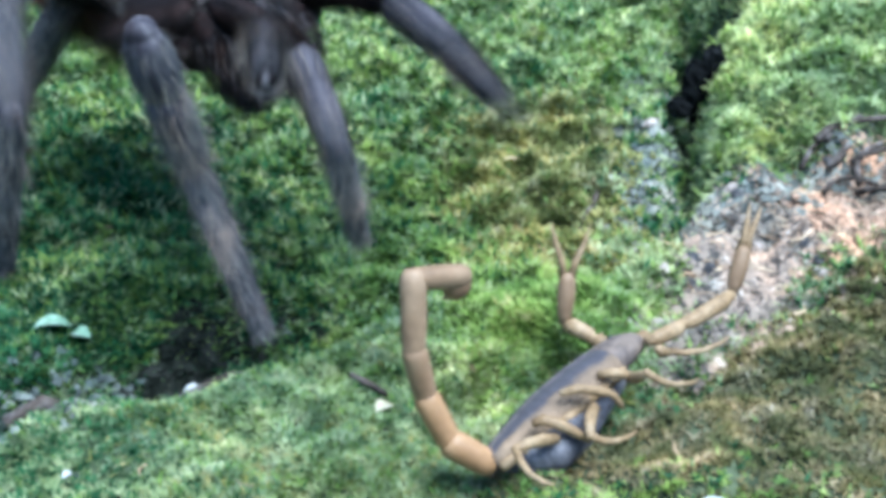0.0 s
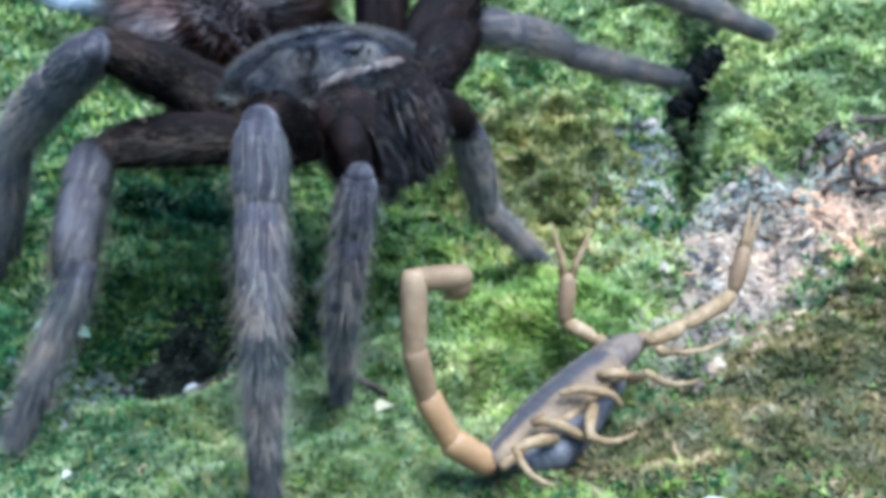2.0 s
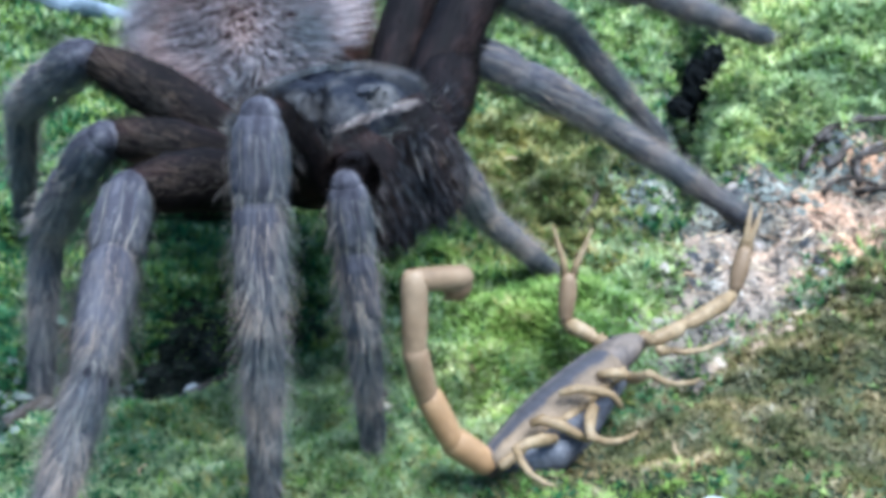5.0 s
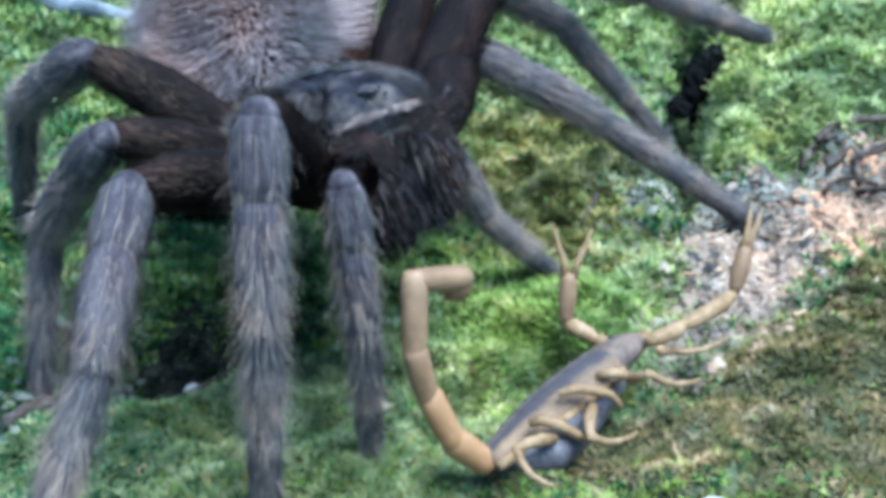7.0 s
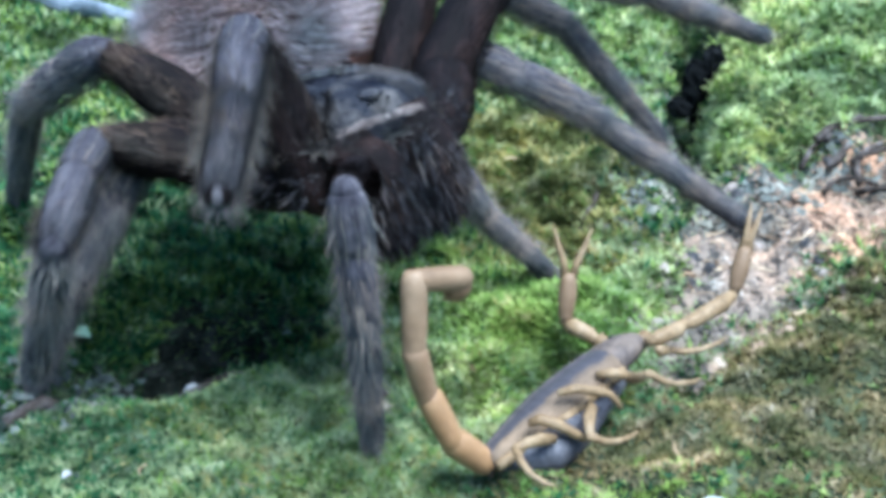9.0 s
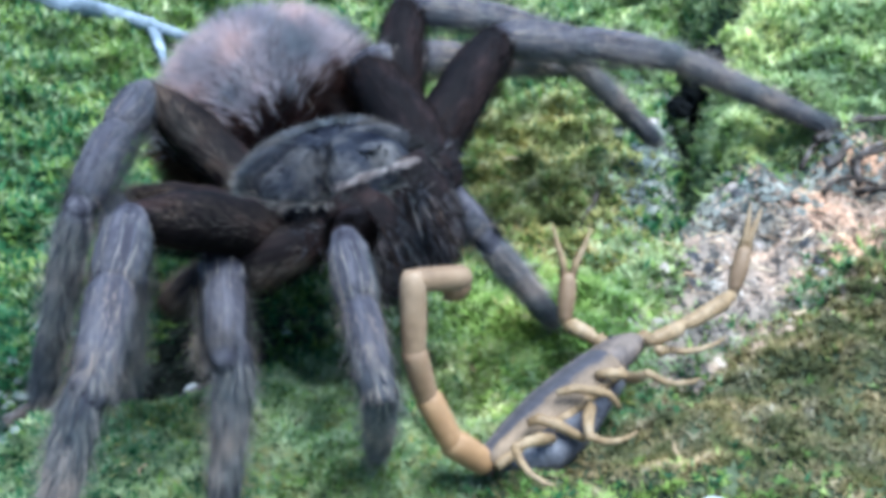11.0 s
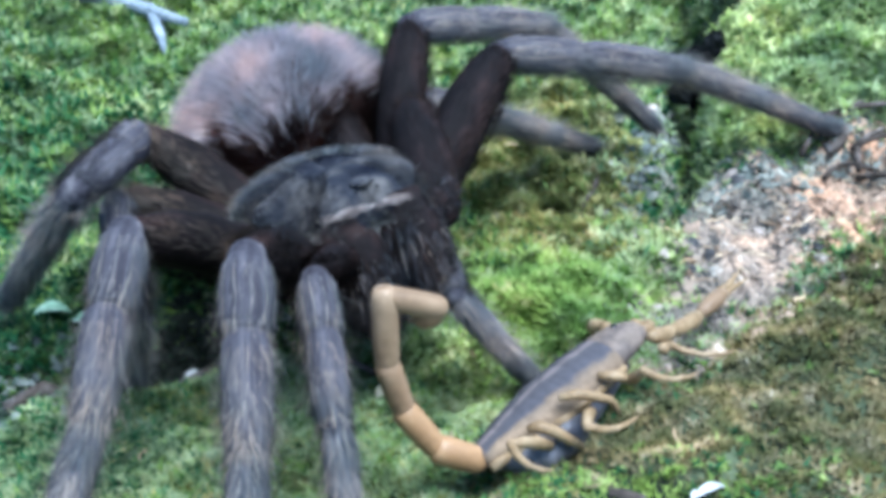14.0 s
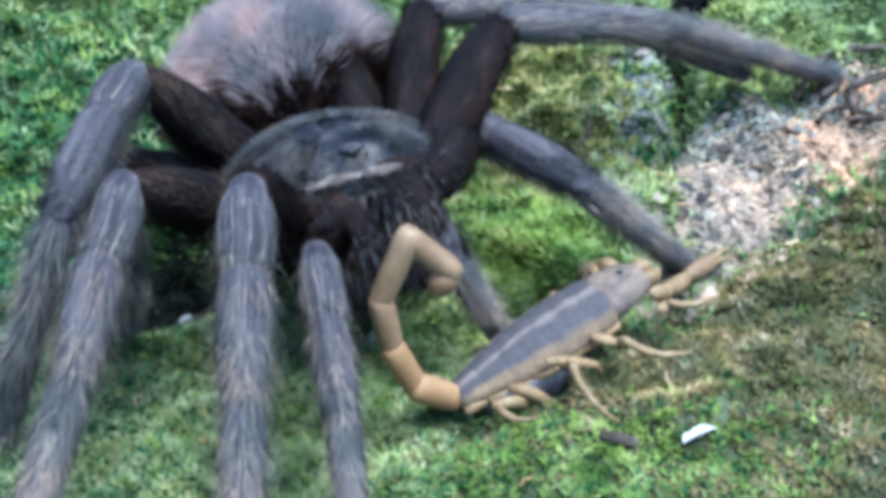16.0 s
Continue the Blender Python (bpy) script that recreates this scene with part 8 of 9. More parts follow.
    walk(limbs["leg_left_two"]["tarsus"], [(0, pose(-.01919, .05235, -.00059, 12.6, 25, 107.7)), (.15, pose(-.02083, .05182, .00002, 12.6, 26, 108.6)), (.3, pose(-.02128, .05091, -.00042, 12.5, 27, 109)),
        (.45, pose(-.02037, .05057, -.00158, 12.4, 28.2, 108.5)), (.75, pose(-.01721, .0506, -.00154, 12.3, 30.5, 107.4)), (.9, pose(-.01523, .0505, -.00154, 12.4, 31.8, 106.9)),
        (1.05, pose(-.01224, .05061, -.00186, 12.8, 33.1, 106.5)), (1.2, pose(-.00985, .05075, -.0022, 12.3, 34.9, 104.5)), (1.35, pose(-.01239, .05126, -.00455, 3.1, 45.4, 92.2)),
        (1.5, pose(-.01229, .05114, -.00771, 0.9, 50.6, 90.3)), (1.65, pose(-.01306, .05342, -.00938, 6.3, 36.1, 94.2)), (1.8, pose(-.01217, .05369, -.01134, 5.6, 36.8, 92.6)),
        (2.1, pose(-.01139, .05374, -.01091, 5, 36.9, 91.3)), (2.4, pose(-.01152, .05376, -.01026, 5.2, 36.6, 91.6)), (3.6, pose(-.01093, .05404, -.00893, 5.5, 36.1, 91.7)),
        (6.3, pose(-.01115, .05425, -.00884, 5.9, 35.8, 92.5)), (8.7, pose(-.01146, .05423, -.0088, 6, 35.7, 92.8)), (9.2, pose(-.01182, .05427, -.0086, 6.4, 35.5, 93.6)),
        (9.6, pose(-.01079, .05418, -.00943, 4.6, 36.1, 90.1)), (10.2, pose(-.01045, .0553, -.00828, -4.2, 42.3, 78.5)), (10.8, pose(-.008, .05424, -.01017, -7.5, 41.2, 72.4)),
        (11.3, pose(-.00743, .05476, -.01247, -13, 39.8, 63.2)), (12.2, pose(-.00614, .05504, -.01061, -11.7, 39.8, 64.4)), (12.7, pose(-.00504, .05528, -.00986, -11.2, 39.6, 64.4)),
        (13, pose(-.00597, .0551, -.00955, -10.1, 39.5, 66.4)), (13.45, pose(-.00782, .05474, -.00918, -8.3, 39.5, 70.1)), (13.6, pose(-.0087, .05453, -.00918, -7.6, 39.4, 71.4)),
        (13.9, pose(-.0104, .05346, -.00868, -3.4, 38.6, 78.5)), (14.35, pose(-.01454, .05206, -.0081, 0.9, 36.8, 86.8)), (14.5, pose(-.01568, .05171, -.00787, 2.1, 36.2, 89.3)),
        (14.8, pose(-.01693, .05138, -.00764, 3, 35.8, 91.3)), (15.25, pose(-.01819, .05111, -.00719, 4.1, 35.4, 93.6)), (15.55, pose(-.01876, .05098, -.00712, 4.4, 35.1, 94.3)),
        (16, pose(-.01941, .05105, -.00784, 4, 34.2, 93.4))])
    walk(limbs["leg_left_three"]["femur"], [(0, pose(-.00351, .00961, .00047, 51.7, -33.2, 37.8)), (.15, pose(-.00361, .00945, -.00020, 60.3, -40.4, 35.3)), (.3, pose(-.00381, .00911, -.00165, 68.2, -46.6, 32)),
        (.6, pose(-.004, .0088, -.003, 78, -53.1, 25.9)), (.9, pose(-.004, .0088, -.003, 84.1, -60.1, 24.2)), (1.2, pose(-.004, .0088, -.003, 86, -63, 22.8)),
        (1.5, pose(-.004, .0088, -.003, 80.6, -65.9, 29.3)), (1.65, pose(-.004, .0088, -.003, 73.1, -67.9, 38.2)), (1.8, pose(-.004, .0088, -.003, 40.4, -68.8, 76.3)),
        (1.95, pose(-.004, .0088, -.003, 12.1, -58.5, 112.3)), (2.1, pose(-.004, .0088, -.003, 8, -53.4, 119.1)), (2.7, pose(-.004, .0088, -.003, 4.3, -50.3, 124.5)),
        (3, pose(-.004, .0088, -.003, 2.9, -48.7, 126.4)), (3.3, pose(-.004, .0088, -.003, 2.9, -40.1, 128.4)), (3.6, pose(-.004, .0088, -.003, 5.4, -29.7, 128.1)),
        (3.9, pose(-.004, .0088, -.003, 7.1, -23.8, 127)), (4.2, pose(-.004, .0088, -.003, 7.7, -20, 126)), (9.2, pose(-.004, .0088, -.003, 7.4, -20.8, 127.2)),
        (10.8, pose(-.004, .0088, -.003, 6.2, -22.8, 132.3)), (11.3, pose(-.004, .0088, -.003, 2.3, -29, 136.7)), (11.8, pose(-.004, .0088, -.003, 1.6, -32.2, 134.8)),
        (12.4, pose(-.004, .0088, -.003, 0.6, -28.4, 141.5)), (12.85, pose(-.004, .0088, -.003, 1.2, -28.7, 139.8)), (13.45, pose(-.004, .0088, -.003, 2, -28.6, 140.6)),
        (13.9, pose(-.004, .0088, -.003, 3.4, -27.8, 140.9)), (14.5, pose(-.004, .0088, -.003, 3, -28.1, 145.8)), (14.95, pose(-.004, .0088, -.003, 2.4, -29.7, 145.6)),
        (15.1, pose(-.004, .0088, -.003, 1.6, -30.9, 146)), (15.4, pose(-.004, .0088, -.003, 3.2, -26.9, 147.5)), (15.7, pose(-.004, .0088, -.003, 5.1, -22.4, 144.9)),
        (16, pose(-.004, .0088, -.003, 4.5, -20.7, 149.7))])
    walk(limbs["leg_left_three"]["tibia"], [(0, pose(.01203, .02167, .01333, 22.4, 13.8, 137.7)), (.15, pose(.01101, .01978, .01502, 23.1, 15, 138.9)), (.3, pose(.00989, .01767, .01542, 22.7, 15.8, 138.6)),
        (.45, pose(.00927, .01595, .01503, 22.1, 16.2, 137.3)), (.6, pose(.00868, .01496, .0158, 21.5, 16.8, 136)), (.9, pose(.00668, .01359, .01738, 20.2, 18.6, 133.7)),
        (1.2, pose(.00583, .01293, .01794, 19.2, 20.2, 130.6)), (1.5, pose(.00437, .0135, .01845, 18.6, 22.8, 128.5)), (1.65, pose(.00295, .01426, .01877, 18.1, 25, 127.4)),
        (1.8, pose(-.00198, .01706, .01891, 15.7, 29.3, 124.5)), (1.95, pose(-.00865, .02016, .01704, 11.7, 30, 118.9)), (2.1, pose(-.01081, .02105, .01586, 10.6, 28.9, 116.7)),
        (2.25, pose(-.01149, .02119, .01551, 10, 28.6, 115.5)), (3, pose(-.0132, .02129, .01465, 5.9, 31.6, 107.6)), (3.3, pose(-.01517, .02289, .01213, 1.8, 35, 101)),
        (3.6, pose(-.0166, .02486, .00864, -1.1, 38.8, 97.6)), (3.9, pose(-.01694, .02598, .00647, -0.8, 36.3, 95.7)), (4.2, pose(-.01698, .02666, .00505, -5.2, 40.2, 90.1)),
        (8.9, pose(-.01731, .02635, .00518, -5, 39.6, 90.5)), (9.2, pose(-.01728, .02631, .00533, -4.3, 39.2, 91.3)), (10.8, pose(-.01858, .02482, .00611, 0.7, 30.5, 94.9)),
        (11.3, pose(-.01896, .0229, .00839, -2.4, 30.8, 89.6)), (11.8, pose(-.01802, .0229, .00953, -1.8, 30.5, 90.2)), (12.4, pose(-.02019, .02166, .00817, -0.7, 24.2, 84.5)),
        (12.7, pose(-.01971, .02216, .00827, 0.1, 23.7, 85.4)), (13.3, pose(-.02007, .02171, .00828, 2.4, 22.6, 91)), (13.75, pose(-.01991, .02204, .00813, 5.5, 21.7, 99.3)),
        (13.9, pose(-.02012, .02192, .00796, 6.5, 21.3, 102.4)), (14.35, pose(-.02103, .02068, .008, 7.9, 20.8, 108)), (14.65, pose(-.0211, .02044, .00815, 8.6, 20.6, 110.8)),
        (14.8, pose(-.02099, .02053, .00822, 8.9, 20.6, 111.7)), (15.1, pose(-.02071, .02007, .00908, 8.7, 19.1, 109.5)), (15.4, pose(-.02167, .02007, .00763, 9.5, 17.6, 110.7)),
        (15.55, pose(-.02165, .02071, .00694, 8.8, 18.3, 108.2)), (15.7, pose(-.02179, .02129, .00594, 7.5, 19.7, 104.6)), (16, pose(-.02297, .0199, .00531, 4.8, 21.1, 97.9))])
    walk(limbs["leg_left_three"]["tarsus"], [(0, pose(-.00485, .03704, .00773, 24.6, 19.9, 135.2)), (.15, pose(-.00609, .03472, .00894, 23.6, 20.2, 134.6)), (.3, pose(-.00707, .03262, .00904, 22.7, 20.7, 133.9)),
        (.45, pose(-.00732, .03126, .00847, 22.1, 21.4, 132.8)), (.6, pose(-.00751, .03058, .009, 21.4, 22.3, 131.5)), (.9, pose(-.00871, .0297, .00988, 19.4, 24.1, 128.7)),
        (1.2, pose(-.00851, .02968, .00983, 18, 26.2, 125.3)), (1.5, pose(-.00913, .03045, .00936, 16.3, 28.1, 122.1)), (1.65, pose(-.00998, .03119, .00886, 15, 29.2, 120.2)),
        (1.8, pose(-.01359, .03395, .0074, 12.2, 30.6, 117.5)), (1.95, pose(-.01849, .03797, .00528, 9.2, 32, 114.3)), (2.1, pose(-.02006, .03942, .00449, 7.3, 33.3, 111.7)),
        (2.25, pose(-.02039, .03981, .00427, 5.9, 34.2, 109.7)), (2.7, pose(-.01977, .04013, .00327, 2.1, 36.5, 103.8)), (3, pose(-.01925, .04038, .00236, -0.7, 37.9, 99.7)),
        (3.3, pose(-.01885, .04179, -.00134, -3, 43.1, 98.4)), (3.6, pose(-.01902, .04303, -.00607, -5.2, 46.9, 96.6)), (3.9, pose(-.0188, .04482, -.00745, -16.9, 58, 87.4)),
        (4.2, pose(-.01701, .04461, -.01012, -24.1, 62.9, 80.7)), (8.6, pose(-.01727, .04444, -.00993, -24.7, 62.8, 80.4)), (9.2, pose(-.0177, .04451, -.00953, -23.6, 62.7, 81.8)),
        (10.2, pose(-.01917, .04477, -.00725, -26.2, 61.2, 79.8)), (10.8, pose(-.02032, .04499, -.00583, -29.4, 60.1, 77)), (11.3, pose(-.01881, .04308, -.00364, -29.7, 59.1, 76.8)),
        (11.8, pose(-.01807, .04314, -.0024, -28.6, 59.1, 77.4)), (12.4, pose(-.01814, .043, -.00145, -33.9, 57.8, 72.4)), (12.7, pose(-.018, .04361, -.00118, -33.8, 57.9, 72.1)),
        (13.3, pose(-.02044, .04339, -.00077, -31.8, 57.8, 75.6)), (13.6, pose(-.02226, .04368, -.00063, -27.1, 57.4, 80.8)), (13.9, pose(-.02481, .04331, -.00057, -22.3, 56.8, 86.9)),
        (14.35, pose(-.0278, .04157, -.00035, -11.3, 54.4, 100.3)), (14.5, pose(-.02851, .04118, -.00025, -7.9, 53.5, 104.3)), (14.8, pose(-.02912, .04097, -.00004, -2.6, 51.7, 110.3)),
        (14.95, pose(-.02866, .04104, .00078, 0.6, 42.1, 109.7)), (15.1, pose(-.0281, .04101, .00138, 0.5, 31.2, 101.5)), (15.25, pose(-.02883, .04101, .00103, -6.1, 32.4, 91.2)),
        (15.4, pose(-.02959, .04102, .00052, -15, 32.5, 78.3)), (15.55, pose(-.02863, .0419, -.00044, -18, 35.6, 77.6)), (15.7, pose(-.02736, .0427, -.00198, -16.6, 38.7, 81.4)),
        (16, pose(-.02598, .04161, -.00317, -15.8, 37.9, 81.7))])
    walk(limbs["leg_left_four"]["femur"], [(0, pose(-.00801, .00701, .00047, 13.2, -12.3, 163.5)), (.45, pose(-.0085, .0062, -.003, 11.4, -16.6, 169)), (.9, pose(-.0085, .0062, -.003, 10, -19.6, 172)),
        (1.05, pose(-.0085, .0062, -.003, 10.3, -18.8, 172)), (1.2, pose(-.0085, .0062, -.003, 14.7, -4, 166.4)), (2.25, pose(-.0085, .0062, -.003, 14.8, -3.7, 163.2)),
        (2.4, pose(-.0085, .0062, -.003, 14.2, -7.2, 163.2)), (2.7, pose(-.0085, .0062, -.003, 14.4, -6.3, 161.6)), (3.3, pose(-.0085, .0062, -.003, 14.4, -6.5, 160.8)),
        (3.6, pose(-.0085, .0062, -.003, 9.6, -23.3, 165.7)), (4.2, pose(-.0085, .0062, -.003, 11.1, -18.8, 163.9)), (9, pose(-.0085, .0062, -.003, 10.8, -19.8, 164)),
        (9.2, pose(-.0085, .0062, -.003, 10.7, -20.4, 163.8)), (10.2, pose(-.0085, .0062, -.003, 12, -15.2, 163.3)), (10.8, pose(-.0085, .0062, -.003, 12.3, -13.7, 163.6)),
        (11.3, pose(-.0085, .0062, -.003, 11.9, -14.3, 164.3)), (12.55, pose(-.0085, .0062, -.003, 10.3, -24.1, 159.5)), (12.85, pose(-.0085, .0062, -.003, 10, -25.5, 159.6)),
        (13.75, pose(-.0085, .0062, -.003, 7.6, -28.6, 166.8)), (14.35, pose(-.0085, .0062, -.003, 4.3, -32.3, 174.6)), (14.8, pose(-.0085, .0062, -.003, 3.9, -34.1, 175)),
        (15.55, pose(-.0085, .0062, -.003, 4.1, -35.9, 173.9)), (16, pose(-.0085, .0062, -.003, 2, -36, 178.2))])
    walk(limbs["leg_left_four"]["tibia"], [(0, pose(-.02581, .01228, .00453, 19, 28.9, 166.2)), (.3, pose(-.02625, .01044, .00324, 18.1, 25.8, 166.4)), (.75, pose(-.02626, .00894, .00316, 17.1, 23.5, 165.8)),
        (.9, pose(-.02623, .0087, .00336, 16.9, 22.4, 165.7)), (1.05, pose(-.02631, .00871, .00313, 16.7, 21.1, 165.3)), (1.2, pose(-.02692, .01067, -.00169, 16.5, 10.4, 163.9)),
        (1.8, pose(-.02676, .01128, -.00175, 16.5, 11.8, 161.9)), (2.25, pose(-.02665, .01167, -.00178, 16.4, 12.7, 160.4)), (2.4, pose(-.02655, .01163, -.00062, 15.5, 3.1, 160.5)),
        (2.7, pose(-.02642, .01216, -.00092, 15.7, 4.1, 159.9)), (3, pose(-.02639, .01217, -.00068, 15.8, 6.2, 158.9)), (3.3, pose(-.02633, .0124, -.00084, 15.8, 7.5, 158)),
        (3.6, pose(-.02541, .01052, .00452, 14.5, 20.1, 154)), (4.2, pose(-.02578, .01119, .00312, 14.4, 22.2, 153)), (8.8, pose(-.02574, .01107, .00334, 14.4, 22, 153.1)),
        (9.2, pose(-.0256, .01118, .00362, 14.5, 21.8, 153.3)), (10.2, pose(-.02606, .01146, .00199, 14.4, 26.2, 153.1)), (10.8, pose(-.02621, .01142, .0015, 13.9, 30.7, 152.5)),
        (11.3, pose(-.02622, .01118, .0017, 12.3, 37.6, 150.8)), (12.2, pose(-.0252, .01186, .00407, 12.5, 38.3, 150.8)), (12.7, pose(-.02458, .0124, .00501, 12.9, 39.1, 151.2)),
        (13.45, pose(-.02474, .01087, .00568, 13.2, 37.9, 154)), (13.9, pose(-.02471, .00944, .00637, 13.8, 36, 157.2)), (14.2, pose(-.02459, .00814, .00692, 14, 34.5, 159.6)),
        (14.5, pose(-.02437, .00748, .00737, 14.7, 32.2, 162.1)), (15.4, pose(-.02384, .00794, .00807, 16.1, 25, 165)), (15.7, pose(-.0238, .00764, .00817, 16, 25.5, 165.2)),
        (16, pose(-.02387, .00669, .00816, 15.1, 30.9, 164.4))])
    walk(limbs["leg_left_four"]["tarsus"], [(0, pose(-.04620, .01731, -.00709, 33.5, 61.6, -175.4)), (.3, pose(-.04724, .01551, -.00722, 31.5, 61, -175.9)), (.9, pose(-.04773, .01417, -.00578, 27.5, 59.6, -178.8)),
        (1.05, pose(-.04797, .01439, -.0055, 25.7, 57.8, 179)), (1.2, pose(-.04959, .01724, -.00604, 17.5, 22, 164.6)), (1.65, pose(-.04921, .01838, -.00646, 17.3, 22.7, 163)),
        (2.25, pose(-.04871, .01952, -.00707, 16.8, 24.3, 160.6)), (2.4, pose(-.04913, .01965, -.00192, 15.3, 36.5, 159.6)), (2.7, pose(-.0489, .0204, -.00262, 15.3, 36.4, 158.7)),
        (3.3, pose(-.0484, .02131, -.00398, 14.7, 37.1, 156.8)), (3.6, pose(-.04566, .02041, -.00372, 13.7, 38.2, 156.2)), (4.2, pose(-.04559, .02126, -.00597, 14, 37.9, 155.4)),
        (8.7, pose(-.04559, .02113, -.00572, 13.9, 37.9, 155.4)), (9.2, pose(-.0455, .02121, -.00527, 14, 38, 155.6)), (10.2, pose(-.04527, .02121, -.0086, 14.5, 33.9, 154.8)),
        (10.8, pose(-.0445, .02096, -.01075, 14.8, 28.9, 154)), (11.3, pose(-.04283, .02047, -.01293, 15.2, 22.4, 153.4)), (12, pose(-.04194, .02094, -.01116, 15.1, 23.1, 153.1)),
        (12.7, pose(-.04089, .02138, -.01013, 15.2, 22.8, 152.8)), (13.45, pose(-.04176, .01916, -.00907, 15.5, 22.4, 155.8)), (13.6, pose(-.04187, .01847, -.009, 15.5, 22, 156.7)),
        (13.9, pose(-.0426, .01697, -.00775, 15.6, 22.8, 158.9)), (14.35, pose(-.04344, .01426, -.00602, 15.6, 23.5, 162.3)), (14.5, pose(-.0437, .01372, -.00541, 15.7, 24, 163.2)),
        (14.8, pose(-.04419, .01351, -.0042, 15.8, 25.5, 164)), (15.25, pose(-.04477, .01364, -.00242, 16, 27.7, 164.9)), (15.55, pose(-.04486, .01342, -.00196, 16, 28.2, 165.3)),
        (15.7, pose(-.04474, .01316, -.00218, 15.9, 27.8, 165.3)), (16, pose(-.0437, .01221, -.00416, 15.6, 24.9, 164.9))])
    # the scorpion, its tail, claws and legs
    walk(scorpion, [(0, pose(.01187, -.04866, .00746, -36, -8.5, 46.7)), (12.7, pose(.01164, -.04827, .00731, -36, -8.9, 44.9)), (13, pose(.01156, -.04812, .00722, -34, -8.6, 45.4)),
        (13.3, pose(.01157, -.04848, .00735, -32, -8.4, 47.1)), (13.6, pose(.01132, -.05023, .00779, -28, -8.8, 48.3)), (13.75, pose(.01129, -.05018, .00784, -26, -9.8, 46.7)),
        (14.35, pose(.01131, -.05219, .0087, -19.5, -14.2, 40.1)), (14.5, pose(.01141, -.05263, .00891, -18, -15.2, 38.6)), (14.8, pose(.01136, -.05305, .00894, -11, -15.5, 37.2)),
        (15.1, pose(.01145, -.05207, .00856, -4, -15, 35.1)), (15.4, pose(.01124, -.05124, .0082, -0.5, -14.4, 33.2)), (15.55, pose(.01117, -.05119, .00832, 1.3, -15.3, 32.6)),
        (15.7, pose(.01107, -.05162, .00843, 3, -15.7, 32.4)), (16, pose(.01089, -.05103, .00849, 4, -16.7, 31.8))])
    walk(tail[0], [(0, pose(-.01133, .00000, .00000, -100.2, -60.9, 158.1)), (12.7, pose(-.01133, .00000, -.00000, -130.4, -54.2, -166)), (13, pose(-.01133, .00000, .00000, -123.7, -49.2, -170.1)),
        (13.3, pose(-.01133, .00000, .00000, -102.7, -48.4, 166.6)), (13.6, pose(-.01133, -.00000, .00000, -95.4, -46.6, 160.8)), (14, pose(-.01133, -.00000, -.00000, -87, -45.8, 158.8)),
        (14.5, pose(-.01133, .00000, -.00000, -86, -48.9, 166.9)), (15, pose(-.01133, .00000, -.00000, -61.2, -35.6, 146.5)), (15.5, pose(-.01133, .00000, .00000, -64.3, -43.8, 158)),
        (16, pose(-.01133, .00000, .00000, -54.6, -40.5, 151.5))])
    walk(tail[1], [(0, pose(-.01320, .00075, .00363, 148.7, -84.1, -94.7)), (12.7, pose(-.01369, -.00059, .00337, 156.6, -81.5, -101.1)), (13, pose(-.01400, -.00046, .00314, 116.3, -85.7, -61.4)),
        (13.3, pose(-.01401, .00064, .00311, -135.4, -79.1, -169.4)), (13.6, pose(-.01402, .00094, .00302, -149, -71.6, -155.1)), (14, pose(-.01403, .00105, .00298, -87.5, -75.6, 149)),
        (14.5, pose(-.01399, .00062, .00313, -124.3, -77.6, -167.7)), (15, pose(-.01414, .00186, .00242, -77.9, -77.7, 148.5)), (15.5, pose(-.01411, .00112, .00287, -61.6, -72.8, 136.6)),
        (16, pose(-.01410, .00150, .00270, -36.4, -73.6, 110))])
    walk(tail[2], [(0, pose(-.01324, .00026, .00840, 140, -62, -90.3)), (12.7, pose(-.01382, -.00128, .00811, 144.7, -62.9, -92.7)), (13, pose(-.01383, -.00078, .00793, 38.1, -79.1, 17.2)),
        (13.3, pose(-.01490, .00047, .00782, 173.8, -77.9, -120.4)), (13.6, pose(-.01540, .00030, .00757, 177.9, -86, -125.3)), (14, pose(-.01505, .00166, .00763, 149.1, -77.2, -94)),
        (14.5, pose(-.01499, .00040, .00782, 171.9, -80.8, -108.8)), (15, pose(-.01501, .00239, .00711, 17.2, -86.3, 46)), (15.5, pose(-.01514, .00210, .00746, 13.8, -81.3, 49.6)),
        (16, pose(-.01457, .00278, .00730, 13.2, -76.9, 51))])
    walk(tail[3], [(0, pose(-.01326, -.00209, .01282, 97.5, -59.7, -46.5)), (12.7, pose(-.01393, -.00356, .01256, 102, -59.6, -49.8)), (13, pose(-.01293, -.00050, .01284, 115.8, -59.7, -66.5)),
        (13.3, pose(-.01543, -.00043, .01271, 110.8, -62.2, -63)), (13.6, pose(-.01560, .00002, .01256, 110.6, -67.8, -63.8)), (14, pose(-.01513, .00056, .01250, 98.7, -67.5, -48.2)),
        (14.5, pose(-.01525, -.00036, .01275, 90.1, -59.7, -38.9)), (15, pose(-.01479, .00263, .01210, 66.2, -59.1, -16.9)), (15.5, pose(-.01465, .00267, .01240, 55.3, -60.9, -5.1)),
        (16, pose(-.01385, .00366, .01217, 50.9, -50.9, -6.2))])
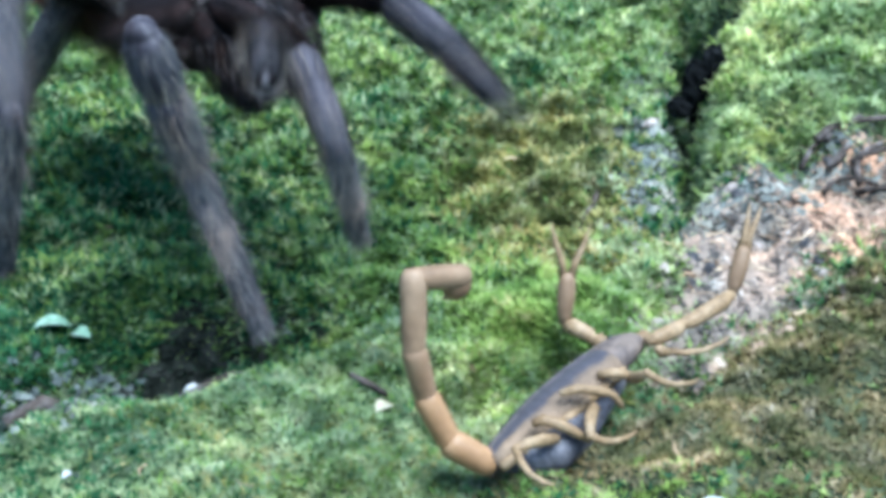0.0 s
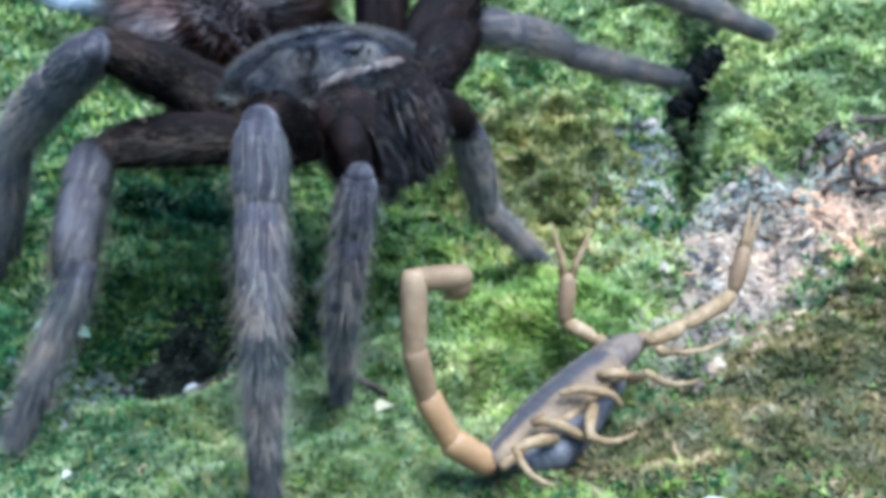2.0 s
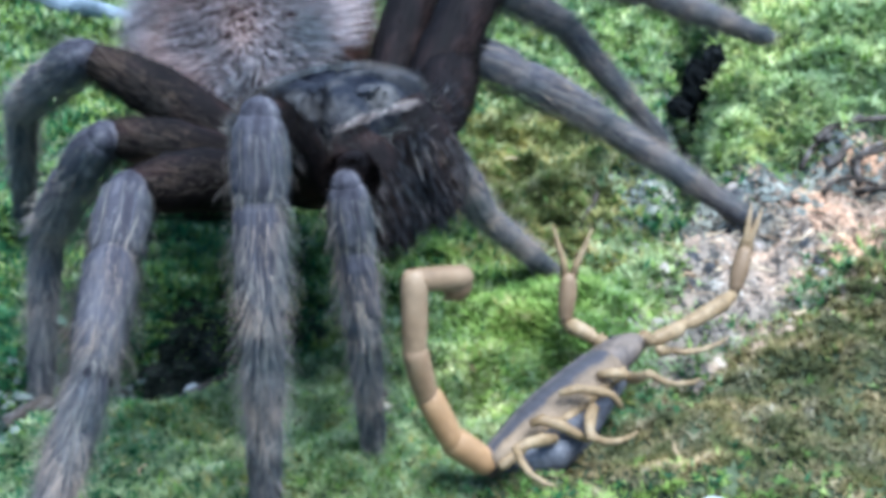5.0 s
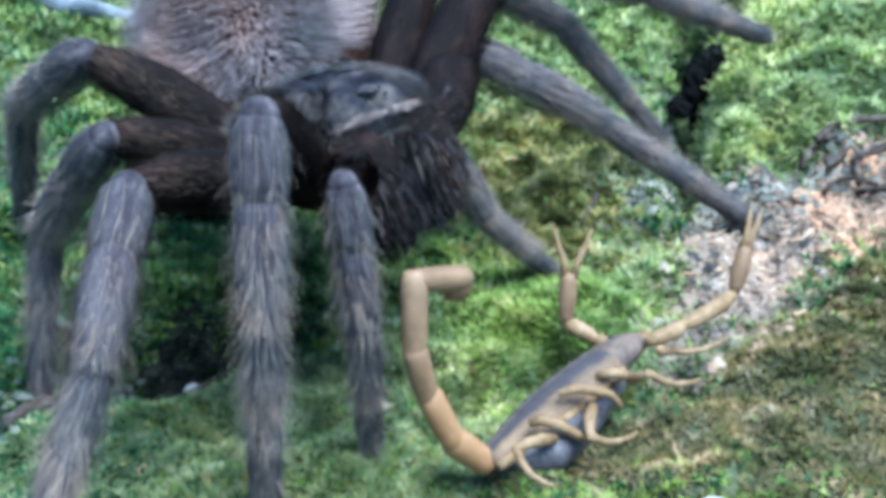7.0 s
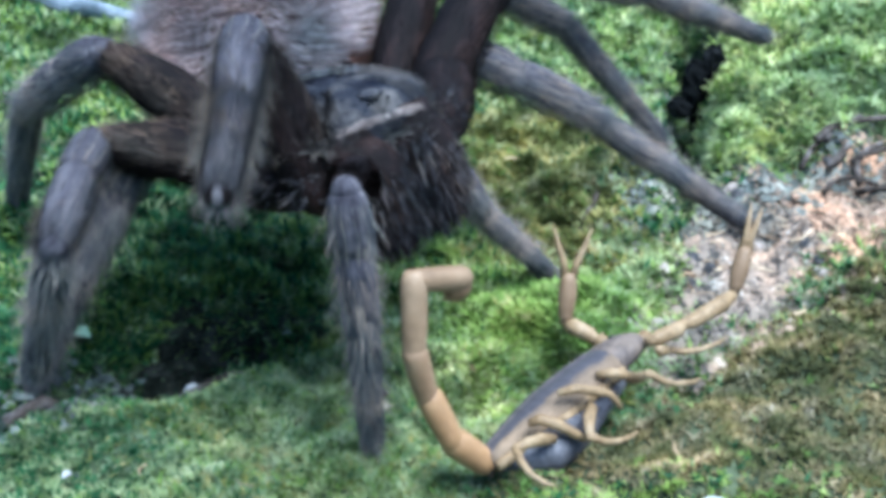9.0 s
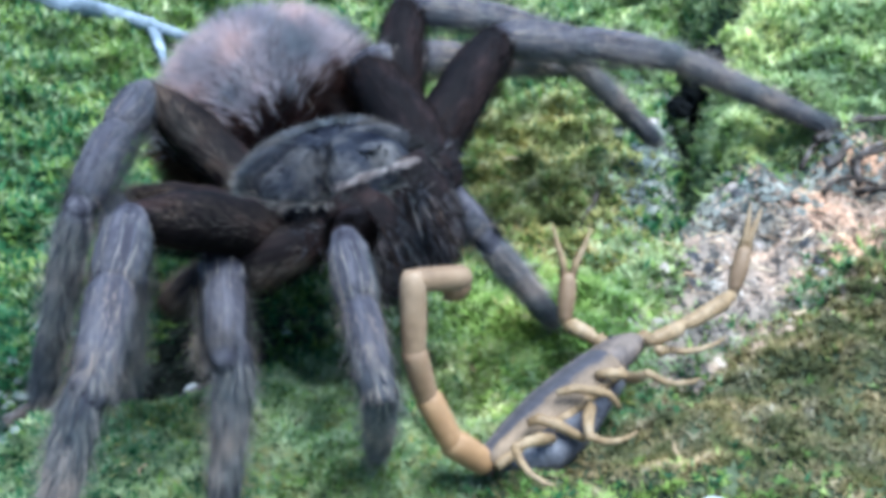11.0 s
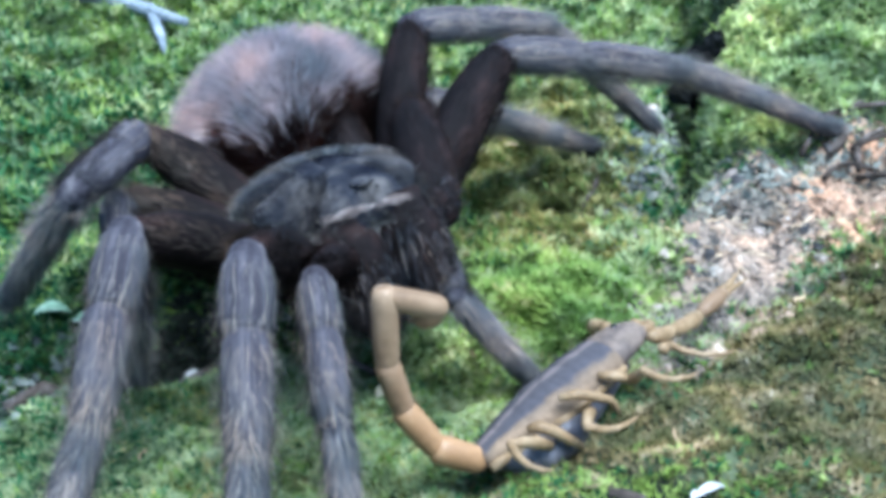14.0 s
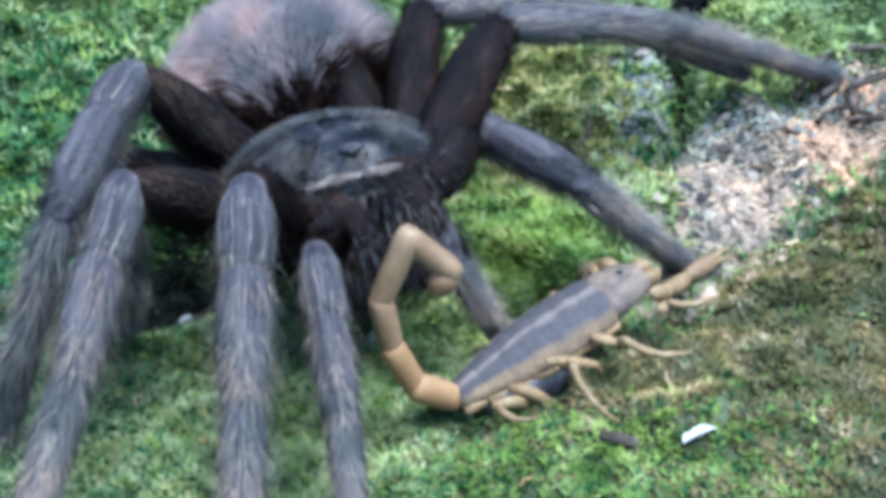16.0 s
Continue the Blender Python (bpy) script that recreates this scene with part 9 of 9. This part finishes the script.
    walk(tail[4], [(0, pose(-.01100, -.00446, .01843, 101.9, 25.3, -2.1)), (12.7, pose(-.01181, -.00606, .01817, 102.4, 24.5, -0)), (13, pose(-.01162, -.00351, .01845, 97.4, 21.5, -3.3)),
        (13.3, pose(-.01405, -.00313, .01846, 96.1, 23.9, -5.4)), (13.6, pose(-.01451, -.00219, .01858, 90.9, 25.5, -10.6)), (14, pose(-.01347, -.00130, .01851, 89.1, 40.2, -14.9)),
        (14.5, pose(-.01269, -.00242, .01836, 84.6, 51.4, -16.2)), (15, pose(-.01160, .00166, .01767, 69.9, 51.4, -26.6)), (15.5, pose(-.01151, .00239, .01808, 49.9, 48.1, -48.4)),
        (16, pose(-.00977, .00322, .01721, 49.2, 54, -45.2))])
    walk(tail[5], [(0, pose(-.00639, -.00463, .01626, -105.7, 28.4, 107.6)), (12.7, pose(-.00717, -.00607, .01606, -105.3, 26.3, 108.7)), (13, pose(-.00688, -.00378, .01658, -92.3, 21.8, 126.8)),
        (13.3, pose(-.00941, -.00357, .01639, -89.4, 16.4, 120.4)), (13.6, pose(-.00999, -.00304, .01638, -89.8, 21.6, 113.1)), (14, pose(-.00971, -.00230, .01522, -81.9, 16.7, 119.2)),
        (14.5, pose(-.00964, -.00331, .01438, -76.9, 17, 121.4)), (15, pose(-.00875, .00023, .01369, -71.4, 34.2, 137.7)), (15.5, pose(-.00925, -.00015, .01428, -61.7, 38.3, 152.1)),
        (16, pose(-.00766, .00109, .01309, -56, 38.6, 156.7))])
    walk(claw_right[0], [(0, pose(.01033, -.0028, 0, 179.5, 7, -7.3)), (12.7, pose(.01033, -.0028, 0, 179.7, 6.3, -6.2)), (13, pose(.01033, -.0028, 0, 176, 3.7, -17.5)),
        (13.3, pose(.01033, -.0028, 0, 174.9, 6.1, -12.6)), (13.45, pose(.01033, -.0028, 0, 178, 12.2, 1.4)), (13.6, pose(.01033, -.0028, 0, -175.4, 18.1, 12.7)),
        (13.9, pose(.01033, -.0028, 0, -177, 19.5, 19.2)), (14.2, pose(.01033, -.0028, 0, -178.4, 20, 29.3)), (14.5, pose(.01033, -.0028, 0, -177.1, 23, 34)),
        (14.8, pose(.01033, -.0028, 0, 179.1, 27.4, 34.8)), (15.1, pose(.01033, -.0028, 0, 166.6, 28, 25)), (15.4, pose(.01033, -.0028, 0, 171.5, 33.4, 29.1)),
        (15.7, pose(.01033, -.0028, 0, 172.1, 36.3, 37.9)), (16, pose(.01033, -.0028, 0, 167.2, 36.2, 32.2))])
    walk(claw_right[1], [(0, pose(.02263, -.00437, -.00153, 169.2, -41.7, -23.9)), (12.7, pose(.02268, -.00414, -.00136, 170, -42.3, -22.7)), (12.85, pose(.02252, -.00529, -.00113, 162, -29.2, -6.8)),
        (13, pose(.02222, -.00655, -.00081, 162.8, -18.7, -1.4)), (13.15, pose(.02236, -.006, -.00106, 166.6, -7.4, 3.2)), (13.3, pose(.02246, -.00551, -.00132, 173.3, 3.3, 5.5)),
        (13.45, pose(.02254, -.0025, -.00264, 166.8, -2.2, 1.4)), (13.6, pose(.02192, -.00019, -.00388, 161.5, -8.4, -3.1)), (13.9, pose(.02146, .00107, -.00417, 163.5, 1.9, 5)),
        (14.2, pose(.02057, .00294, -.00428, 161.1, 3.6, 11.6)), (14.5, pose(.01987, .00363, -.00489, 160.8, 7.4, 17)), (14.8, pose(.01945, .00353, -.00574, 160.2, 15.3, 12.7)),
        (15.1, pose(.02033, .00186, -.00587, 150.9, 9.8, -0.4)), (15.25, pose(.0199, .0021, -.00637, 152.4, 16.3, 8.7)), (15.4, pose(.01945, .00228, -.00688, 155.3, 22.2, 17)),
        (15.7, pose(.01827, .00338, -.0074, 153, 25.4, 9.5)), (16, pose(.01887, .00258, -.00737, 148.7, 22.4, 16.9))])
    walk(claw_left[0], [(0, pose(.01033, .0028, 0, 37.2, -52.7, 102.7)), (12.7, pose(.01033, .0028, 0, 34.3, -52.9, 107.2)), (12.85, pose(.01033, .0028, 0, 52.7, -37.2, 82.6)),
        (13, pose(.01033, .0028, 0, 68.3, -5.8, 59.6)), (13.3, pose(.01033, .0028, 0, 69.7, -2.5, 57.3)), (13.6, pose(.01033, .0028, 0, 68.1, 3.9, 55.5)),
        (13.75, pose(.01033, .0028, 0, 47.9, 5.7, 60.8)), (13.9, pose(.01033, .0028, 0, 34.7, 7.6, 65.7)), (14.05, pose(.01033, .0028, 0, 24.9, 9.3, 72.1)),
        (14.2, pose(.01033, .0028, 0, 19.7, 10.8, 78.7)), (14.5, pose(.01033, .0028, 0, 19.9, 11.3, 89.9)), (14.95, pose(.01033, .0028, 0, 18.7, 21.1, 96.4)),
        (15.1, pose(.01033, .0028, 0, 19.2, 24, 99.5)), (15.4, pose(.01033, .0028, 0, 18.4, 27.5, 101.9)), (15.7, pose(.01033, .0028, 0, 25.3, 27.5, 100.5)),
        (15.85, pose(.01033, .0028, 0, 19.3, 32.2, 103.9)), (16, pose(.01033, .0028, 0, 14.5, 36.6, 108.1))])
    walk(claw_left[1], [(0, pose(.00956, .0062, .00457, -178.3, -55.8, -40.4)), (12.7, pose(.0093, .00611, .00458, 170.9, -54.9, -25.1)), (12.85, pose(.01092, .00733, .00347, 143.4, -25.1, 21.6)),
        (13, pose(.01322, .00773, .00058, -134.9, 24.2, 37.2)), (13.3, pose(.01343, .00763, .00025, -141.5, 24.7, 33.4)), (13.6, pose(.01357, .00752, -.0004, -149.3, 26.3, 29.6)),
        (14.05, pose(.01207, .00819, -.00093, -153.5, 29.3, 33.4)), (14.5, pose(.01034, .00843, -.00112, -156, 32.3, 37.7)), (15.1, pose(.00946, .00797, -.00233, -170, 39.2, 32.7)),
        (15.55, pose(.00931, .0078, -.00263, -175.7, 41.5, 31.8)), (15.7, pose(.0094, .00781, -.00265, -177.6, 42.6, 31.2)), (16, pose(.00889, .00718, -.00342, -177.9, 43.7, 31.8))])
    walk(walking[0][0], [(0, pose(.01, -.0042, -.001, -138, 22.5, 34.9)), (12.7, pose(.01, -.0042, -.001, -144.9, 17.4, 36.8)), (13.3, pose(.01, -.0042, -.001, -156.7, 18.4, 30.4)),
        (13.45, pose(.01, -.0042, -.001, -169.8, 15.1, 27.4)), (13.6, pose(.01, -.0042, -.001, 178.2, 11.6, 24.6)), (13.75, pose(.01, -.0042, -.001, -176, 15.6, 29.8)),
        (13.9, pose(.01, -.0042, -.001, -167.6, 19.6, 34.9)), (14.05, pose(.01, -.0042, -.001, -164.4, 18.9, 46.1)), (14.2, pose(.01, -.0042, -.001, -159.6, 17.7, 57)),
        (14.35, pose(.01, -.0042, -.001, -137.8, 19.9, 59.2)), (14.5, pose(.01, -.0042, -.001, -119.8, 22.1, 61.4)), (14.65, pose(.01, -.0042, -.001, 174.5, 21.6, 59)),
        (14.8, pose(.01, -.0042, -.001, 146.3, 21, 56.9)), (14.95, pose(.01, -.0042, -.001, 137.2, 20.4, 54.4)), (15.1, pose(.01, -.0042, -.001, 132, 19.6, 52)),
        (15.4, pose(.01, -.0042, -.001, 129.8, 16.4, 47.4)), (15.55, pose(.01, -.0042, -.001, 137.6, 22.1, 46.9)), (15.7, pose(.01, -.0042, -.001, 146.4, 27.5, 46.1)),
        (16, pose(.01, -.0042, -.001, 154.1, 32.1, 49))])
    walk(walking[0][1], [(0, pose(.01303, -.00208, -.00253, -179.1, 21, -23.2)), (12.7, pose(.01305, -.00191, -.0022, -177, 22.3, -18.5)), (13.3, pose(.01327, -.00228, -.00226, 178.3, 21.6, -22.4)),
        (13.45, pose(.01343, -.00242, -.00204, 174.6, 33.2, -32.6)), (13.6, pose(.01356, -.00257, -.0018, 154.1, 36.5, -64.9)), (13.75, pose(.01334, -.00228, -.00207, 160.7, 35.6, -51.2)),
        (13.9, pose(.01309, -.00204, -.00234, 164.8, 33.3, -40.5)), (14.05, pose(.01262, -.00147, -.00229, 158.6, 28.5, -48.5)), (14.2, pose(.01208, -.001, -.00222, 154.6, 23.7, -53.8)),
        (14.35, pose(.01193, -.00097, -.00236, 161.3, 28.9, -35)), (14.5, pose(.01178, -.00095, -.0025, 165.4, 30.3, -22.6)), (15.1, pose(.01232, -.00123, -.00234, 157, 29.1, -15.6)),
        (15.4, pose(.0126, -.00137, -.00213, 154, 26.1, -12.2)), (15.7, pose(.01246, -.00165, -.00285, 150.4, 25.4, -9.8)), (16, pose(.01222, -.00164, -.00313, 147.1, 23.3, -15))])
    walk(walking[1][0], [(0, pose(.0045, -.0046, -.001, -174.8, -5.8, -107.1)), (12.7, pose(.0045, -.0046, -.001, 179.5, -3.2, -101.8)), (13, pose(.0045, -.0046, -.001, -178.4, -6.1, -100.6)),
        (13.3, pose(.0045, -.0046, -.001, -173.1, -10.9, -102.2)), (13.6, pose(.0045, -.0046, -.001, -164.2, -20.4, -100.6)), (13.75, pose(.0045, -.0046, -.001, -156.1, -24.2, -102.6)),
        (13.9, pose(.0045, -.0046, -.001, -145.4, -28.1, -105.3)), (14.2, pose(.0045, -.0046, -.001, -156.9, -24.8, -102.4)), (14.35, pose(.0045, -.0046, -.001, -144.7, -25.4, -107.7)),
        (14.5, pose(.0045, -.0046, -.001, -120.8, -25.5, -112.7)), (14.65, pose(.0045, -.0046, -.001, -116.6, -29.9, -112.5)), (14.8, pose(.0045, -.0046, -.001, -115.3, -34.1, -111.9)),
        (15.1, pose(.0045, -.0046, -.001, -121.7, -39, -110.4)), (15.4, pose(.0045, -.0046, -.001, -129.4, -45.5, -104.1)), (15.55, pose(.0045, -.0046, -.001, -130, -45.8, -104.4)),
        (15.7, pose(.0045, -.0046, -.001, -127.6, -46.3, -106.1)), (15.85, pose(.0045, -.0046, -.001, -122.3, -45.6, -108.1)), (16, pose(.0045, -.0046, -.001, -115.3, -44.8, -110))])
    walk(walking[1][1], [(0, pose(.00327, -.00859, -.00058, -158.8, 39.2, -0.2)), (12.7, pose(.00364, -.00871, -.00077, -160.6, 37.3, -0.2)), (13.3, pose(.00362, -.00863, -.00021, -166.2, 37.8, -5.8)),
        (13.6, pose(.00378, -.00847, .00047, -171, 38.2, -9.1)), (13.9, pose(.00352, -.00817, .00098, -178.5, 34.5, -10.2)), (14.2, pose(.00368, -.00832, .00076, -178.2, 42.1, -8.1)),
        (14.35, pose(.00334, -.00821, .0008, 175.1, 45.1, -16.8)), (14.5, pose(.00304, -.0081, .00081, 165.5, 46.4, -28.4)), (15.1, pose(.00336, -.00766, .00164, 155.9, 36.7, -24.6)),
        (15.55, pose(.00377, -.00744, .00201, 149.9, 32.5, -25.1)), (15.7, pose(.0037, -.00739, .00204, 147.9, 31.7, -25.5)), (16, pose(.00348, -.0074, .00196, 142.6, 26.5, -33.5))])
    walk(walking[2][0], [(0, pose(-.001, -.0046, -.001, 35.6, 14.5, -150)), (12.7, pose(-.001, -.0046, -.001, 42.3, 17.6, -145.5)), (13, pose(-.001, -.0046, -.001, 43.4, 14.8, -144.7)),
        (13.3, pose(-.001, -.0046, -.001, 37.6, 9.1, -147)), (13.45, pose(-.001, -.0046, -.001, 33.6, 3.5, -146)), (13.6, pose(-.001, -.0046, -.001, 27.7, -2, -145.5)),
        (13.75, pose(-.001, -.0046, -.001, 25.8, -5.2, -141.9)), (13.9, pose(-.001, -.0046, -.001, 22, -8.6, -138.9)), (14.05, pose(-.001, -.0046, -.001, 15.4, -12.4, -134.4)),
        (14.2, pose(-.001, -.0046, -.001, 4.4, -16.1, -129.9)), (14.35, pose(-.001, -.0046, -.001, -0.6, -18.3, -131.3)), (14.5, pose(-.001, -.0046, -.001, -2.9, -20.4, -132.7)),
        (14.65, pose(-.001, -.0046, -.001, -15.6, -25.1, -127.6)), (14.8, pose(-.001, -.0046, -.001, -44.1, -29.7, -122)), (14.95, pose(-.001, -.0046, -.001, -84.3, -39.7, -118)),
        (15.1, pose(-.001, -.0046, -.001, -99.7, -49.7, -112.8)), (15.25, pose(-.001, -.0046, -.001, -83.4, -46.9, -118.2)), (15.4, pose(-.001, -.0046, -.001, -60.9, -43.7, -122.9)),
        (15.55, pose(-.001, -.0046, -.001, -70.2, -53.5, -123.2)), (15.7, pose(-.001, -.0046, -.001, -70.9, -63.4, -126.2)), (16, pose(-.001, -.0046, -.001, -73.9, -61.2, -122.6))])
    walk(walking[2][1], [(0, pose(-.00477, -.00678, -.00213, -153.3, 27.8, 16.4)), (12.7, pose(-.00454, -.00703, -.00236, -154.2, 27.4, 16.6)), (13.3, pose(-.00473, -.00702, -.00171, -158.8, 29.3, 12.3)),
        (13.6, pose(-.00471, -.00715, -.00084, -162.7, 31.1, 9.9)), (13.9, pose(-.00435, -.00753, -.00032, -172.5, 28.1, 8.4)), (14.2, pose(-.00378, -.00792, .00025, -172.2, 30.1, 14.9)),
        (14.5, pose(-.00386, -.0077, .00057, -179.2, 27.4, 16.7)), (14.65, pose(-.00349, -.00783, .00091, -178.3, 27.4, 27.8)), (14.8, pose(-.00307, -.00791, .00123, -179.4, 27.4, 38.2)),
        (14.95, pose(-.00262, -.00766, .00187, -140.4, 56.7, 32.2)), (15.1, pose(-.00213, -.00728, .00243, 141.2, 76.5, -59.9)), (15.4, pose(-.00277, -.00733, .00211, 159.7, 68.8, -34.1)),
        (15.55, pose(-.00247, -.00684, .00262, 139.2, 65.5, -55.7)), (15.7, pose(-.00219, -.00622, .00302, 124.1, 58.2, -72.2)), (16, pose(-.00217, -.00642, .00294, 118, 50.5, -78.2))])
    walk(walking[3][0], [(0, pose(-.0065, -.0044, -.001, -17.3, -21.4, -167.8)), (12.7, pose(-.0065, -.0044, -.001, -20.1, -19.8, -160.8)), (13, pose(-.0065, -.0044, -.001, -19.3, -21.8, -162.2)),
        (13.3, pose(-.0065, -.0044, -.001, -17.9, -26.2, -168.2)), (13.6, pose(-.0065, -.0044, -.001, -19.3, -34.7, -171.9)), (13.9, pose(-.0065, -.0044, -.001, -17.4, -35.3, -167.6)),
        (14.2, pose(-.0065, -.0044, -.001, -21.9, -39.3, -159.6)), (14.5, pose(-.0065, -.0044, -.001, -22.9, -43.2, -156.9)), (14.8, pose(-.0065, -.0044, -.001, -13, -47.4, -165.3)),
        (15.1, pose(-.0065, -.0044, -.001, -0.8, -45.7, -170.6)), (15.4, pose(-.0065, -.0044, -.001, -5, -47.9, -163.9)), (15.7, pose(-.0065, -.0044, -.001, -2.9, -49.2, -162.3)),
        (16, pose(-.0065, -.0044, -.001, 1.5, -45.5, -157.9))])
    walk(walking[3][1], [(0, pose(-.01159, -.0055, .00105, 112.9, 43.7, -108.3)), (12.7, pose(-.01148, -.00614, .0009, 115.3, 48.9, -103.5)), (13.15, pose(-.01144, -.00571, .00128, 115.9, 46, -104.3)),
        (13.45, pose(-.01124, -.00526, .00185, 115.7, 42, -105.8)), (13.6, pose(-.01106, -.00505, .00219, 115.8, 38.9, -106.5)), (13.75, pose(-.01101, -.00523, .00221, 121.8, 32.2, -101)),
        (13.9, pose(-.01096, -.00538, .00224, 127.9, 25.8, -95.9)), (14.35, pose(-.01042, -.00596, .00269, 130.6, 14.5, -91.2)), (14.5, pose(-.01026, -.006, .00283, 131.8, 11.2, -89.6)),
        (14.8, pose(-.01016, -.00536, .00312, 135.4, 4.8, -83.9)), (15.1, pose(-.01036, -.00504, .003, 137.7, -0.2, -76.9)), (15.55, pose(-.01003, -.00551, .00321, 138.4, -10.1, -77.9)),
        (15.7, pose(-.00998, -.00551, .00324, 138.8, -13.7, -78.7)), (16, pose(-.01013, -.00588, .003, 139.4, -15.9, -77.3))])


motions()
